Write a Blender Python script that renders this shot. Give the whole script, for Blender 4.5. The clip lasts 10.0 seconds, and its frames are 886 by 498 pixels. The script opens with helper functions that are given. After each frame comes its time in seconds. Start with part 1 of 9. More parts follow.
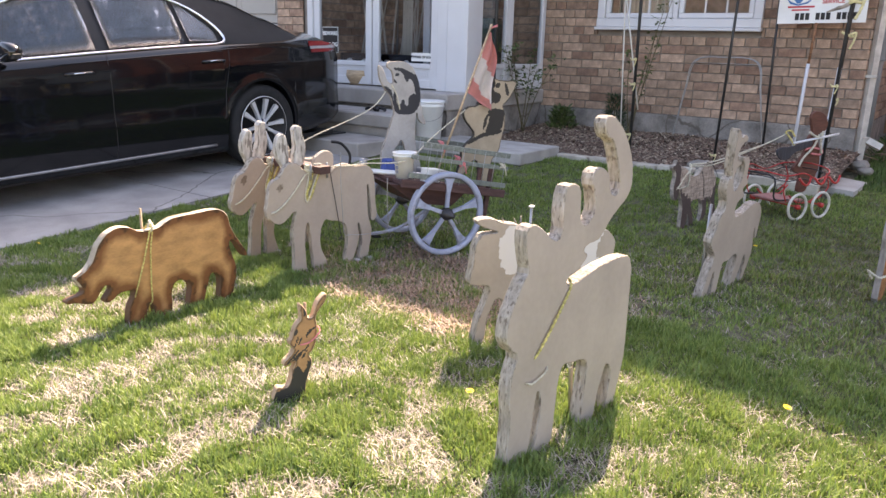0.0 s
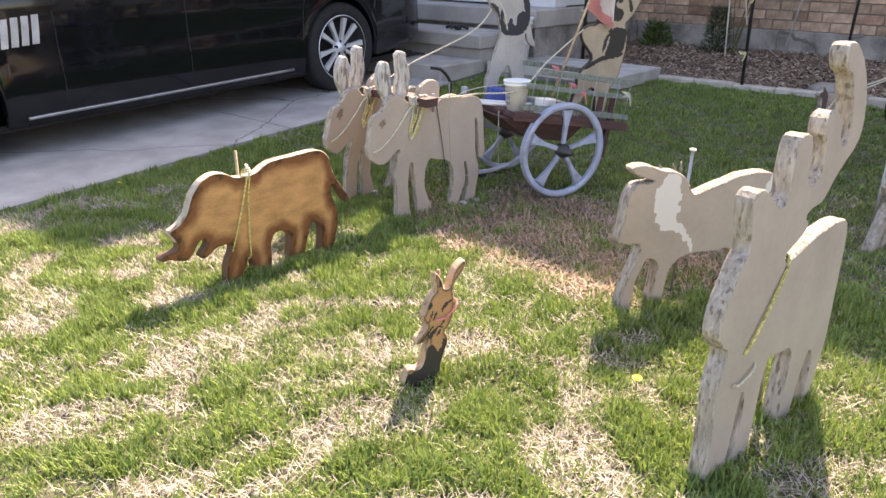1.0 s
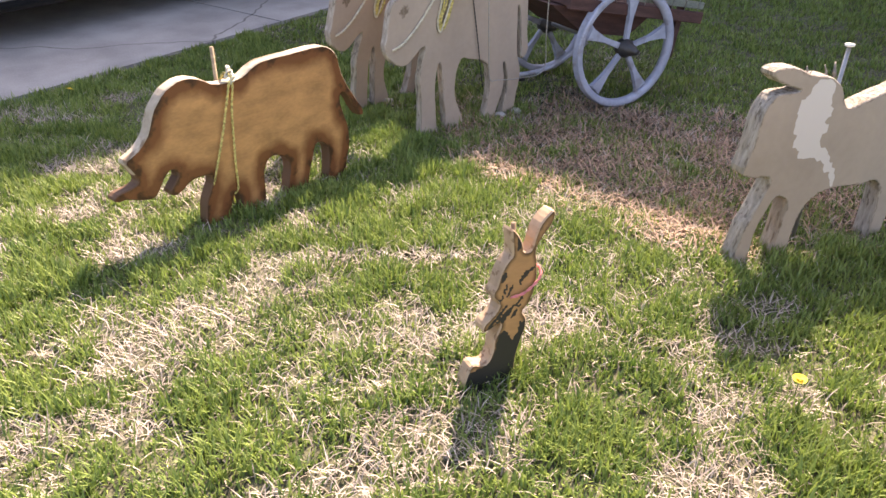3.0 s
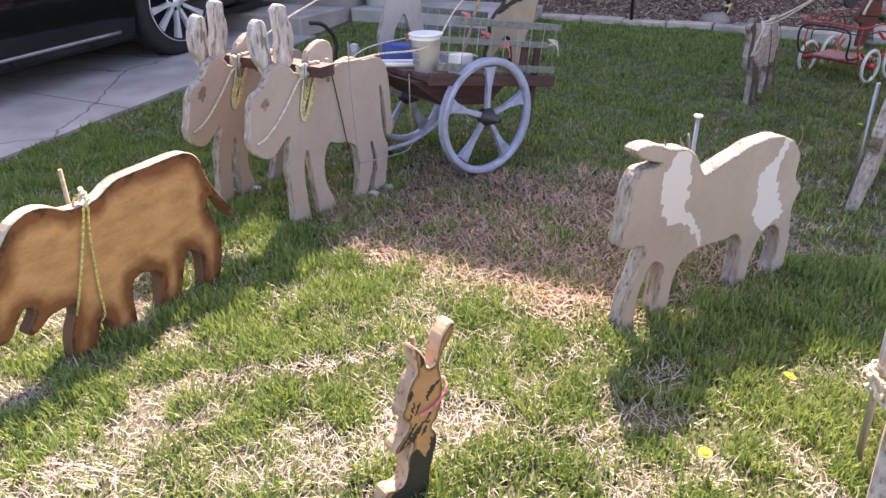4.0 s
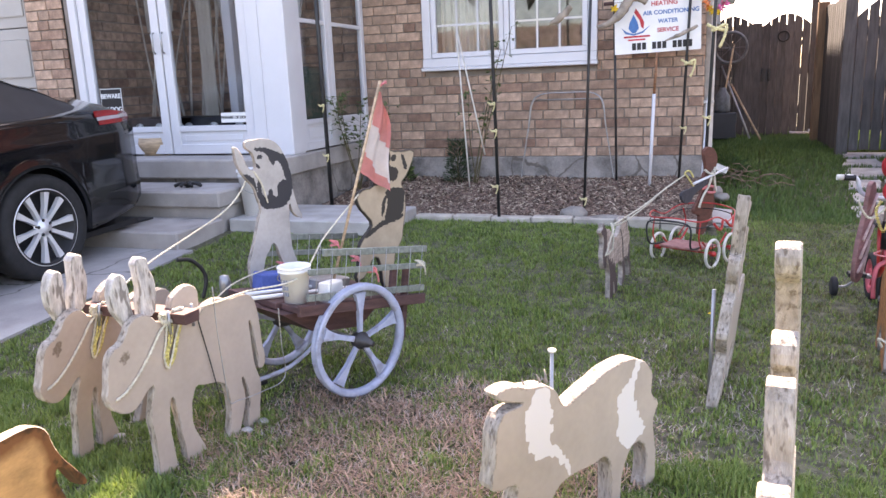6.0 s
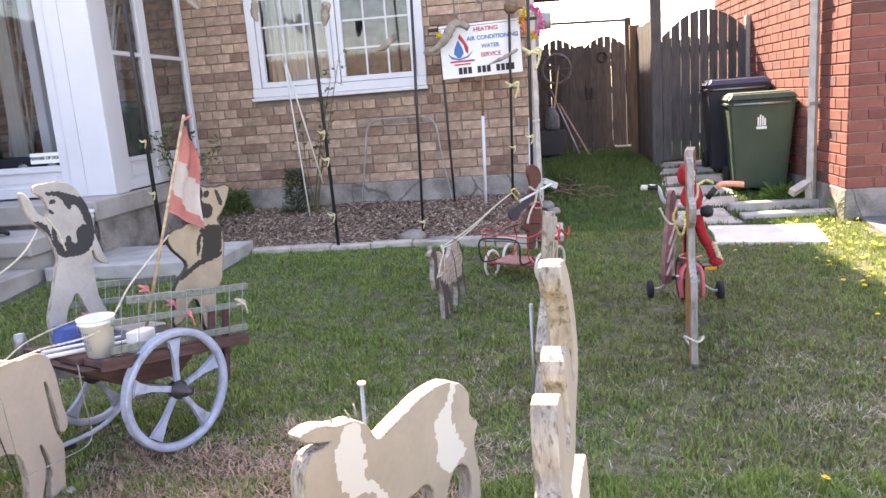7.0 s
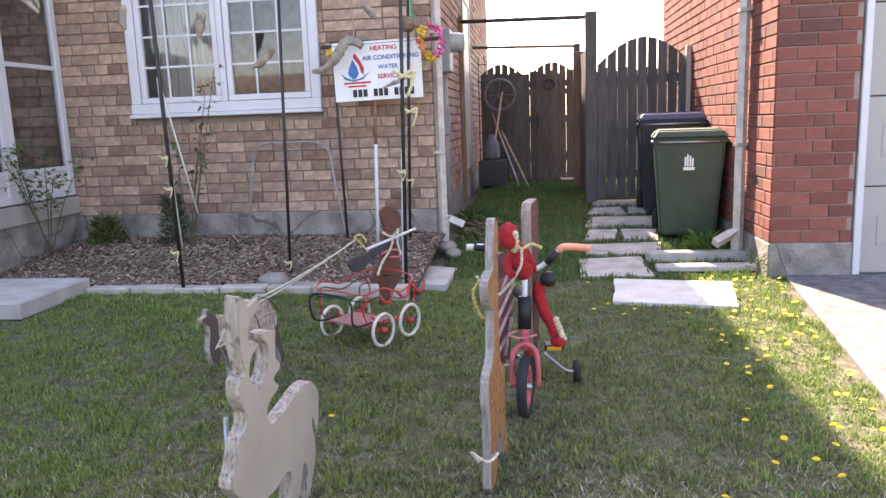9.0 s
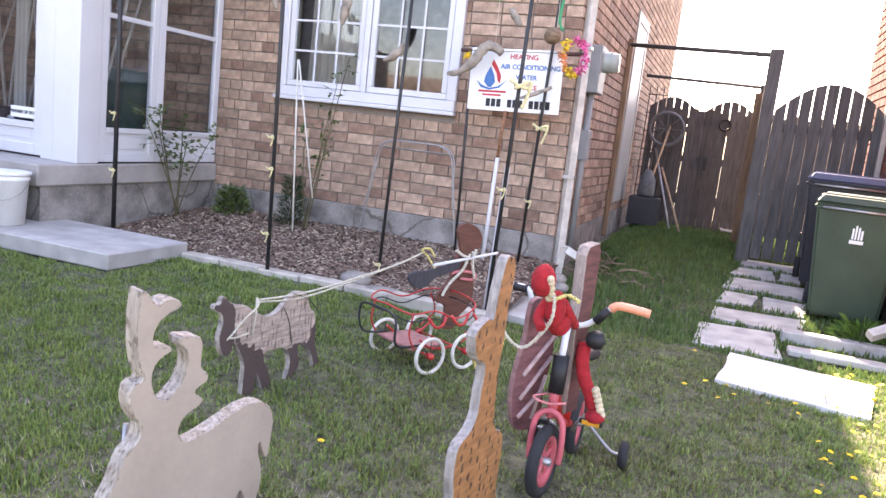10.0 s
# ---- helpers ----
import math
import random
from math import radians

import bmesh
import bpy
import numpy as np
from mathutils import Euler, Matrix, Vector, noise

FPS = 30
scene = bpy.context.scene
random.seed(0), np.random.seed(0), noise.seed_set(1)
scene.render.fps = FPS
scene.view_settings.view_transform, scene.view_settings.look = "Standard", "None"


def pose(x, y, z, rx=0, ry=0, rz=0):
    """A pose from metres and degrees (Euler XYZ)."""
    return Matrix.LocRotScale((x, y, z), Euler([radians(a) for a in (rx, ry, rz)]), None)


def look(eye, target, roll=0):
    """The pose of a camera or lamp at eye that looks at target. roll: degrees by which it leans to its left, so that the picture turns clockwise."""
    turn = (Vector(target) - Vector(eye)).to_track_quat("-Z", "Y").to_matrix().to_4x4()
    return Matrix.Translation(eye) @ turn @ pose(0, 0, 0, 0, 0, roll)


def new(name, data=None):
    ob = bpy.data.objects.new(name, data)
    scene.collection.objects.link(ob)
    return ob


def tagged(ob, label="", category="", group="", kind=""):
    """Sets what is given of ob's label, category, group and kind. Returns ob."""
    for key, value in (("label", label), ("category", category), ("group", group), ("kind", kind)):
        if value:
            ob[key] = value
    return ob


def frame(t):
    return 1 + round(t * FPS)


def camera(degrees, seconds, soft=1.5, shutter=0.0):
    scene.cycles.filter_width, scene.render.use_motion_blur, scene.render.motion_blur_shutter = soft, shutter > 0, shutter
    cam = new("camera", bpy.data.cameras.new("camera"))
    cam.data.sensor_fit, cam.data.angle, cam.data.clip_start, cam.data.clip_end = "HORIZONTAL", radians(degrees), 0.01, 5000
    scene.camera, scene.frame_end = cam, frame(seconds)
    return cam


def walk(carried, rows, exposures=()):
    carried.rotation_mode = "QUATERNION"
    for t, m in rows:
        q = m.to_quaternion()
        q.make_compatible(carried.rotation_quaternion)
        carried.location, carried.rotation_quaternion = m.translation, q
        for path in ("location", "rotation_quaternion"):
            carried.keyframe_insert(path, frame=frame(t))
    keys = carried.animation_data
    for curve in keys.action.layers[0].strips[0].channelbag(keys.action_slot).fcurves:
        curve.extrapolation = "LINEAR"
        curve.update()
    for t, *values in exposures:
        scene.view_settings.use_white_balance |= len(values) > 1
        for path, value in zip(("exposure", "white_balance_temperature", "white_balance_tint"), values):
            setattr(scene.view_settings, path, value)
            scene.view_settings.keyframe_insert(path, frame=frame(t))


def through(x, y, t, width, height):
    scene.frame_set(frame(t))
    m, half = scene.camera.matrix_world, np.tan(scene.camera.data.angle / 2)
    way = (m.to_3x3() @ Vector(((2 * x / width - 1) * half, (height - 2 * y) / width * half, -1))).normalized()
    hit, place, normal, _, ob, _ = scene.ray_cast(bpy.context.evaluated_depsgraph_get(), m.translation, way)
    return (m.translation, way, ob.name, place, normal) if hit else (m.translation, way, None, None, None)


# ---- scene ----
cam = camera(61.8, 10.0)
PATH = [
    (0, (0.387, 0.519, 1.07), (-0.726, 2.094, 0.541), 1.7),
    (0.5, (0.206, 0.611, 1.068), (-1.019, 2.044, 0.398), 3.1),
    (1, (-0.074, 0.677, 1.057), (-1.257, 2.111, 0.32), 0.7),
    (1.5, (-0.272, 0.834, 1.026), (-1.492, 2.237, 0.291), -0.1),
    (2, (-0.375, 1.013, 0.91), (-1.461, 2.438, 0.02), 0.2),
    (2.2, (-0.412, 1.042, 0.879), (-1.460, 2.442, -0.091), 1.9),
    (3.3, (-0.632, 1.045, 0.909), (-1.727, 2.411, -0.058), 0.8),
    (3.5, (-0.647, 1.079, 0.948), (-1.648, 2.536, 0.012), -0.1),
    (4, (-0.671, 1.103, 0.991), (-1.505, 2.7, 0.124), -0.7),
    (4.5, (-0.673, 1.121, 1.04), (-1.454, 2.819, 0.329), -1.5),
    (5, (-0.658, 1.144, 1.102), (-1.379, 2.917, 0.523), -0.2),
    (5.5, (-0.637, 1.162, 1.151), (-1.302, 2.985, 0.665), -1.2),
    (5.7, (-0.622, 1.169, 1.168), (-1.281, 3.0, 0.709), -1.9),
    (6.8, (-0.524, 1.218, 1.174), (-0.895, 3.142, 0.774), -3.8),
    (7, (-0.465, 1.248, 1.172), (-0.732, 3.191, 0.779), -4.3),
    (7.5, (-0.21, 1.39, 1.172), (-0.436, 3.347, 0.828), -3.8),
    (8, (-0.003, 1.593, 1.177), (-0.052, 3.56, 0.817), -2.6),
    (8.5, (0.123, 1.88, 1.182), (-0.037, 3.859, 0.945), 0.8),
    (9, (0.303, 2.094, 1.178), (0.06, 4.05, 0.836), -2.1),
    (9.5, (0.566, 2.318, 1.18), (0.026, 4.195, 0.75), 4.7),
    (10, (0.683, 2.591, 1.17), (0.003, 4.446, 0.854), 6.4),
]
walk(cam, [(t, look(eye, target, roll)) for t, eye, target, roll in PATH],
     exposures=[(0.0, 2.54, 8200, 21), (2.0, 2.38, 8000, 19), (3.5, 2.22, 8000, 26), (4.5, 2.78, 7200, 30), (5.5, 3.0, 7600, 27), (7.0, 3.12, 8200, 24), (8.0, 3.02, 8200, 23), (8.5, 2.87, 8000, 22), (9.0, 2.88, 7800, 24), (9.5, 3.12, 7800, 25), (10.0, 3.4, 7800, 27)])

# ---- light ----
world = bpy.data.worlds.new("sky")
scene.world = world
world.use_nodes = True
wn = world.node_tree.nodes
sky = wn.new("ShaderNodeTexSky")
sky.sky_type, sky.sun_disc = "NISHITA", False
SUN_EL, SUN_AZ = radians(44), math.atan2(-0.33, 0.95)      # the sun stands behind the house, a little to its west side
sky.sun_elevation, sky.sun_rotation = SUN_EL, SUN_AZ
sky.air_density, sky.dust_density = 1.0, 1.5
world.node_tree.links.new(sky.outputs[0], wn["Background"].inputs[0])
wn["Background"].inputs[1].default_value = 0.125
sun = new("sun", bpy.data.lights.new("sun", "SUN"))
sun.data.energy, sun.data.angle, sun.data.color = 4.0, radians(0.6), (1.0, 0.935, 0.82)
toward_sun = Vector((math.sin(SUN_AZ) * math.cos(SUN_EL), math.cos(SUN_AZ) * math.cos(SUN_EL), math.sin(SUN_EL)))
sun.matrix_world = look(toward_sun * 30, (0, 0, 0))


# ---- materials ----
def material(name, color, rough=0.7, metal=0.0, dark=0.75, light=1.2, scale=12.0, fine=90.0, bump=0.15, spec=0.4, coat=0.0, spread=0.0, island=0.0):
    """A surface with stains at one scale and grain at another, and a little relief. spread, island: how far pieces differ."""
    m = bpy.data.materials.new(name)
    m.use_nodes = True
    t = m.node_tree
    n, link = t.nodes, t.links.new
    b = n["Principled BSDF"]
    co = n.new("ShaderNodeTexCoord")
    big, small = n.new("ShaderNodeTexNoise"), n.new("ShaderNodeTexNoise")
    for tex, sc, det in ((big, scale, 4.0), (small, fine, 3.0)):
        tex.inputs["Scale"].default_value, tex.inputs["Detail"].default_value = sc, det
        link(co.outputs["Object"], tex.inputs["Vector"])
    mix = n.new("ShaderNodeMath")
    mix.operation = "MULTIPLY_ADD"
    link(small.outputs["Fac"], mix.inputs[0])
    mix.inputs[1].default_value = 0.35
    link(big.outputs["Fac"], mix.inputs[2])
    ramp = n.new("ShaderNodeMapRange")
    ramp.inputs[1].default_value, ramp.inputs[2].default_value = 0.45, 0.9
    ramp.inputs[3].default_value, ramp.inputs[4].default_value = dark, light
    link(mix.outputs[0], ramp.inputs[0])
    value = ramp.outputs[0]
    for kind, amount in (("ShaderNodeObjectInfo", spread), ("ShaderNodeNewGeometry", island)):
        if amount:
            info = n.new(kind)
            r = n.new("ShaderNodeMapRange")
            r.inputs[3].default_value, r.inputs[4].default_value = 1 - amount, 1 + amount
            link(info.outputs["Random" if spread and kind == "ShaderNodeObjectInfo" else "Random Per Island"], r.inputs[0])
            mul = n.new("ShaderNodeMath")
            mul.operation = "MULTIPLY"
            link(value, mul.inputs[0])
            link(r.outputs[0], mul.inputs[1])
            value = mul.outputs[0]
    tint = n.new("ShaderNodeVectorMath")
    tint.operation = "SCALE"
    tint.inputs[0].default_value = color
    link(value, tint.inputs["Scale"])
    link(tint.outputs[0], b.inputs["Base Color"])
    b.inputs["Roughness"].default_value, b.inputs["Metallic"].default_value = rough, metal
    b.inputs["Specular IOR Level"].default_value, b.inputs["Coat Weight"].default_value = spec, coat
    b.inputs["Coat Roughness"].default_value = 0.04
    if bump:
        bp = n.new("ShaderNodeBump")
        bp.inputs["Strength"].default_value, bp.inputs["Distance"].default_value = bump, 0.01
        link(mix.outputs[0], bp.inputs["Height"])
        link(bp.outputs[0], b.inputs["Normal"])
    return m


def overlay(m, attribute, color, low=0.35, high=0.65, noise_scale=40.0, wobble=0.5):
    """Lays a second paint or stain over a material where a point attribute of the mesh says so, with a ragged border."""
    t = m.node_tree
    n, link = t.nodes, t.links.new
    b = n["Principled BSDF"]
    under = b.inputs["Base Color"].links[0].from_socket
    at = n.new("ShaderNodeAttribute")
    at.attribute_name = attribute
    nz = n.new("ShaderNodeTexNoise")
    nz.inputs["Scale"].default_value, nz.inputs["Detail"].default_value = noise_scale, 5
    co = n.new("ShaderNodeTexCoord")
    link(co.outputs["Object"], nz.inputs["Vector"])
    add = n.new("ShaderNodeMath")
    add.operation = "MULTIPLY_ADD"
    off = n.new("ShaderNodeMath")
    off.operation = "SUBTRACT"
    link(nz.outputs["Fac"], off.inputs[0])
    off.inputs[1].default_value = 0.5
    link(off.outputs[0], add.inputs[0])
    add.inputs[1].default_value = wobble
    link(at.outputs["Fac"], add.inputs[2])
    r = n.new("ShaderNodeMapRange")
    r.inputs[1].default_value, r.inputs[2].default_value = low, high
    link(add.outputs[0], r.inputs[0])
    mx = n.new("ShaderNodeMix")
    mx.data_type = "RGBA"
    link(r.outputs[0], mx.inputs["Factor"])
    link(under, mx.inputs["A"])
    mx.inputs["B"].default_value = (*color, 1)
    link(mx.outputs["Result"], b.inputs["Base Color"])
    return m


def glass(name, tint=(1, 1, 1), rough=0.02):
    m = bpy.data.materials.new(name)
    m.use_nodes = True
    b = m.node_tree.nodes["Principled BSDF"]
    b.inputs["Base Color"].default_value = (*tint, 1)
    b.inputs["Roughness"].default_value, b.inputs["Transmission Weight"].default_value = rough, 1.0
    b.inputs["IOR"].default_value = 1.45
    return m


def scored(m, color, along=(30, 30, 3), low=0.56, high=0.62, scale=1.0, amount=0.85):
    """Lays dark splits or stains over a material, drawn out along one axis."""
    n, link = m.node_tree.nodes, m.node_tree.links.new
    b = n["Principled BSDF"]
    under = b.inputs["Base Color"].links[0].from_socket
    co = n.new("ShaderNodeTexCoord")
    mp = n.new("ShaderNodeMapping")
    mp.inputs["Scale"].default_value = along
    tx = n.new("ShaderNodeTexNoise")
    tx.inputs["Scale"].default_value, tx.inputs["Detail"].default_value = scale, 5.0
    r = n.new("ShaderNodeMapRange")
    r.inputs[1].default_value, r.inputs[2].default_value, r.inputs[4].default_value = low, high, amount
    link(co.outputs["Object"], mp.inputs["Vector"])
    link(mp.outputs[0], tx.inputs["Vector"])
    link(tx.outputs["Fac"], r.inputs[0])
    mx = n.new("ShaderNodeMix")
    mx.data_type = "RGBA"
    link(r.outputs[0], mx.inputs["Factor"])
    link(under, mx.inputs["A"])
    mx.inputs["B"].default_value = (*color, 1)
    link(mx.outputs["Result"], b.inputs["Base Color"])
    return m


def cracked(m, color, scale=0.9, width=0.006):
    """Draws wandering hairline cracks across a slab."""
    n, link = m.node_tree.nodes, m.node_tree.links.new
    b = n["Principled BSDF"]
    under = b.inputs["Base Color"].links[0].from_socket
    co = n.new("ShaderNodeTexCoord")
    wob = n.new("ShaderNodeTexNoise")
    wob.inputs["Scale"].default_value, wob.inputs["Detail"].default_value = 2.5, 4.0
    link(co.outputs["Object"], wob.inputs["Vector"])
    mix = n.new("ShaderNodeMix")
    mix.data_type = "RGBA"
    mix.inputs["Factor"].default_value = 0.22
    link(co.outputs["Object"], mix.inputs["A"])
    link(wob.outputs["Color"], mix.inputs["B"])
    vo = n.new("ShaderNodeTexVoronoi")
    vo.feature = "DISTANCE_TO_EDGE"
    vo.inputs["Scale"].default_value = scale
    link(mix.outputs["Result"], vo.inputs["Vector"])
    r = n.new("ShaderNodeMapRange")
    r.inputs[1].default_value, r.inputs[2].default_value = width * 0.4, width
    r.inputs[3].default_value, r.inputs[4].default_value = 0.8, 0.0
    link(vo.outputs["Distance"], r.inputs[0])
    mx = n.new("ShaderNodeMix")
    mx.data_type = "RGBA"
    link(r.outputs[0], mx.inputs["Factor"])
    link(under, mx.inputs["A"])
    mx.inputs["B"].default_value = (*color, 1)
    link(mx.outputs["Result"], b.inputs["Base Color"])
    return m


def wooden(name, color, along=(1, 1, 8), rough=0.75, contrast=0.45, bump=0.3, spread=0.0, island=0.0):
    """Weathered timber with its grain drawn out along one axis."""
    m = material(name, color, rough=rough, dark=1 - contrast, light=1 + contrast * 0.6, scale=9, fine=60, bump=bump, spread=spread, island=island)
    n, link = m.node_tree.nodes, m.node_tree.links.new
    mp = n.new("ShaderNodeMapping")
    mp.inputs["Scale"].default_value = along
    co = [x for x in n if x.type == "TEX_COORD"][0]
    link(co.outputs["Object"], mp.inputs["Vector"])
    for x in n:
        if x.type == "TEX_NOISE":
            link(mp.outputs[0], x.inputs["Vector"])
    return m


CREAM = material("cream_paint", (0.385, 0.315, 0.262), rough=0.6, dark=0.88, light=1.08, scale=6, fine=55, bump=0.06)
overlay(CREAM, "rim", (0.15, 0.115, 0.085), low=0.80, high=1.15, noise_scale=55, wobble=1.3)
overlay(CREAM, "patch", (0.16, 0.12, 0.09), low=0.5, high=1.0, noise_scale=120, wobble=1.2)
CREAM_EDGE = wooden("weathered_cream_edge", (0.40, 0.35, 0.30), along=(10, 10, 1.3), rough=0.9, contrast=0.4, bump=0.9)
scored(CREAM_EDGE, (0.10, 0.075, 0.055), (120, 120, 28), 0.54, 0.66, amount=0.75)
scored(CREAM_EDGE, (0.20, 0.155, 0.10), (20, 20, 7), 0.50, 0.70, amount=0.5)
GREY_EDGE = material("grey_rough_edge", (0.33, 0.29, 0.25), rough=0.9, dark=0.4, light=1.25, scale=30, fine=150, bump=0.9)
EAR_WOOD = wooden("rough_whitewashed_wood", (0.46, 0.43, 0.40), along=(5, 5, 1.2), rough=0.95, contrast=0.5, bump=1.0)
scored(EAR_WOOD, (0.13, 0.11, 0.095), (70, 70, 16), 0.53, 0.62, amount=0.8)
COW_FACE = material("pied_cream_paint", (0.385, 0.315, 0.255), rough=0.6, dark=0.88, light=1.08, scale=6, fine=55, bump=0.06)
overlay(COW_FACE, "rim", (0.15, 0.115, 0.085), low=0.80, high=1.15, noise_scale=55, wobble=1.3)
overlay(COW_FACE, "patch", (0.62, 0.57, 0.53), low=0.42, high=0.5, noise_scale=35, wobble=0.5)
BOAR_FACE = wooden("varnished_tan_wood", (0.50, 0.258, 0.105), along=(1, 1.2, 3), rough=0.4, contrast=0.30, bump=0.05)
overlay(BOAR_FACE, "rim", (0.19, 0.072, 0.028), low=0.22, high=0.66, noise_scale=13, wobble=0.9)
overlay(BOAR_FACE, "rim", (0.06, 0.026, 0.012), low=0.80, high=1.02, noise_scale=30, wobble=1.3)
BOAR_EDGE = wooden("board_edge_sunlit_top", (0.41, 0.34, 0.26), along=(1, 1, 1), contrast=0.4)
scored(BOAR_EDGE, (0.16, 0.10, 0.06), (40, 10, 30), 0.55, 0.65)
# scorch and shade coloured in low down; the top edges keep a sunlit paleness
overlay(BOAR_EDGE, "patch", (0.115, 0.058, 0.03), low=0.3, high=0.8, noise_scale=25, wobble=0.9)
RABBIT_EDGE = wooden("pale_pine_edge", (0.43, 0.295, 0.19), along=(1, 1, 1), contrast=0.3)
scored(RABBIT_EDGE, (0.14, 0.07, 0.035), (60, 25, 90), 0.57, 0.66, amount=0.7)
RABBIT_FACE = wooden("honey_varnished_wood", (0.39, 0.205, 0.085), along=(1, 1.2, 4), rough=0.45, contrast=0.2, bump=0.05)
overlay(RABBIT_FACE, "rim", (0.045, 0.022, 0.012), low=0.2, high=0.9, noise_scale=60, wobble=0.8)
overlay(RABBIT_FACE, "patch", (0.022, 0.02, 0.018), low=0.45, high=0.55, noise_scale=60, wobble=0.4)
GIRAFFE_FACE = wooden("orange_stained_wood", (0.33, 0.145, 0.055), along=(1, 1.5, 6), rough=0.6, contrast=0.4)
overlay(GIRAFFE_FACE, "patch", (0.05, 0.025, 0.015), low=0.25, high=0.8, noise_scale=80, wobble=0.6)
GIRAFFE_EDGE = wooden("grey_weathered_edge", (0.27, 0.245, 0.225), along=(8, 8, 1.5), contrast=0.4)
GOAT_FACE = wooden("bare_plywood_grey", (0.43, 0.335, 0.275), along=(1, 1, 8), contrast=0.45)
overlay(GOAT_FACE, "patch", (0.085, 0.058, 0.052), low=0.35, high=0.6, noise_scale=60, wobble=1.6)
scored(GOAT_FACE, (0.07, 0.05, 0.045), (90, 90, 14), 0.56, 0.62, amount=0.75)
FIG_FACE = material("grey_white_paint", (0.37, 0.35, 0.33), rough=0.7, dark=0.8, light=1.1, scale=8, fine=70, bump=0.08)
overlay(FIG_FACE, "patch", (0.03, 0.03, 0.035), low=0.45, high=0.55, noise_scale=60, wobble=0.25)
TAN_FACE = material("tan_painted_board", (0.37, 0.295, 0.21), rough=0.65, dark=0.8, light=1.1, scale=8, fine=70, bump=0.08)
overlay(TAN_FACE, "rim", (0.04, 0.03, 0.022), low=0.30, high=0.8, noise_scale=50, wobble=0.5)
overlay(TAN_FACE, "patch", (0.03, 0.026, 0.022), low=0.45, high=0.55, noise_scale=60, wobble=0.25)
SLATE = wooden("slate_painted_board", (0.045, 0.042, 0.048), along=(1, 6, 1), contrast=0.3)
BROWN_BOARD = wooden("dark_red_brown_board", (0.12, 0.045, 0.03), along=(1, 1, 5), contrast=0.3)
BLACK_CUT = material("black_cut_edge", (0.03, 0.026, 0.022), rough=0.8)
WHITE_PVC = material("white_vinyl", (0.57, 0.57, 0.585), rough=0.35, dark=0.93, light=1.03, scale=3, bump=0.02)
WHITE_ROPE = material("white_cotton_rope", (0.54, 0.50, 0.40), rough=0.9, scale=60, fine=300, bump=0.5)
YELLOW_ROPE = material("yellow_twisted_rope", (0.58, 0.49, 0.17), rough=0.7, dark=0.35, light=1.4, scale=120, fine=400, bump=0.5)
PINK_CORD = material("faded_pink_cord", (0.62, 0.20, 0.20), rough=0.8, scale=80)
CONCRETE = material("grey_concrete", (0.31, 0.295, 0.275), rough=0.9, dark=0.62, light=1.2, scale=3, fine=120, bump=0.25)
ROUGH_BASE = cracked(material("stained_rough_concrete", (0.245, 0.222, 0.20), rough=0.95, dark=0.5, light=1.3, scale=6, fine=60, bump=0.9), (0.09, 0.075, 0.06), scale=1.6, width=0.012)
DRIVE = cracked(material("pale_worn_concrete", (0.335, 0.322, 0.308), rough=0.9, dark=0.72, light=1.18, scale=3.5, fine=140, bump=0.25), (0.10, 0.09, 0.08))
scored(DRIVE, (0.22, 0.205, 0.19), (2.5, 2.5, 2.5), 0.54, 0.68, amount=0.5)
STEP_STONE = material("worn_pale_concrete_step", (0.345, 0.318, 0.292), rough=0.9, dark=0.7, light=1.15, scale=4, fine=140, bump=0.25)
KERB_STONE = material("buff_kerb_stone", (0.43, 0.385, 0.32), rough=0.9, dark=0.65, light=1.15, scale=7, fine=120, bump=0.4)
SLAB_STONE = material("pale_patio_slab", (0.40, 0.38, 0.35), rough=0.9, dark=0.75, light=1.12, scale=6, fine=150, bump=0.25)
PALE_SLAB = material("bleached_paving_slab", (0.60, 0.575, 0.545), rough=0.9, dark=0.78, light=1.1, scale=6, fine=150, bump=0.25)
ASPHALT = material("worn_asphalt", (0.145, 0.136, 0.132), rough=0.95, dark=0.5, light=1.5, scale=10, fine=260, bump=0.5)
MORTAR = material("grey_mortar", (0.21, 0.18, 0.155), rough=0.95, dark=0.8, light=1.15, scale=10, fine=150, bump=0.3)
PALE_MORTAR = material("pale_mortar", (0.31, 0.225, 0.195), rough=0.95, dark=0.8, light=1.15, scale=10, fine=150, bump=0.3)
BUFF_BRICK = material("buff_brown_brick", (0.372, 0.252, 0.182), rough=0.9, dark=0.60, light=1.30, scale=17, fine=75, bump=0.8, spread=0.24)
BUFF_BRICK_FAR = material("buff_brick_joined", (0.372, 0.252, 0.182), rough=0.9, dark=0.60, light=1.30, scale=17, fine=75, bump=0.8, island=0.24)
RED_BRICK = material("red_brick", (0.215, 0.072, 0.053), rough=0.9, dark=0.75, light=1.2, scale=14, fine=130, bump=0.5, spread=0.2)
RED_BRICK_FAR = material("red_brick_joined", (0.215, 0.072, 0.053), rough=0.9, dark=0.75, light=1.2, scale=14, fine=130, bump=0.5, island=0.25)


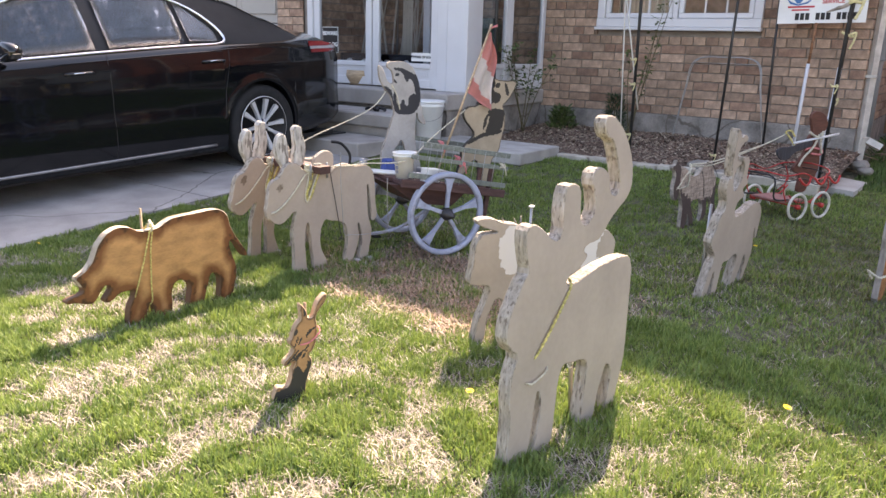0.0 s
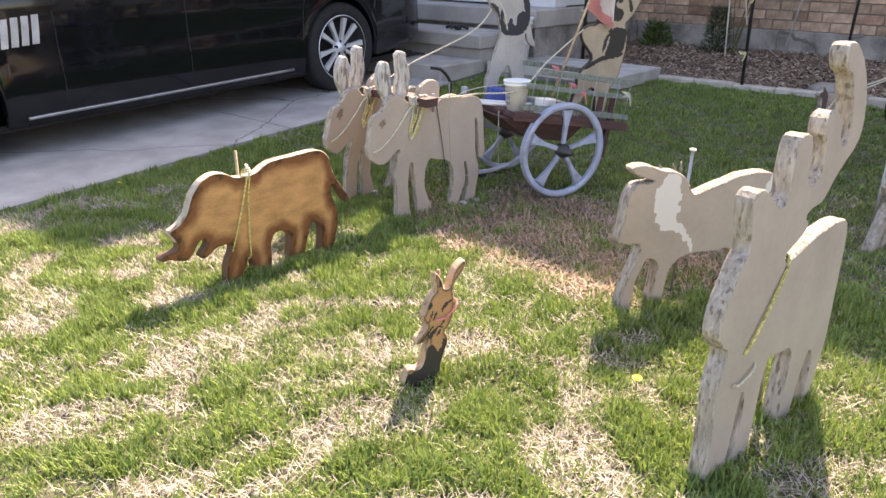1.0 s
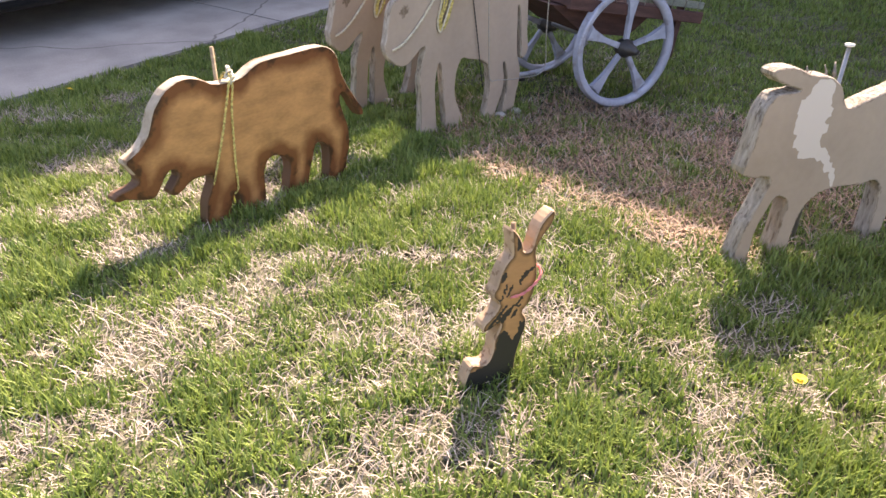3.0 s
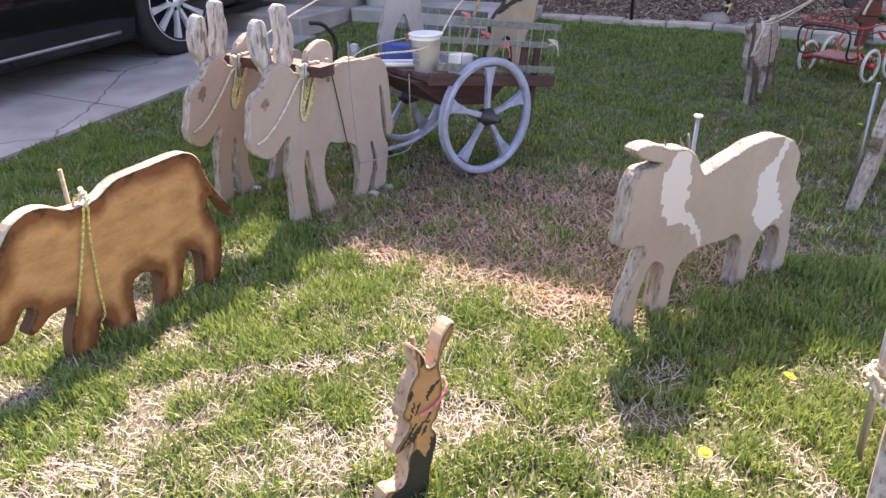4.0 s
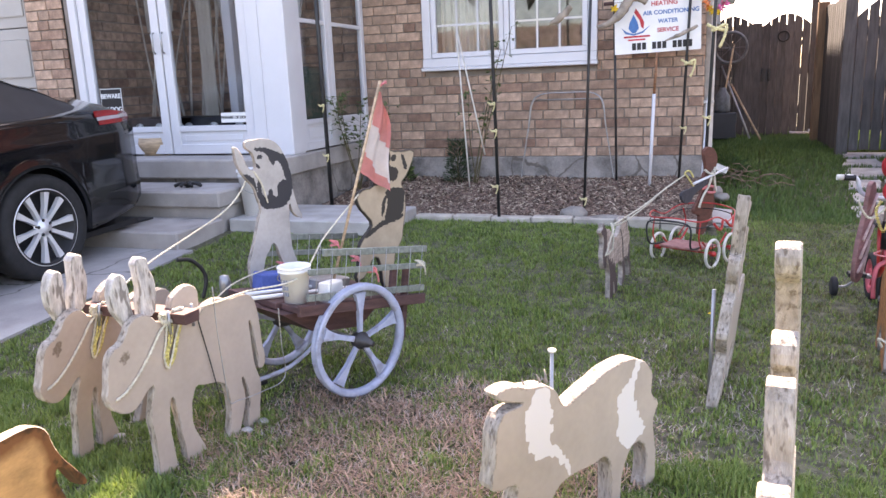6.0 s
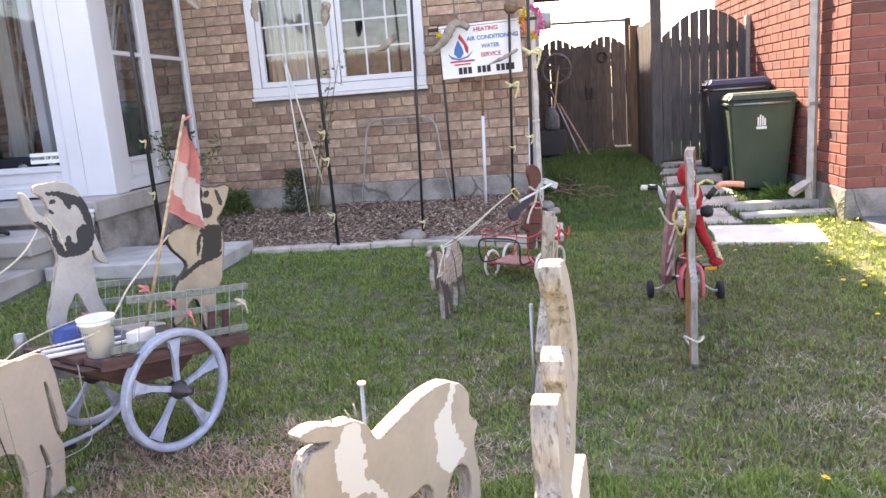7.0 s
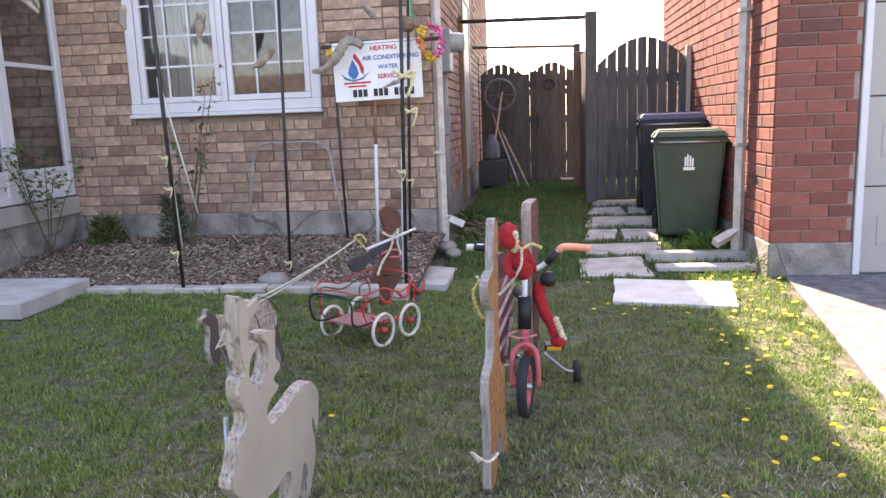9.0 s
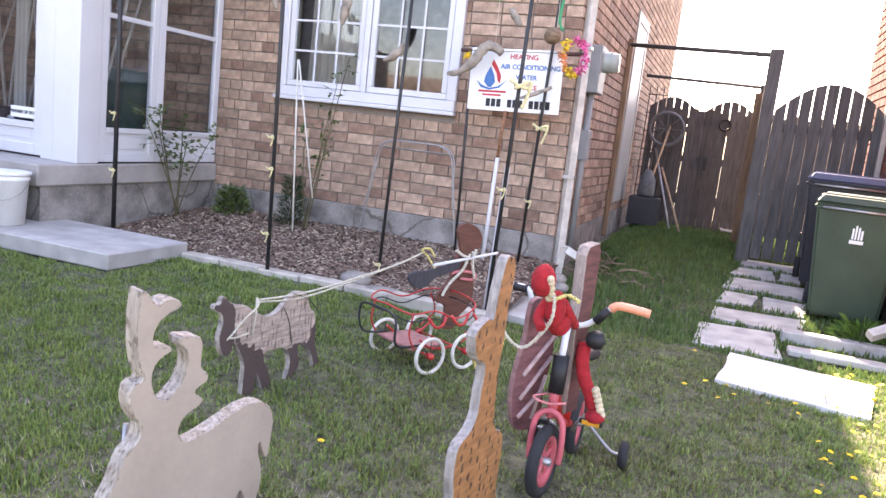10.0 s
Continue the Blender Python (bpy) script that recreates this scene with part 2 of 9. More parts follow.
def mixed_kilns(m, color, share):
    """Makes a share of the bricks another colour, piece by piece."""
    n, link = m.node_tree.nodes, m.node_tree.links.new
    b = n["Principled BSDF"]
    under = b.inputs["Base Color"].links[0].from_socket
    source = [x for x in n if x.type in ("OBJECT_INFO", "NEW_GEOMETRY")][0]
    hop = n.new("ShaderNodeMath")
    hop.operation = "MULTIPLY"
    hop.inputs[1].default_value = 17.37
    link(source.outputs["Random" if source.type == "OBJECT_INFO" else "Random Per Island"], hop.inputs[0])
    part_of = n.new("ShaderNodeMath")
    part_of.operation = "FRACT"
    link(hop.outputs[0], part_of.inputs[0])
    r = n.new("ShaderNodeMapRange")
    r.inputs[1].default_value, r.inputs[2].default_value = 1 - share - 0.04, 1 - share + 0.18
    link(part_of.outputs[0], r.inputs[0])
    mx = n.new("ShaderNodeMix")
    mx.data_type = "RGBA"
    mx.blend_type = "MULTIPLY"
    link(r.outputs[0], mx.inputs["Factor"])
    link(under, mx.inputs["A"])
    mx.inputs["B"].default_value = (*color, 1)
    link(mx.outputs["Result"], b.inputs["Base Color"])


for m in (BUFF_BRICK, BUFF_BRICK_FAR):
    mixed_kilns(m, (0.66, 0.585, 0.575), 0.24)
for m in (RED_BRICK, RED_BRICK_FAR):
    mixed_kilns(m, (0.42, 0.72, 0.85), 0.13)
BLUE_PAINT = material("pale_blue_paint", (0.335, 0.37, 0.475), rough=0.5, dark=0.78, light=1.12, scale=14, fine=70, bump=0.1)
scored(BLUE_PAINT, (0.20, 0.19, 0.20), (18, 18, 18), 0.57, 0.66, amount=0.6)
CAR_PAINT = material("black_car_paint", (0.004, 0.0045, 0.006), rough=0.12, dark=0.9, light=1.1, scale=2, bump=0.0, spec=0.3, coat=0.5)
TRIM_BLACK = material("black_plastic_trim", (0.012, 0.012, 0.013), rough=0.55, bump=0.05)
CHROME = material("chrome_trim", (0.75, 0.76, 0.78), rough=0.12, metal=1.0, dark=0.95, light=1.02, bump=0.0)
ALLOY = material("silver_alloy", (0.70, 0.71, 0.73), rough=0.38, metal=0.35, dark=0.92, light=1.04, scale=5, bump=0.0)
RUBBER = material("black_rubber", (0.018, 0.018, 0.019), rough=0.85, dark=0.8, light=1.3, scale=20, bump=0.2)
CAR_GLASS = glass("tinted_car_glass", (0.62, 0.66, 0.67))
LAMP_RED = material("red_tail_lens", (0.42, 0.02, 0.02), rough=0.15, dark=0.9, light=1.1, bump=0.0, coat=1.0)
LAMP_CLEAR = material("clear_tail_lens", (0.62, 0.55, 0.54), rough=0.15, dark=0.9, light=1.1, bump=0.0, coat=1.0)
PORCH_PANE = glass("smoky_porch_pane", (0.80, 0.83, 0.87))
PANE = glass("window_pane", (0.92, 0.95, 0.95))
FENCE_WOOD = wooden("weathered_brown_fence", (0.080, 0.078, 0.078), along=(4, 4, 0.5), contrast=0.4, spread=0.25)
POST_WOOD = wooden("tan_fence_post", (0.24, 0.15, 0.09), along=(4, 4, 0.5), contrast=0.35)
BIN_GREEN = material("dark_green_plastic", (0.030, 0.054, 0.033), rough=0.5, dark=0.8, light=1.2, scale=5, fine=60, bump=0.05)
BIN_BLACK = material("black_bin_plastic", (0.02, 0.022, 0.03), rough=0.45, dark=0.8, light=1.2, scale=5, bump=0.05)
BIN_LID = material("dusty_navy_lid", (0.06, 0.07, 0.115), rough=0.25, dark=0.8, light=1.2, scale=5, bump=0.05)
DULL_STEEL = material("dull_dark_steel", (0.13, 0.135, 0.14), rough=0.6, metal=0.3, dark=0.6, light=1.2, scale=20, bump=0.15)
METER_GREY = material("meter_grey_paint", (0.25, 0.265, 0.27), rough=0.5, dark=0.85, light=1.08, scale=8, bump=0.05)
DIAL_GLASS = material("grey_dial_glass", (0.30, 0.33, 0.30), rough=0.15, dark=0.9, light=1.05, bump=0.0)
GREY_METAL = material("galvanised_grey", (0.36, 0.36, 0.36), rough=0.4, metal=0.7, dark=0.8, light=1.1, scale=15, bump=0.05)
BLACK_METAL = material("black_rod", (0.02, 0.02, 0.02), rough=0.5, dark=0.7, light=1.4, scale=20, bump=0.05)
BEIGE_DOOR = material("beige_door_paint", (0.37, 0.35, 0.32), rough=0.5, dark=0.93, light=1.04, scale=3, bump=0.03)
SOIL = material("dark_soil", (0.085, 0.055, 0.038), rough=1.0, dark=0.55, light=1.4, scale=18, fine=120, bump=0.8)
MULCH = material("bark_mulch", (0.165, 0.108, 0.080), rough=0.95, dark=0.6, light=1.3, scale=30, fine=200, bump=0.4, island=0.55)
INSIDE_WALL = material("inside_plaster", (0.27, 0.28, 0.29), rough=0.9, bump=0.05)
CLOTH = material("sheer_white_curtain", (0.70, 0.66, 0.58), rough=0.9, dark=0.9, light=1.05, scale=8, bump=0.05)
RED_PAINT = material("red_enamel", (0.48, 0.03, 0.025), rough=0.35, dark=0.8, light=1.1, scale=20, bump=0.04, coat=0.3)
PINK_PAINT = material("faded_pink_red_plastic", (0.50, 0.10, 0.115), rough=0.5, dark=0.75, light=1.15, scale=18, bump=0.05)
RED_CLOTH = material("red_plush", (0.33, 0.016, 0.02), rough=1.0, dark=0.7, light=1.25, scale=40, fine=300, bump=0.8)
DECK_WOOD = wooden("dark_red_deck_board", (0.085, 0.042, 0.038), along=(1, 1, 6), contrast=0.4)
GREEN_WOOD = wooden("faded_green_slat", (0.17, 0.19, 0.165), along=(1, 6, 6), contrast=0.35)


from mathutils.geometry import delaunay_2d_cdt


# ---- shaping ----
def smooth_step(a, b, v):
    v = np.clip((v - a) / (b - a), 0, 1)
    return v * v * (3 - 2 * v)


def height(x, y):
    """Height of the ground: a level lawn that rises a little to the house, the drive and the side yard."""
    lawn = 0.12 * smooth_step(4.3, 6.6, y) * smooth_step(0.4, -1.5, x)
    drive = np.clip(0.036 * (y - 2.8), -0.06, 0.14)
    k = smooth_step(-3.2, -3.75, x)
    side = 0.24 * smooth_step(7.6, 10.5, y) * smooth_step(-1.0, 0.0, x)
    return lawn * (1 - k) + drive * k + side


def ground_at(x, y):
    return float(height(np.float64(x), np.float64(y)))


def finish(name, bm, mat, parent=None, smooth=False):
    me = bpy.data.meshes.new(name)
    bm.normal_update()
    bm.to_mesh(me)
    bm.free()
    for m in mat if isinstance(mat, (list, tuple)) else (mat,):
        me.materials.append(m)
    if smooth:
        me.shade_smooth()
    ob = new(name, me)
    ob.parent = parent
    return ob


def part(name, bm, mat, parent, label="", smooth=False):
    ob = finish(name, bm, mat, parent, smooth)
    return tagged(ob, label) if label else ob


def thing(name, label, category, at=(0, 0, 0), turn=0.0, group="", tilt=0.0):
    """An empty that carries the parts of a thing."""
    ob = new(name)
    ob.empty_display_size = 0.1
    ob.matrix_basis = pose(*at, 0, 0, turn) @ pose(0, 0, 0, 0, tilt, 0)
    return tagged(ob, label, category, group)


def solo(name, bm, mat, label, category, at=(0, 0, 0), turn=0.0, group="", kind="", smooth=False):
    ob = finish(name, bm, mat, None, smooth)
    ob.matrix_basis = pose(*at, 0, 0, turn)
    return tagged(ob, label, category, group, kind)


def box(bm, x0, x1, y0, y1, z0, z1, bevel=0.0, mi=0, m=None):
    vs = [bm.verts.new((x, y, z)) for x in (x0, x1) for y in (y0, y1) for z in (z0, z1)]
    fs = [bm.faces.new([vs[i] for i in q]) for q in ((0, 1, 3, 2), (4, 6, 7, 5), (0, 4, 5, 1), (2, 3, 7, 6), (0, 2, 6, 4), (1, 5, 7, 3))]
    for f in fs:
        f.material_index = mi
    if bevel:
        es = list({e for f in fs for e in f.edges})
        r = bmesh.ops.bevel(bm, geom=es, offset=bevel, segments=1, affect="EDGES", material=-1)
        vs = list({v for f in r["faces"] for v in f.verts} | {v for v in vs if v.is_valid})
    if m is not None:
        for v in vs:
            v.co = m @ v.co
    return vs


def boxed(*a, bevel=0.0):
    bm = bmesh.new()
    box(bm, *a, bevel=bevel)
    return bm


def tube(bm, points, r, sides=8, mi=0, close=False, taper=None):
    """A round bar along a line of points."""
    ps = [Vector(p) for p in points]
    n = len(ps)
    rings = []
    up = Vector((0, 0, 1))
    for i, p in enumerate(ps):
        a, b = (ps[(i - 1) % n], ps[(i + 1) % n]) if close else (ps[max(i - 1, 0)], ps[min(i + 1, n - 1)])
        d = (b - a).normalized()
        ref = up if abs(d.dot(up)) < 0.95 else Vector((1, 0, 0))
        if rings:
            ref = last
        s = (ref - d * ref.dot(d)).normalized()
        last = s
        t = d.cross(s)
        rr = r if taper is None else r * (1 + (taper - 1) * i / max(n - 1, 1))
        rings.append([bm.verts.new(p + rr * (math.cos(2 * math.pi * k / sides) * s + math.sin(2 * math.pi * k / sides) * t)) for k in range(sides)])
    for i in range(n if close else n - 1):
        a, b = rings[i], rings[(i + 1) % n]
        for k in range(sides):
            f = bm.faces.new((a[k], a[(k + 1) % sides], b[(k + 1) % sides], b[k]))
            f.material_index, f.smooth = mi, True
    if not close:
        for ring in (rings[0][::-1], rings[-1]):
            bm.faces.new(ring).material_index = mi
    return bm


def tubed(points, r, sides=8, close=False, taper=None):
    return tube(bmesh.new(), points, r, sides, close=close, taper=taper)


def spline(points, steps=6, close=False):
    """A smooth line through points."""
    ps = [Vector(p) for p in points]
    n = len(ps)
    out = []
    for i in range(n if close else n - 1):
        p0, p1, p2, p3 = (ps[(i + k) % n] for k in (-1, 0, 1, 2)) if close else (ps[max(i - 1, 0)], ps[i], ps[i + 1], ps[min(i + 2, n - 1)])
        for k in range(steps):
            t = k / steps
            out.append(0.5 * (2 * p1 + (p2 - p0) * t + (2 * p0 - 5 * p1 + 4 * p2 - p3) * t * t + (3 * p1 - p0 - 3 * p2 + p3) * t ** 3))
    if not close:
        out.append(ps[-1])
    return out


def rope(points, r=0.005, twist=0.03, close=False, steps=8):
    """A rope of two strands laid round each other."""
    path = spline(points, steps, close)
    fine = [path[0]]
    for p in path[1:]:
        k = max(1, int((p - fine[-1]).length / (twist / 5)))
        a = fine[-1]
        fine += [a.lerp(p, (j + 1) / k) for j in range(k)]
    bm = bmesh.new()
    for side in (0, math.pi):
        line, run = [], 0.0
        for i, p in enumerate(fine):
            a, b = fine[max(i - 1, 0)], fine[min(i + 1, len(fine) - 1)]
            d = (b - a)
            d = d.normalized() if d.length else Vector((0, 0, 1))
            ref = Vector((0.3, 0.2, 1)) if abs(d.z) < 0.9 else Vector((1, 0.2, 0))
            s = (ref - d * ref.dot(d)).normalized()
            run += (p - fine[i - 1]).length if i else 0
            w = side + 2 * math.pi * run / twist
            line.append(p + 0.55 * r * (math.cos(w) * s + math.sin(w) * d.cross(s)))
        tube(bm, line, r * 0.62, 5)
    return bm


def lathe(bm, profile, sides=24, axis="z", mi=0, caps=True):
    """A turned shape: a profile of (radius, along) round an axis."""
    rings = []
    for r, h in profile:
        ring = []
        for k in range(sides):
            a = 2 * math.pi * k / sides
            c, s = r * math.cos(a), r * math.sin(a)
            ring.append(bm.verts.new((c, s, h) if axis == "z" else ((h, c, s) if axis == "x" else (c, h, s))))
        rings.append(ring)
    for a, b in zip(rings, rings[1:]):
        for k in range(sides):
            f = bm.faces.new((a[k], a[(k + 1) % sides], b[(k + 1) % sides], b[k]))
            f.material_index, f.smooth = mi, True
    for ring in (rings[0], rings[-1]):
        if caps and profile[0] != profile[-1] and (ring[0].co - ring[sides // 2].co).length > 1e-4:
            bm.faces.new(ring).material_index = mi
    return bm


def inside(poly, x, y):
    hit = False
    for (x0, y0), (x1, y1) in zip(poly, poly[1:] + poly[:1]):
        if (y0 > y) != (y1 > y) and x < (x1 - x0) * (y - y0) / (y1 - y0) + x0:
            hit = not hit
    return hit


def rim_distance(ring, x, y):
    best = 9.0
    for (x0, y0), (x1, y1) in zip(ring, ring[1:] + ring[:1]):
        dx, dy = x1 - x0, y1 - y0
        k = max(0.0, min(1.0, ((x - x0) * dx + (y - y0) * dy) / (dx * dx + dy * dy + 1e-12)))
        best = min(best, math.hypot(x - x0 - k * dx, y - y0 - k * dy))
    return best


def rounded(outline, rounds=2):
    ring = [(a / 100, b / 100) for a, b in outline]
    for _ in range(rounds):
        ring = [q for (x0, y0), (x1, y1) in zip(ring, ring[1:] + ring[:1]) for q in ((0.75 * x0 + 0.25 * x1, 0.75 * y0 + 0.25 * y1), (0.25 * x0 + 0.75 * x1, 0.25 * y0 + 0.75 * y1))]
    return ring


def board(bm, outline, thick, rim=0.03, cell=0.02, patches=(), off=0.0, mi=0, edge_mi=1, wear=0.0015, rounds=2):
    """A shape sawn out of a board: outline in centimetres (along, up), the board in the plane x = off. The faces carry how near
    the sawn rim is and which paint patch they lie in."""
    ring = rounded(outline, rounds)
    area = sum(x0 * y1 - x1 * y0 for (x0, y0), (x1, y1) in zip(ring, ring[1:] + ring[:1]))
    if area < 0:
        ring.reverse()
    # spread long stretches and wear the rim a little
    full = []
    for (x0, y0), (x1, y1) in zip(ring, ring[1:] + ring[:1]):
        k = max(1, int(math.hypot(x1 - x0, y1 - y0) / 0.015))
        full += [(x0 + (x1 - x0) * j / k, y0 + (y1 - y0) * j / k) for j in range(k)]
    ring = [(x + wear * noise.noise((x * 60, y * 60, off * 30)) + 1.6 * wear * noise.noise((x * 19, y * 19, 3 + off * 30)), y + wear * noise.noise((x * 60, y * 60, 7 + off * 30)) + 1.6 * wear * noise.noise((x * 19, y * 19, 9 + off * 30))) for x, y in full]
    n = len(ring)
    inner = []
    for i in range(n):
        (xa, ya), (xb, yb) = ring[i - 1], ring[(i + 1) % n]
        d = math.hypot(xb - xa, yb - ya) or 1
        inner.append((ring[i][0] - (yb - ya) / d * 0.0025, ring[i][1] + (xb - xa) / d * 0.0025))
    pts = [Vector(p) for p in inner]
    xs, ys = [p[0] for p in ring], [p[1] for p in ring]
    gx = np.arange(min(xs), max(xs), cell)
    gy = np.arange(min(ys), max(ys), cell)
    for a in gx:
        for b in gy:
            x, y = a + cell * 0.3 * random.uniform(-1, 1), b + cell * 0.3 * random.uniform(-1, 1)
            if inside(inner, x, y) and rim_distance(inner, x, y) > 0.35 * cell:
                pts.append(Vector((x, y)))
    vs, _, fs, *_ = delaunay_2d_cdt(pts, [(i, (i + 1) % n) for i in range(n)], [list(range(n))], 1, 1e-6)
    rim_at = bm.verts.layers.float.get("rim") or bm.verts.layers.float.new("rim")
    patch_at = bm.verts.layers.float.get("patch") or bm.verts.layers.float.new("patch")
    polys = [rounded(p, 1) for p in patches]
    h = thick / 2
    data = [(max(0.0, 1 - rim_distance(ring, v.x, v.y) / rim), 1.0 if any(inside(p, v.x, v.y) for p in polys) else 0.0) for v in vs]
    for side in (1, -1):
        made = []
        for v, (a, b) in zip(vs, data):
            q = bm.verts.new((off + side * h, v.x, v.y))
            q[rim_at], q[patch_at] = a, b
            made.append(q)
        for f in fs:
            q = [made[i] for i in f]
            fc = bm.faces.new(q if side > 0 else q[::-1])
            fc.material_index = mi
    loops = []
    for ringk, xo in ((inner, h), (ring, h - 0.003), (ring, 0.0), (ring, -h + 0.003), (inner, -h)):
        loop = []
        for j, (x, y) in enumerate(ringk):
            w = 0.0022 * noise.noise((x * 90, y * 90, xo * 200)) if xo == 0.0 else 0
            q = bm.verts.new((off + xo, x + w, y + w))
            q[rim_at], q[patch_at] = 1.0, 1.0 if any(inside(p, x, y) for p in polys) else 0.0
            loop.append(q)
        loops.append(loop)
    for a, b in zip(loops, loops[1:]):
        for i in range(n):
            f = bm.faces.new((a[i], b[i], b[(i + 1) % n], a[(i + 1) % n]))
            f.material_index = edge_mi
    return bm


def bearing(dx, dy):
    """Turn that lays the local y axis along a direction of the plan."""
    return math.degrees(math.atan2(-dx, dy))


def lettering(text, size, mat, parent, name, m, bold=0.0, label=""):
    cu = bpy.data.curves.new(name, "FONT")
    cu.body, cu.size, cu.align_x, cu.align_y, cu.extrude, cu.offset = text, size, "CENTER", "CENTER", 0.0008, bold
    ob = new(name, cu)
    dg = bpy.context.evaluated_depsgraph_get()
    me = bpy.data.meshes.new_from_object(ob.evaluated_get(dg))
    bpy.data.objects.remove(ob)
    bpy.data.curves.remove(cu)
    me.materials.clear()
    me.materials.append(mat)
    ob = new(name, me)
    ob.parent = parent
    ob.matrix_basis = m
    return tagged(ob, label) if label else ob


# ---- ground ----
def ground_sheet():
    fine_x = np.concatenate([[-300, -120, -50, -20, -12], np.arange(-9, 6.01, 0.15), [9, 14, 25, 50, 120, 300]])
    fine_y = np.concatenate([[-300, -120, -50, -20, -8, -3], np.arange(-1, 14.01, 0.15), [17, 22, 35, 60, 120, 300]])
    X, Y = np.meshgrid(fine_x, fine_y)
    Z = height(X, Y)
    near = (X > -9) & (X < 6) & (Y > -1) & (Y < 14)
    bumps = np.array([noise.noise((x * 2.3, y * 2.3, 0)) * 0.012 + noise.noise((x * 9, y * 9, 3)) * 0.006 for x, y in zip(X.ravel(), Y.ravel())]).reshape(X.shape)
    Z = Z + np.where(near, bumps, 0) - 0.012
    ny, nx = X.shape
    verts = np.stack([X.ravel(), Y.ravel(), Z.ravel()], 1)
    i = np.arange((ny - 1) * (nx - 1))
    r, c = i // (nx - 1), i % (nx - 1)
    a = r * nx + c
    faces = np.stack([a, a + 1, a + nx + 1, a + nx], 1)
    me = bpy.data.meshes.new("ground")
    me.from_pydata(verts.tolist(), [], faces.tolist())
    me.shade_smooth()
    me.materials.append(LAWN_SOIL)
    return tagged(new("ground", me), "level lawn ground of thatch, moss and soil", "ground", kind="structure")


LAWN_SOIL = material("thatch_and_soil", (0.080, 0.078, 0.048), rough=1.0, dark=0.35, light=1.7, scale=22, fine=190, bump=1.0)
ground_sheet()


def drape(name, corners, lift, mat, label, category, depth=0.12, step=0.25):
    """A paved sheet that follows the ground, with an edge of its own; corners: two lines (x at y0, x at y1) of the sides."""
    (xa0, xb0, y0), (xa1, xb1, y1) = corners
    bm = bmesh.new()
    ny = max(2, int(abs(y1 - y0) / step))
    nx = 8
    grid = []
    for j in range(ny + 1):
        t = j / ny
        y = y0 + (y1 - y0) * t
        row = []
        for k in range(nx + 1):
            xa, xb = xa0 + (xa1 - xa0) * t, xb0 + (xb1 - xb0) * t
            x = xa + (xb - xa) * k / nx
            row.append(bm.verts.new((x, y, ground_at(x, y) + lift)))
        grid.append(row)
    for j in range(ny):
        for k in range(nx):
            bm.faces.new((grid[j][k], grid[j][k + 1], grid[j + 1][k + 1], grid[j + 1][k]))
    r = bmesh.ops.extrude_face_region(bm, geom=bm.faces[:])
    for v in r["geom"]:
        if isinstance(v, bmesh.types.BMVert):
            v.co.z -= depth
    bmesh.ops.recalc_face_normals(bm, faces=bm.faces[:])
    return solo(name, bm, mat, label, category, kind="structure")


# unseen street and plain walls on the far and west sides, added for reflections and bounce
drape("road", ((-40, 40, -15.5), (-40, 40, -7.6)), 0.004, CONCRETE, "pale worn street added out of view beyond the front lawn", "street", step=1.0)
DULL_BRICK = material("dull_brown_brick", (0.235, 0.185, 0.16), rough=0.9, dark=0.7, light=1.25, scale=2, fine=40, bump=0.3)
for nm, x0, x1, y0, y1, h in (("wall_south", -40, 40, -29.0, -28.6, 4.2), ("wall_west", -18.4, -18.0, -24.5, 6.0, 5.0)):
    solo(nm, boxed(x0, x1, y0, y1, -0.3, h), DULL_BRICK, "plain dull brick wall added out of view across the street" if x1 > 0 else "plain dull brick wall added out of view on the west side", "wall", kind="structure")
# the concrete drive under the car in three poured bays, and the neighbour's asphalt drive
for k, (ya, yb) in enumerate(((-6.0, 1.55), (1.562, 3.62), (3.632, 5.42))):
    drape("road", ((-9.2, -3.62 - 0.085 * (ya - 2), ya), (-9.2, -3.62 - 0.085 * (yb - 2), yb)), 0.004, DRIVE, "grey poured concrete driveway bay with saw-cut joints", "driveway")
drape("road", ((1.22, 7.5, -6.0), (1.22, 7.5, 2.0)), 0.012, ASPHALT, "worn speckled asphalt driveway beside the lawn", "driveway")
drape("road", ((1.22, 7.5, 2.003), (2.07, 7.5, 7.5)), 0.012, ASPHALT, "worn speckled asphalt driveway before the red brick garage", "driveway")


# ---- the house ----
def structure(name, bm, mat, label, category):
    return solo(name, bm, mat, label, category, kind="structure")


WY, WX0, WX1 = 8.42, -3.87, -0.53                     # front wall of the house and its two ends
FOUND = 0.43
WIN = (-3.20, -1.48, 1.325, 2.90)                     # window opening
bm = bmesh.new()
box(bm, WX0 - 0.2, WIN[0], WY + 0.02, WY + 0.30, FOUND, 5.4)
box(bm, WIN[1], WX1 - 0.012, WY + 0.02, WY + 0.30, FOUND, 5.4)
box(bm, WIN[0], WIN[1], WY + 0.02, WY + 0.30, FOUND, WIN[2])
box(bm, WIN[0], WIN[1], WY + 0.02, WY + 0.30, WIN[3], 5.4)
wall_front = structure("wall_north", bm, MORTAR, "buff brown brick house front in running bond", "wall")
bm = bmesh.new()
box(bm, WX1 - 0.30, WX1 - 0.012, WY + 0.305, 17.0, FOUND, 5.4)
wall_side = structure("wall_east", bm, MORTAR, "buff brick side wall of the house", "wall")
bm = bmesh.new()
box(bm, WX0 - 0.2, WX1 + 0.006, WY - 0.006, WY + 0.30, -0.3, FOUND, bevel=0.008)
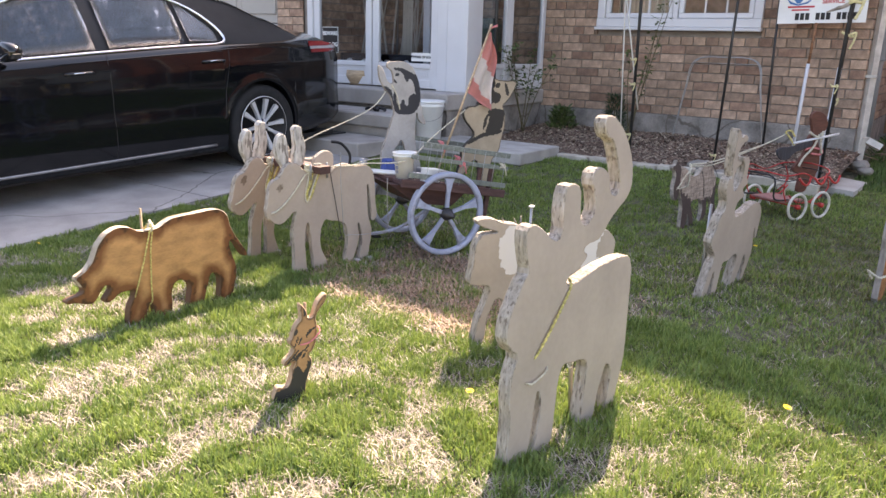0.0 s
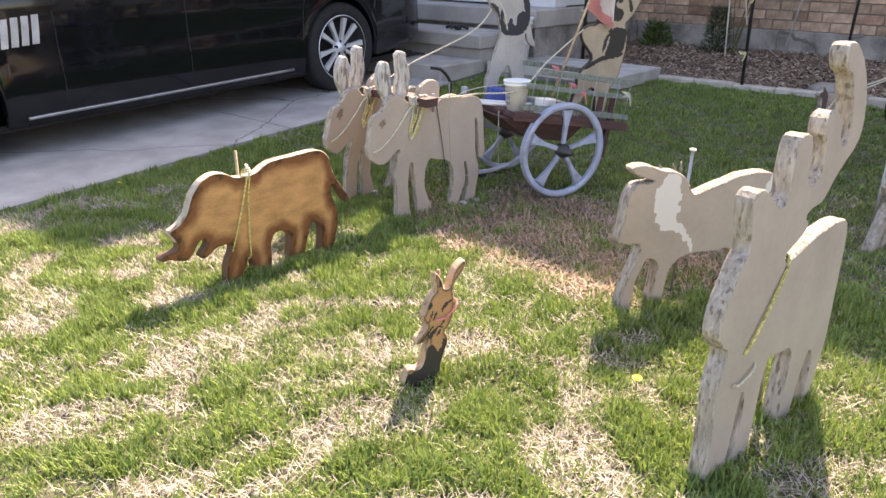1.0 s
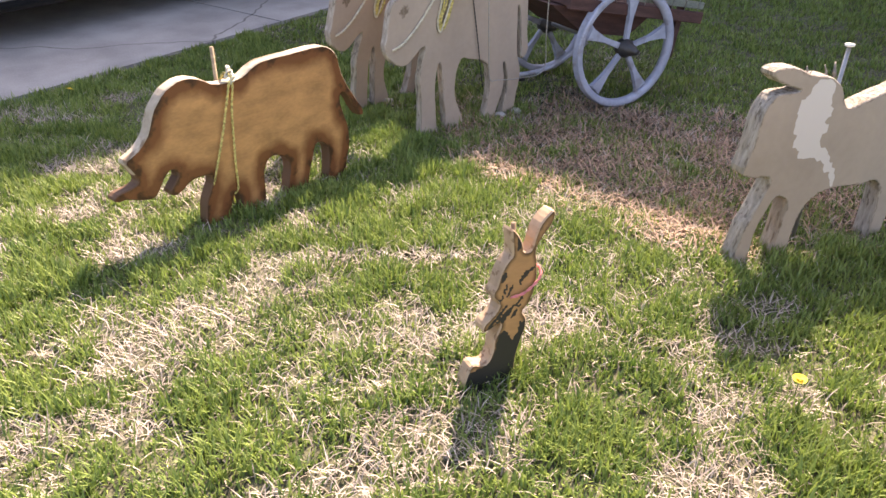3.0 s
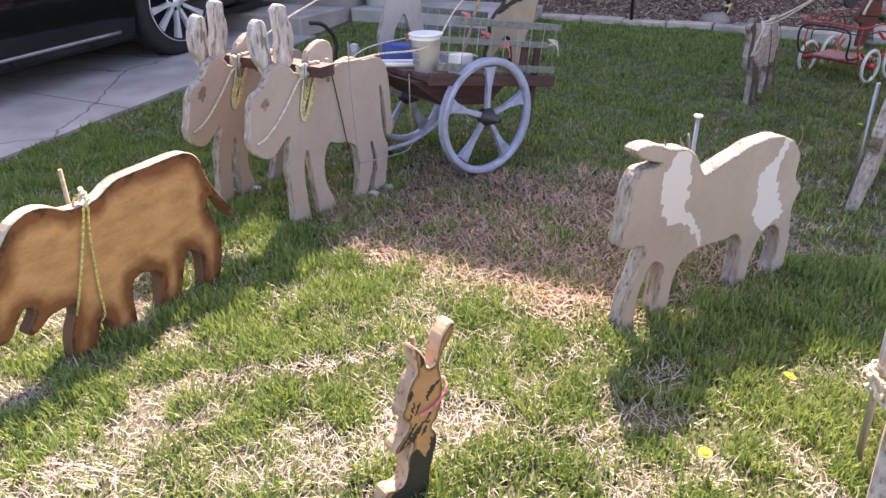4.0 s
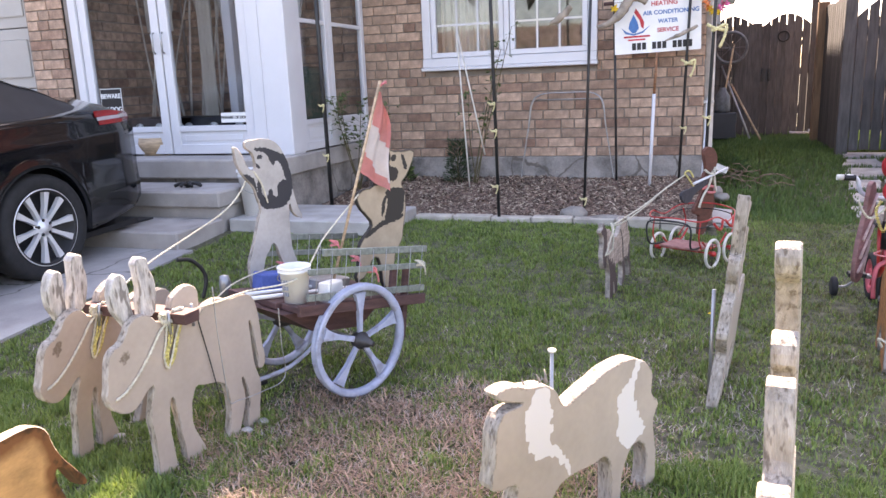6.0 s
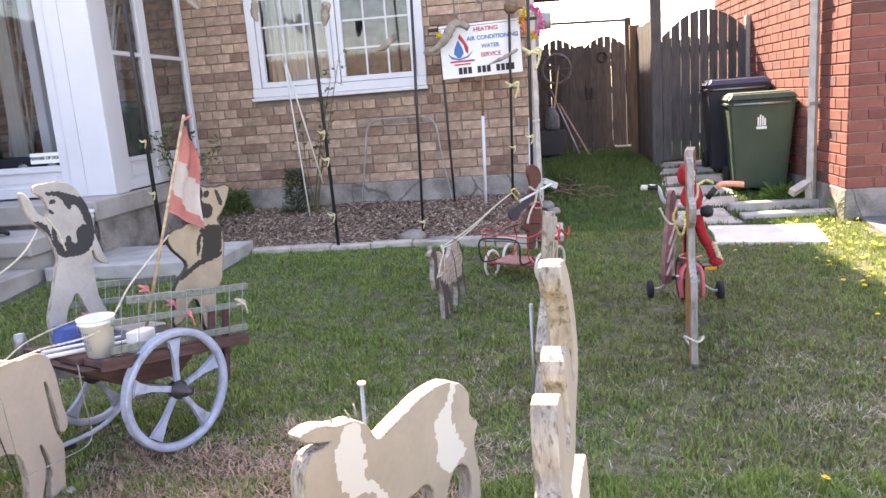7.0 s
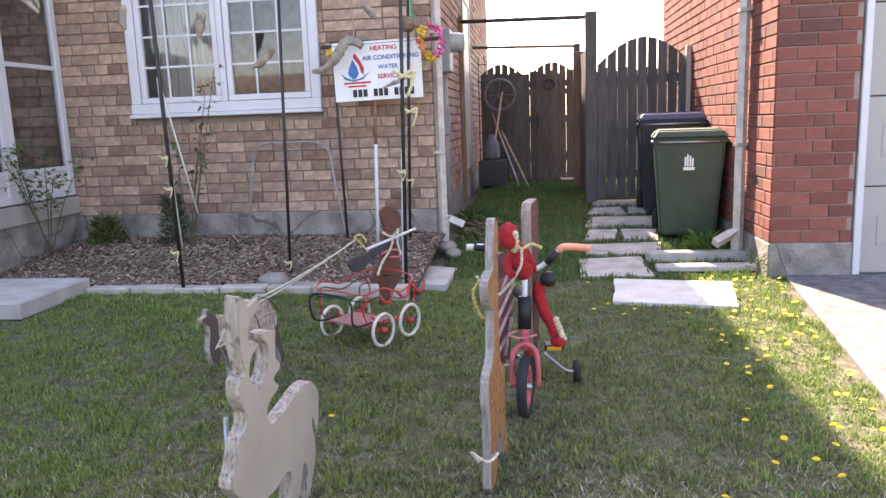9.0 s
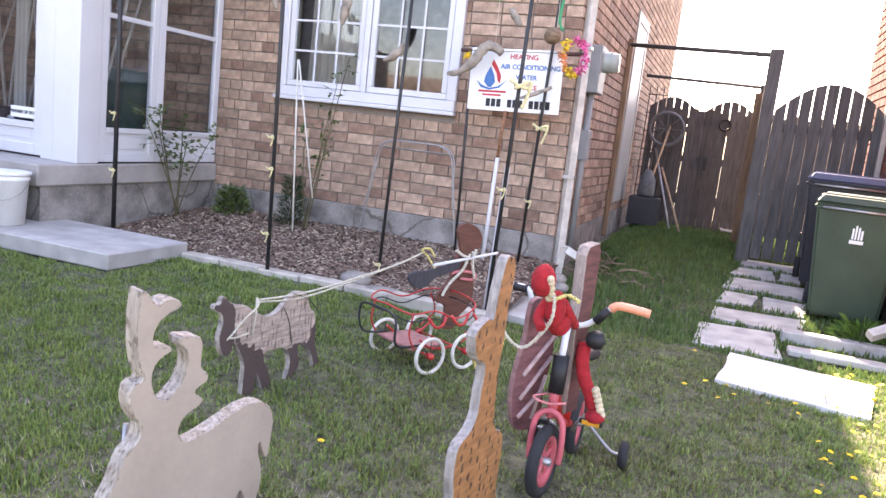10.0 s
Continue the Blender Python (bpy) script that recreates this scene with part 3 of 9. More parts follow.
box(bm, WX1 - 0.30, WX1 + 0.006, WY + 0.30, 17.0, -0.3, FOUND)
structure("foundation_wall", bm, ROUGH_BASE, "rough grey concrete foundation below the brick", "foundation")
# the rest of the house: garage front, far walls, floor over it and a hipped roof
bm = bmesh.new()
box(bm, -11.0, -10.7, 6.9, 17, -0.3, 5.4)
box(bm, -10.7, WX1 - 0.30, 16.7, 17.0, -0.3, 5.4)
box(bm, -10.7, WX0 - 0.2, WY + 0.02, WY + 0.30, 2.75, 5.4)
structure("wall_west", bm, MORTAR, "plain far walls of the house", "wall")
bm = bmesh.new()
box(bm, -10.7, WX1 - 0.30, WY + 0.30, 16.7, 2.95, 3.05)
structure("ceiling", bm, INSIDE_WALL, "plain plaster ceiling inside the house", "ceiling")
bm = bmesh.new()
box(bm, -10.7, WX1 - 0.31, WY + 0.31, 16.7, 0.55, 0.62)
structure("floor", bm, INSIDE_WALL, "plain floor inside the house", "floor")
bm = bmesh.new()
box(bm, -10.7, WX1 - 0.31, WY + 2.6, WY + 2.7, 0.62, 2.95)
structure("wall_inside", bm, INSIDE_WALL, "plain inner wall behind the front room", "wall")


def hip_roof(name, x0, x1, y0, y1, z, rise, mat, label):
    bm = bmesh.new()
    d = min(x1 - x0, y1 - y0) / 2
    lo = [bm.verts.new(p) for p in ((x0, y0, z), (x1, y0, z), (x1, y1, z), (x0, y1, z))]
    lo2 = [bm.verts.new((v.co.x, v.co.y, z + 0.16)) for v in lo]
    if x1 - x0 > y1 - y0:
        r = [bm.verts.new((x0 + d, y0 + d, z + rise)), bm.verts.new((x1 - d, y0 + d, z + rise))]
        tops = ((lo2[0], lo2[1], r[1], r[0]), (lo2[1], lo2[2], r[1]), (lo2[2], lo2[3], r[0], r[1]), (lo2[3], lo2[0], r[0]))
    else:
        r = [bm.verts.new((x0 + d, y0 + d, z + rise)), bm.verts.new((x0 + d, y1 - d, z + rise))]
        tops = ((lo2[0], lo2[1], r[0]), (lo2[1], lo2[2], r[1], r[0]), (lo2[2], lo2[3], r[1]), (lo2[3], lo2[0], r[0], r[1]))
    for f in tops:
        bm.faces.new(f)
    bm.faces.new(lo[::-1])
    for i in range(4):
        bm.faces.new((lo[i], lo[(i + 1) % 4], lo2[(i + 1) % 4], lo2[i]))
    return structure(name, bm, mat, label, "roof")


SHINGLE = material("dark_brown_shingle", (0.09, 0.07, 0.06), rough=0.95, scale=3, fine=80, bump=0.6)
hip_roof("roof", -11.3, WX1 + 0.04, WY - 0.14, 17.3, 5.4, 2.2, SHINGLE, "dark shingled hip roof of the house")


# window with two sashes of small panes
def lattice_window():
    x0, x1, z0, z1 = WIN
    w = thing("window_1", "white vinyl two-sash window with colonial grilles", "window", (0, WY - 0.03, 0))
    tagged(w, kind="structure")
    bm = bmesh.new()
    box(bm, x0, x1, -0.02, 0.09, z0, z0 + 0.085, 0.006)
    box(bm, x0, x1, 0.0, 0.09, z1 - 0.085, z1, 0.006)
    box(bm, x0, x0 + 0.085, -0.004, 0.09, z0 + 0.085, z1 - 0.085, 0.006)
    box(bm, x1 - 0.085, x1, -0.004, 0.09, z0 + 0.085, z1 - 0.085, 0.006)
    xm = x0 + 0.5 * (x1 - x0)
    box(bm, xm - 0.025, xm + 0.025, -0.004, 0.09, z0 + 0.085, z1 - 0.085, 0.006)
    part("window_frame", bm, WHITE_PVC, w)
    part("window_sill", boxed(x0 - 0.01, x1 + 0.01, -0.045, 0.02, z0 - 0.035, z0 - 0.002, bevel=0.006), WHITE_PVC, w)
    for a, b in ((x0 + 0.09, xm - 0.03), (xm + 0.03, x1 - 0.09)):
        s = part("sash", bmesh.new(), WHITE_PVC, w)
        bm = bmesh.new()
        lo, hi = z0 + 0.09, z1 - 0.09
        box(bm, a, b, 0.012, 0.06, lo, lo + 0.05, 0.005)
        box(bm, a, b, 0.012, 0.06, hi - 0.05, hi, 0.005)
        box(bm, a, a + 0.05, 0.012, 0.06, lo + 0.05, hi - 0.05, 0.005)
        box(bm, b - 0.05, b, 0.012, 0.06, lo + 0.05, hi - 0.05, 0.005)
        bm.to_mesh(s.data)
        bm.free()
        for k in (1, 2):
            x = a + 0.05 + (b - a - 0.1) * k / 3
            part("muntin", boxed(x - 0.009, x + 0.009, 0.028, 0.036, lo + 0.05, hi - 0.05), WHITE_PVC, s)
        for k in (1, 2, 3, 4):
            z = lo + 0.05 + (hi - lo - 0.1) * k / 5
            part("muntin", boxed(a + 0.05, b - 0.05, 0.0275, 0.0365, z - 0.009, z + 0.009), WHITE_PVC, s)
        p = part("pane", boxed(a + 0.045, b - 0.045, 0.042, 0.048, lo + 0.045, hi - 0.045), PANE, s)
        p.visible_shadow = False
    return w


lattice_window()


def curtain(x0, x1, y, z0, z1, name, label, waves=9, depth=0.03):
    bm = bmesh.new()
    n = 90
    rows = 6
    grid = [[bm.verts.new((x0 + (x1 - x0) * i / n, y + depth * math.sin(i / n * waves * 2 * math.pi + 0.5 * math.sin(j)) * (0.6 + 0.4 * j / rows), z1 - (z1 - z0) * j / rows)) for i in range(n + 1)] for j in range(rows + 1)]
    for j in range(rows):
        for i in range(n):
            bm.faces.new((grid[j][i], grid[j][i + 1], grid[j + 1][i + 1], grid[j + 1][i])).smooth = True
    bmesh.ops.solidify(bm, geom=bm.faces[:], thickness=0.003)
    return solo(name, bm, CLOTH, label, "curtain")


curtain(-3.12, -2.42, WY + 0.36, 0.75, 2.92, "curtain", "sheer off-white curtain behind the window")


# ---- the glazed porch ----
PX, PY, PZ = -3.87, 6.85, 0.62                       # its side plane, its front plane and its floor
bm = bmesh.new()
box(bm, -6.15, PX + 0.06, 6.45, WY - 0.008, 0.46, PZ, bevel=0.012)
structure("pavement", bm, STEP_STONE, "grey concrete slab that carries the porch", "porch slab")
bm = bmesh.new()
box(bm, -6.12, PX + 0.03, 6.50, WY - 0.008, -0.3, 0.458)
structure("foundation_wall", bm, ROUGH_BASE, "dark rough stained concrete base under the porch slab", "foundation")
steps = thing("steps", "two weathered concrete steps below the porch door", "steps")
tagged(steps, kind="structure")
part("step", boxed(-6.3, -4.02, 5.93, 6.45, 0.30, 0.43, bevel=0.015), STEP_STONE, steps)
part("step", boxed(-6.25, -4.05, 5.97, 6.45, -0.1, 0.298), STEP_STONE, steps)
bm = bmesh.new()
box(bm, -6.6, -4.02, 5.40, 5.965, -0.1, 0.22, bevel=0.012)
structure("pavement", bm, STEP_STONE, "concrete landing slab at the foot of the steps", "landing")
bm = bmesh.new()
box(bm, -4.012, -2.72, 6.02, 6.74, 0.10, 0.205, bevel=0.008)
structure("pavement", bm, SLAB_STONE, "pale smooth paving slab on the lawn edge", "paving slab")
bm = bmesh.new()
box(bm, -5.75, -4.6, 5.50, 5.88, 0.222, 0.236, bevel=0.004)
solo("door_mat", bm, RUBBER, "flat black ribbed rubber mat on the landing", "doormat")


def glazed_frame(parent, name, a, b, z0, z1, panel, bar, put, cross=()):
    """A white frame with glass above and a plain panel below, in its own plane: a..b along, z up; put places a box (along, out, up)."""
    bm = bmesh.new()
    for q in ((a, a + bar, z0, z1), (b - bar, b, z0, z1), (a + bar, b - bar, z0, z0 + bar), (a + bar, b - bar, z1 - bar, z1), (a + bar, b - bar, panel - bar * 0.6, panel)):
        put(bm, q[0], q[1], -0.025, 0.025, q[2], q[3], 0.004)
    for z in cross:
        put(bm, a + bar, b - bar, -0.02, 0.02, z - 0.018, z + 0.018, 0.003)
    f = part(name, bm, WHITE_PVC, parent)
    bm = bmesh.new()
    put(bm, a + bar, b - bar, -0.008, 0.008, z0 + bar, panel - bar * 0.6, 0)
    put(bm, a + bar + 0.05, b - bar - 0.05, 0.008, 0.014, z0 + bar + 0.03, panel - bar * 0.6 - 0.03, 0.004)
    part("panel", bm, WHITE_PVC, f)
    bm = bmesh.new()
    put(bm, a + bar - 0.006, b - bar + 0.006, -0.003, 0.003, panel - 0.006, z1 - bar + 0.006, 0)
    g = part("pane", bm, PORCH_PANE, f)
    g.visible_shadow = False
    return f


def on_front(bm, a, b, o0, o1, z0, z1, bevel):
    box(bm, a, b, PY - o1, PY - o0, z0, z1, bevel)


def on_side(bm, a, b, o0, o1, z0, z1, bevel):
    box(bm, PX + o0, PX + o1, a, b, z0, z1, bevel)


porch = thing("porch_enclosure", "white vinyl glazed porch enclosure with double doors", "porch")
tagged(porch, kind="structure")
bm = bmesh.new()
box(bm, -4.08, PX + 0.035, PY - 0.05, PY + 0.16, PZ, 2.75, bevel=0.006)
part("post", bm, WHITE_PVC, porch)
part("post", boxed(-6.05, -5.97, PY - 0.05, PY + 0.05, PZ, 2.75, bevel=0.006), WHITE_PVC, porch)
part("post", boxed(-4.21, -4.085, PY - 0.04, PY + 0.04, PZ, 2.75, bevel=0.004), WHITE_PVC, porch)
part("header", boxed(-6.05, PX + 0.035, PY - 0.06, PY + 0.06, 2.752, 3.0, bevel=0.006), WHITE_PVC, porch)
part("header", boxed(PX - 0.04, PX + 0.04, PY + 0.062, WY - 0.004, 2.752, 3.0, bevel=0.006), WHITE_PVC, porch)
for a, b in ((-5.965, -5.10), (-5.085, -4.215)):
    leaf = glazed_frame(porch, "door_leaf", a, b, PZ + 0.015, 2.74, 0.885, 0.085, on_front)
    hx = b - 0.04 if a < -5.5 else a + 0.04
    part("handle", tubed([(hx, PY - 0.05, 1.52), (hx, PY - 0.075, 1.54), (hx, PY - 0.075, 1.68), (hx, PY - 0.05, 1.70)], 0.009, 8), GREY_METAL, leaf)
glazed_frame(porch, "side_window", PY + 0.165, 7.62, PZ + 0.012, 2.745, 0.90, 0.07, on_side, cross=(1.75,))
glazed_frame(porch, "side_window", 7.625, WY - 0.004, PZ + 0.012, 2.745, 0.90, 0.07, on_side, cross=(1.75,))
bm = bmesh.new()
box(bm, -6.2, PX + 0.2, PY - 0.2, WY - 0.004, 3.002, 3.12)
structure("roof", bm, SHINGLE, "flat dark porch roof", "roof")
bm = bmesh.new()
box(bm, -6.2, -6.055, PY + 0.02, WY + 0.018, PZ, 3.0)
box(bm, -6.05, WX0 - 0.21, WY + 0.03, WY + 0.25, PZ, 2.74)
structure("wall_porch", bm, MORTAR, "brick walls inside the glazed porch", "wall")
# garage front beside the porch
bm = bmesh.new()
box(bm, -6.62, -6.155, PY + 0.02, PY + 0.3, -0.3, 3.2)
box(bm, -10.7, -6.62, PY + 0.02, PY + 0.3, 2.45, 3.2)
wall_garage = structure("wall_garage", bm, MORTAR, "buff brick front beside the garage door", "wall")
gd = thing("garage_door", "beige panelled garage door behind the car", "garage door")
tagged(gd, kind="structure")
for k in range(4):
    bm = bmesh.new()
    z = 0.14 + 0.57 * k
    box(bm, -9.6, -6.63, PY + 0.10, PY + 0.14, z, z + 0.562, 0.006)
    for j in range(4):
        x = -9.5 + j * 0.72
        box(bm, x, x + 0.62, PY + 0.088, PY + 0.10, z + 0.10, z + 0.46, 0.01)
    part("panel", bm, BEIGE_DOOR, gd)
bm = bmesh.new()
box(bm, -10.7, -9.62, PY + 0.02, PY + 0.3, -0.3, 2.45)
box(bm, -10.7, -6.2, PY + 0.01, WY + 0.0, 3.202, 3.4)
# unseen upper block, added and sized to shade the drive and the lawn's left
box(bm, -10.7, -4.6, 7.05, WY - 0.36, 3.404, 5.4)
structure("wall_garage_top", bm, MORTAR, "plain wall over and beyond the garage door, with an unseen shade-casting block on top", "wall")

# ---- the neighbour's garage ----
NX, NY, NF = 1.955, 7.48, 0.24
bm = bmesh.new()
box(bm, NX + 0.012, 2.50, NY + 0.012, NY + 0.35, NF, 6.0)
box(bm, NX + 0.012, NX + 0.30, NY + 0.35, 12.0, NF, 6.0)
box(bm, 2.50, 8.0, NY + 0.012, NY + 0.35, 2.6, 6.0)
box(bm, 7.0, 8.0, NY + 0.012, NY + 0.35, NF, 2.6)
box(bm, NX + 0.30, 8.0, 11.7, 12.0, NF, 6.0)
box(bm, 7.7, 8.0, NY + 0.35, 11.7, NF, 6.0)
nb_wall = structure("wall_neighbour", bm, PALE_MORTAR, "red brick wall of the neighbouring garage", "wall")
bm = bmesh.new()
box(bm, NX - 0.008, 2.51, NY - 0.008, NY + 0.34, -0.3, NF, bevel=0.01)
box(bm, NX - 0.008, NX + 0.30, NY + 0.34, 12.0, -0.3, NF + 0.0)
structure("foundation_wall", bm, ROUGH_BASE, "rough grey concrete footing of the red brick garage", "foundation")
hip_roof("roof", NX - 0.06, 8.4, NY - 0.4, 12.4, 6.0, 1.6, SHINGLE, "dark shingled roof of the neighbouring house")
gd = thing("garage_door", "off-white panelled garage door set in red brick", "garage door")
tagged(gd, kind="structure")
bm = bmesh.new()
box(bm, 2.515, 2.565, NY - 0.006, NY + 0.10, -0.05, 2.6, 0.006)
part("door_frame", bm, WHITE_PVC, gd)
for k in range(4):
    bm = bmesh.new()
    z = 0.0 + 0.62 * k
    box(bm, 2.57, 6.98, NY + 0.09, NY + 0.13, z, z + 0.612, 0.006)
    if k < 3:
        for j in range(6):
            x = 2.70 + j * 0.72
            box(bm, x, x + 0.60, NY + 0.086, NY + 0.09, z + 0.20, z + 0.42, 0.003)
    pn = part("panel", bm, BEIGE_DOOR, gd)
    if k == 3:
        for j in range(6):
            x = 2.70 + j * 0.72
            part("pane", boxed(x, x + 0.60, NY + 0.082, NY + 0.088, z + 0.12, z + 0.46), CAR_GLASS, pn)
            bm = bmesh.new()
            for i in range(4):
                box(bm, x + 0.196 * i, x + 0.196 * i + 0.012, NY + 0.072, NY + 0.081, z + 0.12, z + 0.46)
            box(bm, x, x + 0.60, NY + 0.070, NY + 0.080, z + 0.28, z + 0.30)
            part("muntin", bm, WHITE_PVC, pn)


# ---- sawn wooden animals on the lawn ----
def cutout(name, label, category, base, along, outline, thick, faces, group="wooden lawn animals", rim=0.03, cell=0.02, patches=(), extra=(), lean=0.0, rounds=1, extra_faces=None):
    """One animal: a board with further boards fixed to it, standing in the grass on its feet."""
    bm = bmesh.new()
    board(bm, outline, thick, rim, cell, patches, rounds=rounds)
    for o, off, th in extra:
        board(bm, o, th, rim, cell, patches, off=off, rounds=rounds, mi=2 if extra_faces and th > 0.032 else 0, edge_mi=2 if extra_faces and th > 0.032 else 1)
    ob = finish(name, bm, list(faces) + ([extra_faces] if extra_faces else []))
    ob.matrix_basis = pose(base[0], base[1], ground_at(*base), 0, 0, bearing(*along)) @ pose(0, 0, 0, 0, lean, 0)
    return tagged(ob, label, category, group)


BOAR_TOP = [(-19.6, 22.4), (-16, 23.7), (-14, 25.4), (-12.2, 27.8), (-11, 30.6), (-9.6, 33.2), (-7, 36), (-3.6, 37.8), (0, 38.2), (3.5, 37), (7, 35.2), (13, 34.8), (16, 35.6), (19, 37.4), (22.5, 38.1), (30, 38.4), (41.4, 38.6), (45, 37.6), (47.6, 34.8), (48.4, 30.7), (50.5, 26), (53.3, 21.6), (57, 16.6), (55.9, 14.8), (53.7, 17), (50.2, 23.4), (48.2, 24), (47.5, 22), (48.5, 17.5), (50.2, 13)]
BOAR_LEGS = [(50.4, 8), (48.6, 3), (47.6, -2.5), (40.3, -2.5), (41.5, 3.5), (42, 8), (40.6, 10.6), (38.4, 11.6), (36.6, 10.4), (35.5, 6.5), (34, 2.5), (32.3, -2.5), (25, -2.5), (26.4, 3), (27.5, 7.3), (26.6, 10), (24.2, 11.7), (21.5, 12), (19.6, 10.8), (18.5, 7.5), (18.3, 3), (18, -2.5), (10, -2.5), (10.4, 3.5), (8.8, 6), (7.2, 3), (6, -2.5), (-1.2, -2.5), (-0.8, 3.5), (0.6, 7.5), (2.5, 10.6), (2.2, 12.6), (-1, 13.1), (-3.5, 12.6), (-6.5, 10.6), (-8.5, 10), (-9.8, 11.4), (-8, 13), (-6.4, 15.2), (-7.2, 17), (-9.2, 16.8), (-11, 14.6)]
BOAR_JAW = [(-12.3, 12.4), (-14.4, 11.2), (-17.3, 12), (-20, 13.2), (-23, 13.2), (-24, 14.4), (-22, 15.4), (-18.8, 15.4), (-17, 16.4), (-17, 17.8), (-18, 19.4)]
BOAR = BOAR_TOP + BOAR_LEGS + BOAR_JAW
# below this outline the sawn edge is scorched and shaded by colour, above it sunlit
BOAR_SCORCH_SHADE = [(-26, -4), (-26, 16), (-8, 22), (20, 20), (45, 28), (60, 30), (60, -4)]
cutout("wooden_boar", "varnished tan wooden boar cutout with scorched edges", "yard statue", (-2.16, 2.02), (0.03, 1), BOAR, 0.036, (BOAR_FACE, BOAR_EDGE), rim=0.066, cell=0.012, lean=-1.5, patches=(BOAR_SCORCH_SHADE,))

RABBIT_EARS = [(9, 29.2), (10, 28.5), (10.9, 27), (11.3, 25.4), (11.2, 24.4), (12.4, 24.2), (13.1, 24.9), (13.7, 27), (14.6, 29), (15.9, 30.6), (17.3, 31.6), (17.8, 30.4), (16.8, 28.4), (15.4, 26.9), (14.3, 25.6), (13.8, 24.2)]
RABBIT_BODY = [(14, 22.4), (14.2, 20), (13.9, 18), (13.3, 15.8), (12.2, 13.9), (10.9, 12.6), (11.8, 11.4), (11.7, 9.5), (10.9, 7.2), (10, 5), (9.4, 3), (9, -2), (-1.5, -2), (-0.8, 1.4), (-0.1, 3.3), (0.8, 4), (2.2, 3.5), (3.6, 3.6), (4.5, 4.8), (5.1, 7), (5.5, 8.6), (6.4, 10.1), (6.7, 11.2), (5.6, 10.9), (4, 10.2), (2.6, 10.1), (3, 11.6), (4.2, 12.5), (5.6, 13.6), (6.4, 15.4), (5.1, 16.4), (5.2, 17.6), (6, 18.9), (6.5, 20.7), (7.4, 22.3), (8.3, 23.3), (9, 23.9), (9.1, 25), (9, 27)]
RABBIT = RABBIT_EARS + RABBIT_BODY
RABBIT_BOOT = [(-2, -3), (-0.4, 2.6), (2.4, 2.8), (4.6, 3.8), (5.6, 8), (7, 9.6), (8, 9.2), (8.6, 7.2), (9.8, 8.4), (11, 10.8), (12.2, 12), (13, 8), (11, -3)]
RABBIT_LINES = ([(10, 18.2), (10.6, 19.6), (12, 21), (13.4, 21.4), (13.4, 20.7), (12.2, 20.2), (11, 19), (10.7, 18)], [(6.2, 19.2), (7, 20.8), (8.2, 21.6), (8, 20.4), (7, 19)], [(9.8, 25), (10.2, 28), (10.9, 26.6), (10.6, 25)], [(5.2, 15.8), (6.6, 16), (7.6, 16.6), (6.6, 15.4)])
# fur strokes on the rabbit's cheek and chest
RABBIT_LINES += tuple([(u, v), (u + 0.5, v - 0.3), (u + a, v + b), (u + a - 0.5, v + b)] for u, v, a, b in ((3.4, 10.6, 4.4, 3.4), (4.6, 10.8, 4.6, 3.6), (6.4, 11.4, 3.6, 3.4), (5.4, 12.6, 3.2, 2.6), (8.4, 12, 2.8, 2.8), (9.4, 14.2, 2.2, 2.2), (6.6, 16.4, 1.6, 2.4), (7.4, 16.2, 1.8, 2.2), (10, 9, 0.9, 2)))
cutout("wooden_rabbit", "honey-coloured wooden rabbit cutout with black painted feet", "yard statue", (-1.235, 1.935), (0.48, 0.88), RABBIT, 0.038, (RABBIT_FACE, RABBIT_EDGE), rim=0.013, cell=0.0040, patches=(RABBIT_BOOT, *RABBIT_LINES), lean=-8)

OX_HEAD = [(-19.7, 31), (-18.6, 34), (-18, 38), (-17.3, 42.5), (-15.4, 45), (-12.6, 45.8), (-10.5, 48.3), (-9, 50.6), (-6.5, 52.4), (-3.7, 52.6), (-1, 51.2), (1, 48.6)]
OX_BACK = [(6, 48), (15.5, 45.4), (17.8, 47.8), (20.8, 49.6), (25.5, 50), (30, 48), (33.5, 48.4), (37, 48.2), (40, 46.8), (41.8, 43.6), (42.6, 39), (43, 33), (43.2, 27.5), (44.2, 23), (43, 19), (40.6, 18.8), (40.2, 24), (39.6, 32), (38.8, 38), (37.7, 38), (38.2, 31), (38.2, 24.5), (39.3, 19)]
OX_HIND = [(40.8, 14.8), (40.5, 10), (39, 4.5), (38.7, -2), (32, -2), (33.8, 4.5), (34.7, 10), (34.2, 14.5), (32.8, 18.9), (31.8, 18.9), (33, 13), (32.3, 8), (30.3, 3.5), (28.2, -2), (23, -2), (24.9, 5.5), (25.8, 10), (25.5, 16), (24.2, 19.6), (20.5, 21.4), (16.6, 22), (12.4, 23.8)]
OX_FORE = [(10.6, 20), (9.5, 15), (9.8, 10), (12, 4.5), (15, -2), (5.5, -2), (5.4, 5), (4.4, 11.3), (4.1, 17), (3.6, 21.6), (2.4, 23.6), (1.4, 19), (0.8, 13), (1.3, 6.5), (1.7, -2), (-5.4, -2), (-5, 8), (-5.4, 14), (-5.9, 18.8), (-4.6, 24.5), (-2.9, 29.8), (-5.6, 28.8), (-8, 26.5), (-10.3, 24.6), (-12.8, 23.9), (-15.8, 25.2), (-18.2, 27.6)]
OX = OX_HEAD + OX_BACK + OX_HIND + OX_FORE
OX_HUMP = [(9, 46), (8.4, 51), (9.2, 53.4), (11, 54.6), (13.8, 56.2), (16.3, 56.6), (18.8, 55.2), (19.9, 52.5), (19.4, 46)]
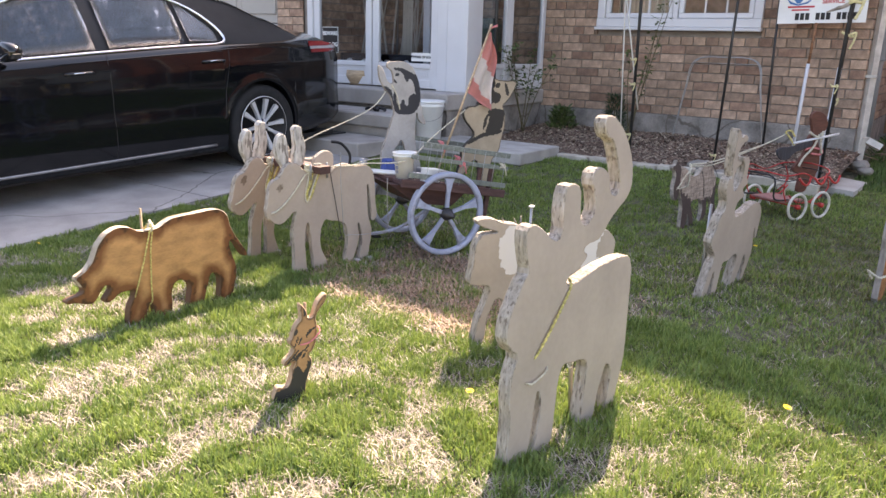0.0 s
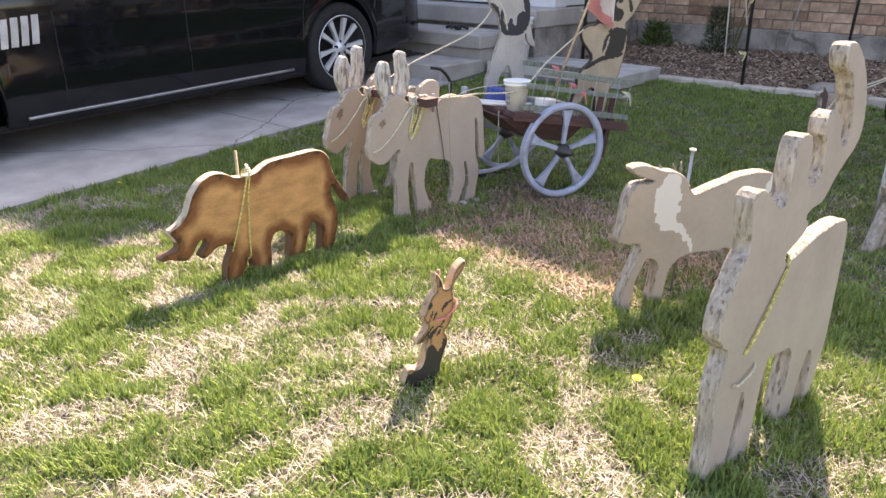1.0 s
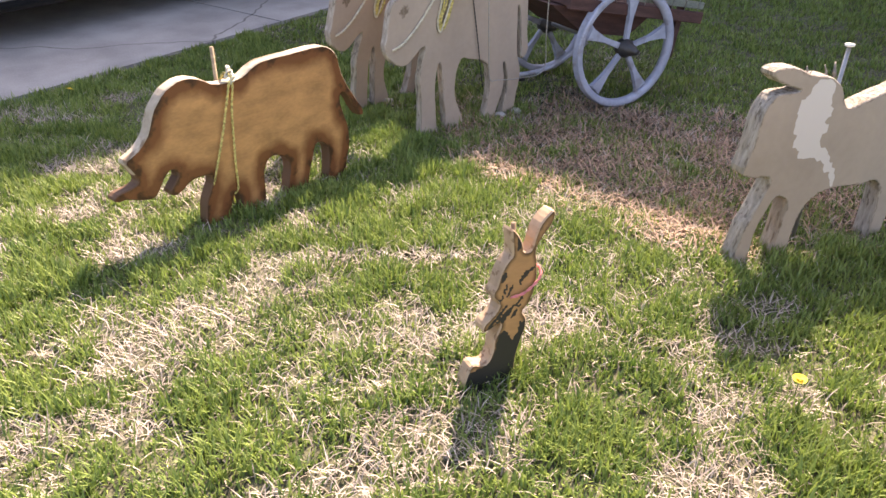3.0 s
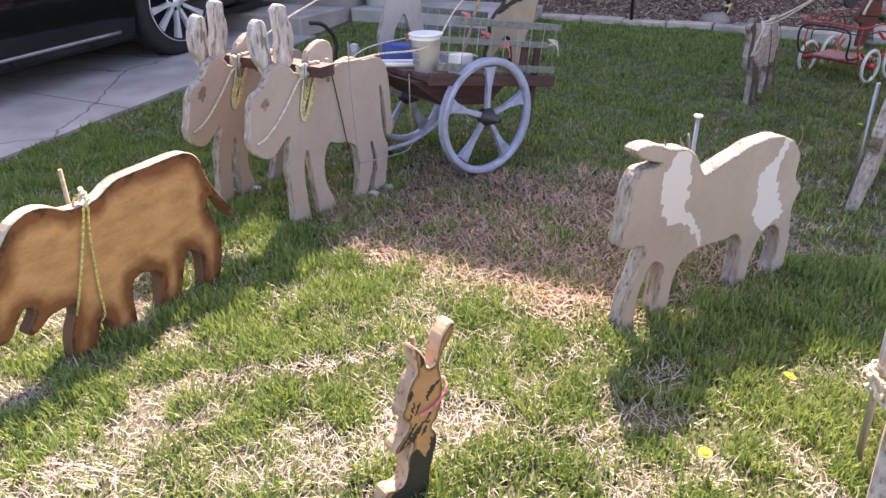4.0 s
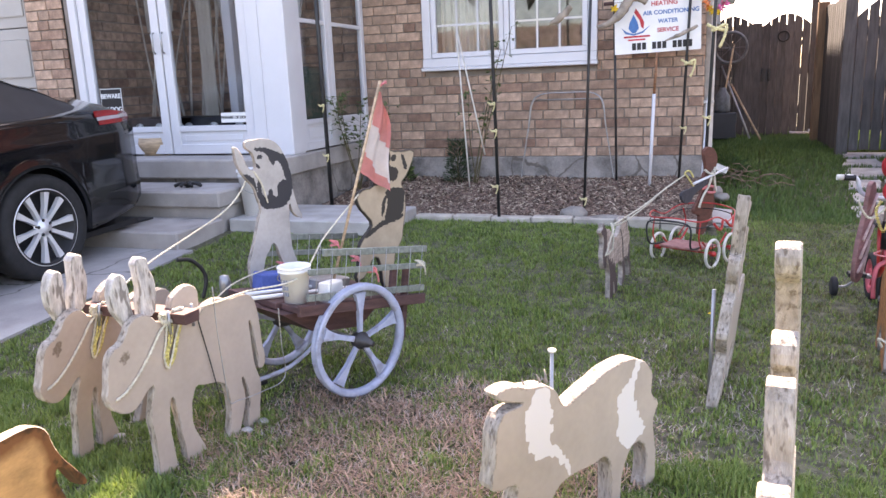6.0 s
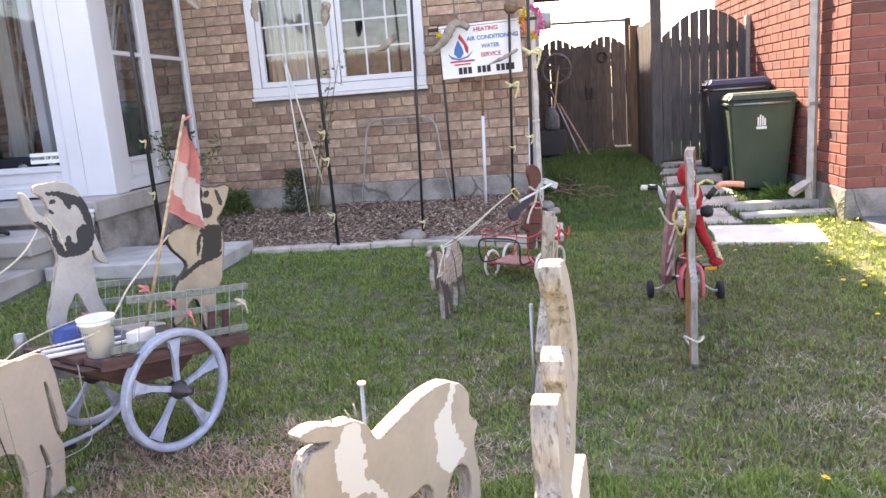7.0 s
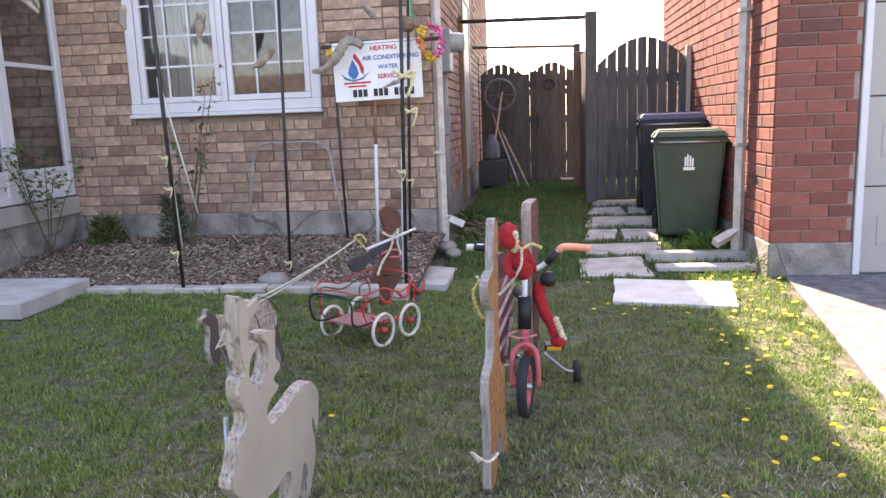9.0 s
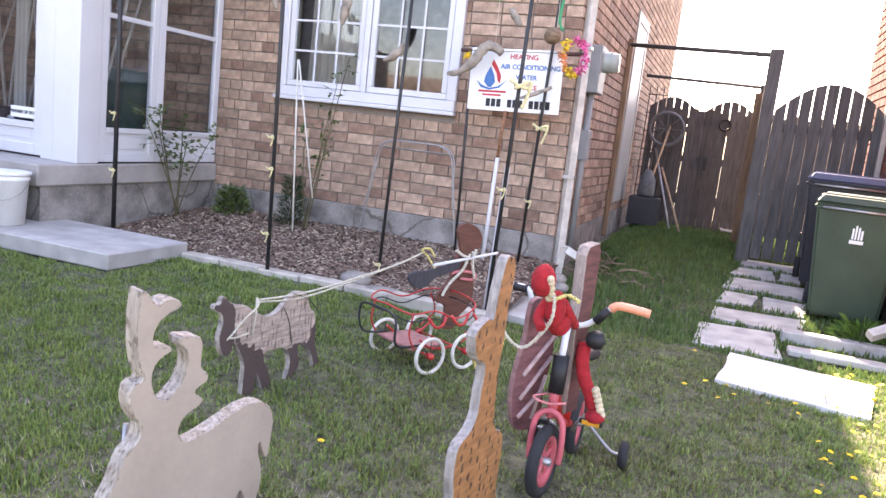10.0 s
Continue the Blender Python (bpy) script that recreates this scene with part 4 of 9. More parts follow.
OX_EAR = [(-2.4, 50), (-2.4, 55), (-1.4, 59), (-1.9, 63), (-1.9, 66), (-2.3, 67.6), (-1, 69.2), (0.8, 69.3), (2.5, 68), (2.4, 65), (3.6, 62.8), (4.2, 60), (3.8, 55.5), (2.8, 50)]
OX_EAR_2 = [(-3.5, 48), (-5, 52.6), (-5.2, 56.5), (-5.5, 61.5), (-6.2, 64.6), (-7.6, 66), (-9.7, 65.2), (-11.2, 62.4), (-11.5, 59), (-11.2, 55.5), (-9.4, 52), (-6.5, 47.5)]
OX_EYE = [(-14, 40), (-13.5, 44), (-10, 44.5), (-10.4, 41), (-12, 39)]
for base, along, label in (((-2.168, 2.95), (0.085, 0.38), "cream painted plywood ox cutout with a yellow rope halter"), ((-2.523, 2.968), (0.0, 0.38), "cream painted plywood ox cutout leaning over, with long rough ears")):
    cutout("wooden_ox", label, "yard statue", base, along, OX, 0.03, (CREAM, CREAM_EDGE), group="pair of wooden oxen", rim=0.012, cell=0.014, lean=8.0 if along[0] == 0.0 else 0.0,
           patches=(OX_EYE,), extra=((OX_HUMP, -0.03, 0.03), (OX_EAR, -0.033, 0.035), (OX_EAR_2, -0.033, 0.035)), extra_faces=EAR_WOOD)

COW_HEAD = [(-8.4, 23.3), (-7.5, 27.3), (-6.9, 31), (-6.6, 35.4), (-5.8, 38.1), (-4.6, 40.2), (-3, 41.3), (2, 41.3), (2.6, 41.9), (-0.6, 42.7), (-4, 43.9), (-6.3, 46), (-4, 47.1), (0.7, 46.8), (3.6, 45.3), (6, 44.6), (8.7, 44.5), (11.8, 43.5), (14.2, 41.8), (15.6, 39.5), (16.4, 37.6)]
COW_BACK = [(18, 36.2), (20.2, 36.5), (23.6, 37.7), (28.7, 39.3), (34.1, 40.9), (38.5, 41.7), (43.2, 41.7), (47.1, 41), (50.3, 39.6), (53, 37.2), (54.9, 34.4), (54.4, 31), (54.3, 28.2), (58.3, 24.7), (56.8, 22.3), (55.4, 19.8), (56.5, 13.7), (57.4, 8), (57, 2), (56.5, -2), (51, -2), (52.6, 4), (52.7, 9), (51.8, 13), (49, 15.3), (46.5, 15.3), (44.3, 13.5)]
COW_LEGS = [(42.2, 10), (41.1, 6), (40.8, -2), (36.2, -2), (36.5, 5), (36.5, 9.7), (35.9, 13.6), (34.4, 15.9), (32.2, 16.3), (29, 15.6), (25, 15.8), (20.4, 15.9), (16.6, 15.3), (14.6, 13.8), (12.4, 11.8), (11.4, 8), (10.8, 3), (10.6, -2), (5.8, -2), (6.5, 4), (6.9, 8), (7.3, 12), (6.8, 14.3), (4.8, 15.7), (2.8, 15.5), (1.4, 12.4), (0, 8.8), (-0.8, 5), (-0.8, -2), (-6, -2), (-4.6, 4), (-3.9, 8), (-2.4, 11.8), (-0.8, 15.8), (0.7, 19.6), (-0.6, 21.4), (-4, 21.3), (-6.9, 22)]
COW = COW_HEAD + COW_BACK + COW_LEGS
COW_SADDLE = [(5.3, 40.9), (6.9, 43.8), (12.9, 43.2), (12, 39.4), (13.4, 35.3), (11.9, 34.5), (13.2, 31.6), (11.7, 28.6), (14.6, 26.3), (17.3, 22.7), (19.8, 18.7), (19.5, 15.4), (17.4, 19.8), (13.1, 24.1), (6.9, 25.2), (4.5, 28.9), (4, 32.3), (3.1, 36.3), (3.4, 39.1)]
COW_RUMP = [(47.7, 41.3), (50.2, 41), (47.6, 36.6), (46.4, 34.1), (46.4, 30), (47.9, 25.5), (50.6, 20.5), (51.7, 18), (46.3, 16), (44.1, 14.8), (41.2, 16.8), (38.6, 21), (39.3, 25), (39.3, 28.3), (38.3, 31.5), (42.1, 34.1), (45.1, 36), (46.2, 38.5)]
cutout("wooden_cow", "cream wooden cow cutout with white patches", "yard statue", (-1.006, 2.780), (0.31, 0.49), COW, 0.048, (COW_FACE, CREAM_EDGE), rim=0.022, cell=0.011, patches=(COW_SADDLE, COW_RUMP))

ELK_HEAD = [(0.1, 26.3), (2.4, 30.5), (-0.8, 32.3), (-3, 35.7), (-2.8, 38.6), (-1.8, 42), (1, 46.5), (3.5, 50.4), (5.8, 52.1), (4.4, 56.1), (3.2, 60.7), (3, 63.8), (6.6, 64.5), (10.6, 62.3), (12.5, 60.8), (14.1, 59.5), (17.7, 58.2)]
ELK_ANTLERS = [(19.1, 60.2), (18.4, 65.6), (18.5, 72.2), (21.8, 73), (25.9, 71.5), (26.6, 66), (27.5, 62), (30.4, 60.4), (32.8, 62), (34.4, 64.2), (33.3, 68.9), (30.9, 72.3), (31.3, 75.4), (35.7, 76), (39.6, 73.7), (40.3, 70.5), (42, 67.4), (44.8, 66.9), (46.5, 69.1), (44.5, 74.8), (41.4, 80.4), (39.4, 83), (36, 84.2), (34.2, 87.2), (34.6, 89.6), (38.4, 89.9), (42.7, 87.3), (47.8, 82.5), (51.6, 76.6), (53.3, 70.7), (52, 65.9), (46.9, 62.9), (42.6, 59.7), (39.9, 56.8), (37.2, 54.8)]
ELK_BODY = [(32.8, 54.8), (30.1, 53.6), (33.1, 51.5), (30.7, 49.5), (26.4, 47.9), (22.5, 46.4), (24, 44.1), (29.4, 45.2), (37.9, 47.1), (47, 48.1), (54.1, 47.8), (57.5, 45.7), (57.9, 38.8), (57.4, 28), (57.3, 20.6), (56.8, 13.3), (54.1, 6.5), (52, -2), (46.8, -2), (47.9, 5), (49.7, 11.4), (47.2, 15), (45, 13.2), (42.3, 6.6), (40.5, -2.4), (33, -2.4), (34.1, 5.8), (35, 12.7), (35.9, 18.4), (32.9, 20.4), (27.1, 20.8), (22.9, 21.9), (21, 17.2), (20.3, 10.6), (19.8, 3.9), (18, -2.4), (9.2, -2.4), (11.9, 5.2), (13.2, 13.1), (11.8, 18.3), (10.3, 14.2), (9.3, 6.2), (7.4, -2.4), (-2, -2.4), (-0.2, 11.5), (-1, 21.3)]
ELK = [(u + 0.11 * max(0, v - 56), v) for u, v in ELK_HEAD + ELK_ANTLERS + ELK_BODY]      # the antlers lean back
cutout("wooden_elk", "cream wooden elk cutout with tall branching antlers", "yard statue", (-0.484, 2.062), (0.064, 0.46), ELK, 0.040, (CREAM, CREAM_EDGE), rim=0.018, cell=0.012, lean=-1.6)

DEER_ANTLERS = [(-0.9, 52.6), (-0.3, 55.6), (2.6, 55.9), (1.6, 58.3), (0.6, 60.8), (-0.5, 64.8), (-0.9, 70.6), (-1.2, 77), (0.2, 77.5), (2.4, 75), (4, 73.2), (6, 74.6), (9.8, 73.8), (11, 72), (8.6, 71.1), (6.2, 70.2), (4.7, 68.6), (3.9, 66.6), (4, 64.2), (6, 63.4), (9.2, 62.8), (9.7, 61.4), (7.6, 60.5), (5.6, 59.4), (5, 58), (4.7, 56), (5.4, 53.5), (6.7, 51), (8.7, 49.3), (10.4, 49.4), (12.4, 51.2), (14, 53.4), (14.8, 56), (14.8, 58.6), (13.6, 61), (11.4, 62.6), (11.4, 64.6), (14.3, 64.1), (17.4, 63.7), (19, 61), (19, 58), (19.4, 54.4)]
DEER_BACK = [(22, 53), (22.1, 51), (20, 50.4), (18.2, 49.3), (19.4, 48), (21.9, 45.9), (20.4, 44.6), (17.5, 44.1), (15.6, 42.8), (14.8, 41), (14.8, 39), (16.6, 36.5), (19.5, 36), (23.6, 36.5), (28, 37.7), (33, 39.3), (37, 40.1), (41.1, 40), (44.8, 38.6), (47.7, 36), (49.4, 32.5), (49.8, 28.5), (49.9, 24.5), (49.6, 20.2), (48, 20.8), (46.2, 24), (44.8, 27.4), (45.2, 23), (47.4, 18.4), (48.5, 13)]
DEER_LEGS = [(47.6, 8.4), (45.8, 4), (44.5, -2), (41, -2), (42.2, 6), (42, 10.6), (40, 14.2), (38.6, 11.2), (37.8, 6.6), (36, 3), (35, -2), (28.6, -2), (29.5, 5), (31.2, 13), (29.5, 15.8), (25, 16), (21, 14.2), (16.8, 14.2), (14.2, 13.6), (14.6, 8), (14.4, -2), (8, -2), (8.4, 7), (7, 12.2), (5.6, 9.5), (4, -2), (-2.5, -2), (0, 7.3), (1.5, 12.8), (3.6, 17), (4.3, 19), (2, 21), (-1.8, 23.9), (-4.5, 28.1), (-2.2, 31.7), (-1.1, 35.3), (-0.1, 38.9), (2.5, 40.7), (3.6, 42.9), (3, 45.5), (0.8, 48)]
DEER = DEER_ANTLERS + DEER_BACK + DEER_LEGS
cutout("wooden_deer", "cream wooden deer cutout with forked antlers", "yard statue", (-0.511, 3.818), (0.045, 0.32), DEER, 0.040, (CREAM, CREAM_EDGE), rim=0.020, cell=0.012, lean=5.5)

GOAT_TOP = [(-27.3, 42.4), (-25.4, 42.5), (-22.8, 39.7), (-19.1, 38.2), (-14.8, 37.3), (-11.8, 35.9), (-8.4, 33.5), (-4.3, 31.4), (0.1, 30.4), (4.1, 31.2), (7.6, 34.1), (11.2, 36.8), (14.6, 38.5), (19.4, 38.4), (23.4, 36.8), (24.7, 32.8), (26.3, 29.1), (29.6, 27.6), (31.3, 21.2), (31.1, 13.3)]
GOAT_FEET = [(33.9, 7.3), (36.3, 1.4), (35.5, -2), (31.6, -2), (30.5, 5.4), (26.7, 10.7), (22.4, 14.3), (19, 13.9), (20.8, 8.3), (21.3, 4), (18.3, 1.1), (16, -2), (11.5, -2), (14.6, 3.8), (14.8, 8.9), (12.5, 13.2), (8.7, 15.3), (3.8, 15), (-1, 15.3), (-2.1, 12.9), (0.3, 8.9), (3.3, 3.2), (4.4, -2), (-1.6, -2), (-3.8, 4), (-5.9, 8.1), (-6, -2), (-13.4, -2), (-13.1, 6.3), (-13.1, 12.7), (-15.7, 17.8), (-19.6, 24.1)]
GOAT_HEAD = [(-20.4, 19.2), (-22.7, 17.6), (-25.4, 18.9), (-27.2, 22.7), (-27.7, 26.2), (-26.9, 29.4), (-26, 32.6), (-26.8, 35.9), (-29.5, 37.4), (-31.5, 38.6), (-30.3, 40.2), (-27.7, 39.8)]
GOAT = GOAT_TOP + GOAT_FEET + GOAT_HEAD
GOAT_DARK = [(-33, 44), (-22, 41), (-19, 36), (-20, 29), (-20, 22), (-20, 16), (-29, 17), (-28, 30)]
GOAT_LEGS = [(-18, 26.6), (-14.5, 19.9), (-13, 23), (-10.5, 18.5), (-8.6, 21), (-6.6, 16), (-4.4, 18.6), (-2, 14), (1, 15.6), (6.4, 9), (6.4, -4), (-15, -4), (-17, 14.8)]
GOAT_LEGS_2 = [(10, -4), (10.4, 12), (14, 14), (20, 15), (27, 14), (28.5, 22), (32.5, 24), (38, 2), (38, -4)]
cutout("wooden_goat", "grey plywood goat cutout with dark legs and head", "yard statue", (-0.99, 5.145), (0.06, 0.4), GOAT, 0.025, (GOAT_FACE, GREY_EDGE), rim=0.012, cell=0.011, patches=(GOAT_DARK, GOAT_LEGS, GOAT_LEGS_2))

GIRAFFE = [(20, 85), (22.7, 86.4), (26.9, 84.4), (27.7, 79.5), (26.6, 74.9), (25.8, 68.6), (25.6, 62.2), (24.4, 55.9), (24.4, 49.3), (25.2, 42), (26, 36), (33.8, 32.4), (35, 25.5), (34, 18.9), (35, 8), (36, -2), (29, -2), (25, 12), (18, 13), (14, -2), (2, -2), (3.4, 11), (4, 22), (1.8, 32), (2.7, 38), (9.1, 39.8), (13.2, 43), (13.4, 49.1), (14.4, 54), (14.2, 58), (8.9, 59.4), (6.4, 63), (5.4, 67.8), (10.4, 69.7), (13.9, 70.2), (16.4, 69), (16.7, 72.5), (17.7, 77.7), (19, 82)]
rs = random.Random(3)
GIRAFFE_SPOTS = []
for k in range(24):
    for u in (4, 10, 16, 22, 28):
        x, y, w = u + rs.uniform(0, 4.5), 3.6 * k + rs.uniform(0, 2), rs.uniform(0.7, 1.2)
        GIRAFFE_SPOTS.append([(x, y), (x + w, y - 0.6), (x + 1.3 * w, y + 1.5), (x + 0.3 * w, y + 2.2)])
cutout("wooden_giraffe", "orange-stained wooden giraffe cutout with burnt spots", "yard statue", (0.14, 4.27), (0.12, 1), GIRAFFE, 0.028, (GIRAFFE_FACE, GIRAFFE_EDGE), rim=0.012, cell=0.006, patches=GIRAFFE_SPOTS)


# ---- the ox cart ----
def mag_wheel(parent, at, r=0.22, mat=None, spokes=5, width=0.034):
    """A cast wheel with a deep rim and five broad spokes, turning about the local x axis."""
    w = part("wheel", bmesh.new(), mat, parent)
    w.matrix_basis = pose(*at)
    bm = bmesh.new()
    h = width / 2
    lathe(bm, [(r * 0.90, -h), (r * 0.97, -h), (r, -h * 0.8), (r * 0.965, -h * 0.5), (r * 0.955, 0), (r * 0.965, h * 0.5), (r, h * 0.8), (r * 0.97, h), (r * 0.90, h), (r * 0.87, h * 0.45), (r * 0.87, -h * 0.45), (r * 0.90, -h)], 48, "x")
    part("rim", bm, mat, w)
    for k in range(spokes):
        a = 2 * math.pi * k / spokes + 0.25
        bm = bmesh.new()
        lo, hi, wl, wh = r * 0.14, r * 0.845, 0.022, 0.031
        pts = [(lo, -wl / 2), (hi * 0.6, -wl * 0.42), (hi * 0.88, -wh * 0.5), (hi, -wh), (hi, wh), (hi * 0.88, wh * 0.5), (hi * 0.6, wl * 0.42), (lo, wl / 2)]
        fr = [bm.verts.new((h * 0.55, p * math.cos(a) - q * math.sin(a), p * math.sin(a) + q * math.cos(a))) for p, q in pts]
        bk = [bm.verts.new((-h * 0.55, v.co.y, v.co.z)) for v in fr]
        bm.faces.new(fr)
        bm.faces.new(bk[::-1])
        n = len(fr)
        for i in range(n):
            bm.faces.new((fr[i], bk[i], bk[(i + 1) % n], fr[(i + 1) % n]))
        bmesh.ops.bevel(bm, geom=[e for e in bm.edges if len(e.link_faces) == 2 and abs(e.verts[0].co.x - e.verts[1].co.x) < 1e-5], offset=0.004, segments=2, affect="EDGES")
        part("spoke", bm, mat, w)
    part("hub", lathe(bmesh.new(), [(0.0, -0.03), (0.024, -0.03), (0.034, -0.014), (0.034, 0.014), (0.024, 0.022), (0.02, 0.05), (0.012, 0.052), (0.01, 0.075), (0.0, 0.075)], 20, "x"), material("dark_greasy_steel", (0.06, 0.058, 0.06), rough=0.5, metal=0.6, scale=20, bump=0.1) if "dark_greasy_steel" not in bpy.data.materials else bpy.data.materials["dark_greasy_steel"], w, "dark steel axle hub")
    return w


CART_AT, CART_TURN = (-1.797, 3.63, 0.0), bearing(0.42, 0.906)
cart = thing("ox_cart", "toy ox cart with pale blue mag wheels and plank bed", "cart", CART_AT, CART_TURN)
mag_wheel(cart, (0, 0, 0.22), 0.222, BLUE_PAINT)
mag_wheel(cart, (-0.53, 0, 0.20), 0.20, BLUE_PAINT)
part("axle", tubed([(-0.55, 0, 0.21), (0.02, 0, 0.22)], 0.009, 8), GREY_METAL, cart)
BED = pose(0, 0, 0.365, -9.0, 0, 0)


def on_bed(ob):
    ob.matrix_basis = BED
    return ob


for k in range(4):
    x = -0.475 + k * 0.112
    on_bed(part("bed_board", boxed(x, x + 0.106, -0.27 + 0.02 * (k % 2), 0.36, -0.024, 0.0, bevel=0.003), DECK_WOOD, cart))
on_bed(part("side_beam", boxed(-0.028, 0.0 - 0.02 + 0.015, -0.26, 0.375, -0.03, 0.012, bevel=0.003), DECK_WOOD, cart))
bm = bmesh.new()
for x0, x1 in ((-0.42, -0.06),):
    v = [bm.verts.new(p) for p in ((x0, -0.30, -0.026), (x1, -0.30, -0.026), (x1, 0.16, -0.026), (x0, 0.16, -0.026), (x0 + 0.03, -0.12, -0.115), (x1 - 0.03, -0.12, -0.115), (x1 - 0.03, 0.10, -0.115), (x0 + 0.03, 0.10, -0.115))]
    for q in ((3, 2, 1, 0), (4, 5, 6, 7), (0, 1, 5, 4), (1, 2, 6, 5), (2, 3, 7, 6), (3, 0, 4, 7)):
        bm.faces.new([v[i] for i in q])
on_bed(part("under_box", bm, DECK_WOOD, cart))
for x, y0, y1 in ((-0.022, -0.22, 0.375), (-0.515, -0.14, 0.42)):
    for z, h in ((0.185, 0.026), (0.118, 0.022), (0.022, 0.026)):
        if x < -0.3 and z < 0.1:
            continue
        on_bed(part("rail_slat", boxed(x - 0.008, x + 0.008, y0 + (0.06 if z > 0.15 else 0), y1, z, z + h, bevel=0.002), GREEN_WOOD, cart, "faded grey-green rail slat"))
    for k in range(9):
        y = y0 + 0.03 + (y1 - y0 - 0.06) * k / 8
        on_bed(part("wire", tubed([(x + 0.009, y, 0.0), (x + 0.009, y, 0.205)], 0.0014, 5), GREY_METAL, cart))
for y in (0.20, 0.27):
    on_bed(part("rail_post", boxed(-0.05, -0.03, y, y + 0.028, -0.17 if y > 0.25 else 0.0, 0.12, bevel=0.002), DECK_WOOD, cart))
for k, pts in enumerate((((-0.30, -0.38, 0.34), (-0.30, -0.36, 0.20), (-0.30, -0.30, 0.07), (-0.30, -0.24, 0.05)), ((-0.30, -0.30, 0.07), (-0.25, -0.16, 0.10), (-0.2, -0.02, 0.20)), ((-0.30, -0.52, 0.38), (-0.30, -0.36, 0.385)))):
    part("frame_tube", tubed(spline(pts, 5), 0.009, 8), BLUE_PAINT if k else TRIM_BLACK, cart)
part("handle", tubed(spline([(-0.56, -0.33, 0.37), (-0.56, -0.31, 0.46), (-0.56, -0.36, 0.53), (-0.56, -0.42, 0.545)], 6), 0.008, 8), TRIM_BLACK, cart)
part("stub_post", lathe(bmesh.new(), [(0.0, 0.33), (0.022, 0.335), (0.024, 0.42), (0.018, 0.445), (0.0, 0.45)], 14), GREY_METAL, cart).location = (-0.54, -0.24, 0)
part("shaft", tubed([(-0.26, -0.40, 0.40), (-0.29, -0.50, 0.43), (-0.30, -0.62, 0.45)], 0.011, 8), DECK_WOOD, cart)


def bed_spot(x, y, z=0.0):
    """A place on the cart's bed, in the world."""
    return pose(*CART_AT, 0, 0, CART_TURN) @ BED @ Vector((x, y, z))


def pail(name, at, r0, r1, h, mat, label, band=None, turn=0.0, lid=False):
    ob = thing(name, label, "bucket", at, turn)
    w = 0.003
    part("body", lathe(bmesh.new(), [(0, 0), (r0, 0), (r0 + (r1 - r0) * 0.85, h * 0.85), (r1 + 0.004, h * 0.86), (r1 + 0.004, h * 0.90), (r1, h * 0.91), (r1, h), (r1 - w, h), (r0 - w, 0.006), (0, 0.006)], 32), mat, ob)
    part("rim", lathe(bmesh.new(), [(r1 + 0.001, h * 0.955), (r1 + 0.006, h * 0.965), (r1 + 0.006, h * 1.0), (r1 - 0.003, h * 1.005), (r1 - 0.003, h * 0.955), (r1 + 0.001, h * 0.955)], 32), mat, ob)
    part("handle", tubed(spline([(r1 + 0.005, 0, h * 0.88), (r1 * 0.8, -r1 * 0.8, h * 0.62), (0, -r1 * 1.12, h * 0.5), (-r1 * 0.8, -r1 * 0.8, h * 0.62), (-r1 - 0.005, 0, h * 0.88)], 5), 0.0025, 6), GREY_METAL, ob)
    if lid:
        part("lid", lathe(bmesh.new(), [(0, h * 1.012), (r1 - 0.01, h * 1.012), (r1 + 0.012, h * 1.02), (r1 + 0.012, h * 0.97), (r1 + 0.007, h * 0.96), (r1 + 0.007, h * 1.005), (0, h * 1.004)], 32), mat, ob)
    if band:
        for k in range(3):
            bm = bmesh.new()
            for a in (-0.5, 0.05):
                x0 = r0 + (r1 - r0) * (0.25 + 0.17 * k) + 0.0012
                for j in range(3):
                    a0 = a + 0.16 * j
                    v = [bm.verts.new((x0 * math.cos(b) * 1.002, x0 * math.sin(b) * 1.002, h * (0.24 + 0.17 * k) + c)) for b, c in ((a0, 0), (a0 + 0.13, 0), (a0 + 0.13, 0.016), (a0, 0.016))]
                    bm.faces.new(v)
            part("printing", bm, band, ob, "grey blocks of small unreadable print")
    return ob


WHITE_PLASTIC = material("white_plastic_pail", (0.74, 0.74, 0.72), rough=0.4, dark=0.9, light=1.04, scale=6, bump=0.02)
PRINT_GREY = material("grey_print", (0.25, 0.27, 0.32), rough=0.6, bump=0.0)
b = bed_spot(-0.125, -0.19, 0.001)
pail("bucket", b, 0.043, 0.057, 0.140, WHITE_PLASTIC, "small white plastic pail with grey print on the cart", PRINT_GREY, turn=-120)
pail("bucket", (-3.888, 6.27, 0.206), 0.117, 0.142, 0.355, WHITE_PLASTIC, "large white lidded plastic pail on the paving slab", turn=35, lid=True)
for at, size, mat, label, turn in (((-0.10, -0.05), (0.05, 0.12, 0.075), WHITE_PLASTIC, "white cardboard box lying in the cart", 25), ((-0.40, -0.12), (0.08, 0.13, 0.07), material("blue_cloth", (0.06, 0.10, 0.30), rough=0.9, bump=0.3), "folded blue cloth in the cart", -10), ((-0.33, 0.10), (0.10, 0.20, 0.05), GREY_METAL, "grey tin tray lying in the cart", 8)):
    p = bed_spot(*at, 0.0)
    bm = bmesh.new()
    box(bm, -size[0] / 2, size[0] / 2, -size[1] / 2, size[1] / 2, 0, size[2], 0.006)
    for v in bm.verts:
        v.co += 0.006 * noise.noise_vector(v.co * 30)
    ob = solo("cart_load", bm, mat, label, "box", p, CART_TURN + turn)
    ob.rotation_euler[0] = radians(-9)
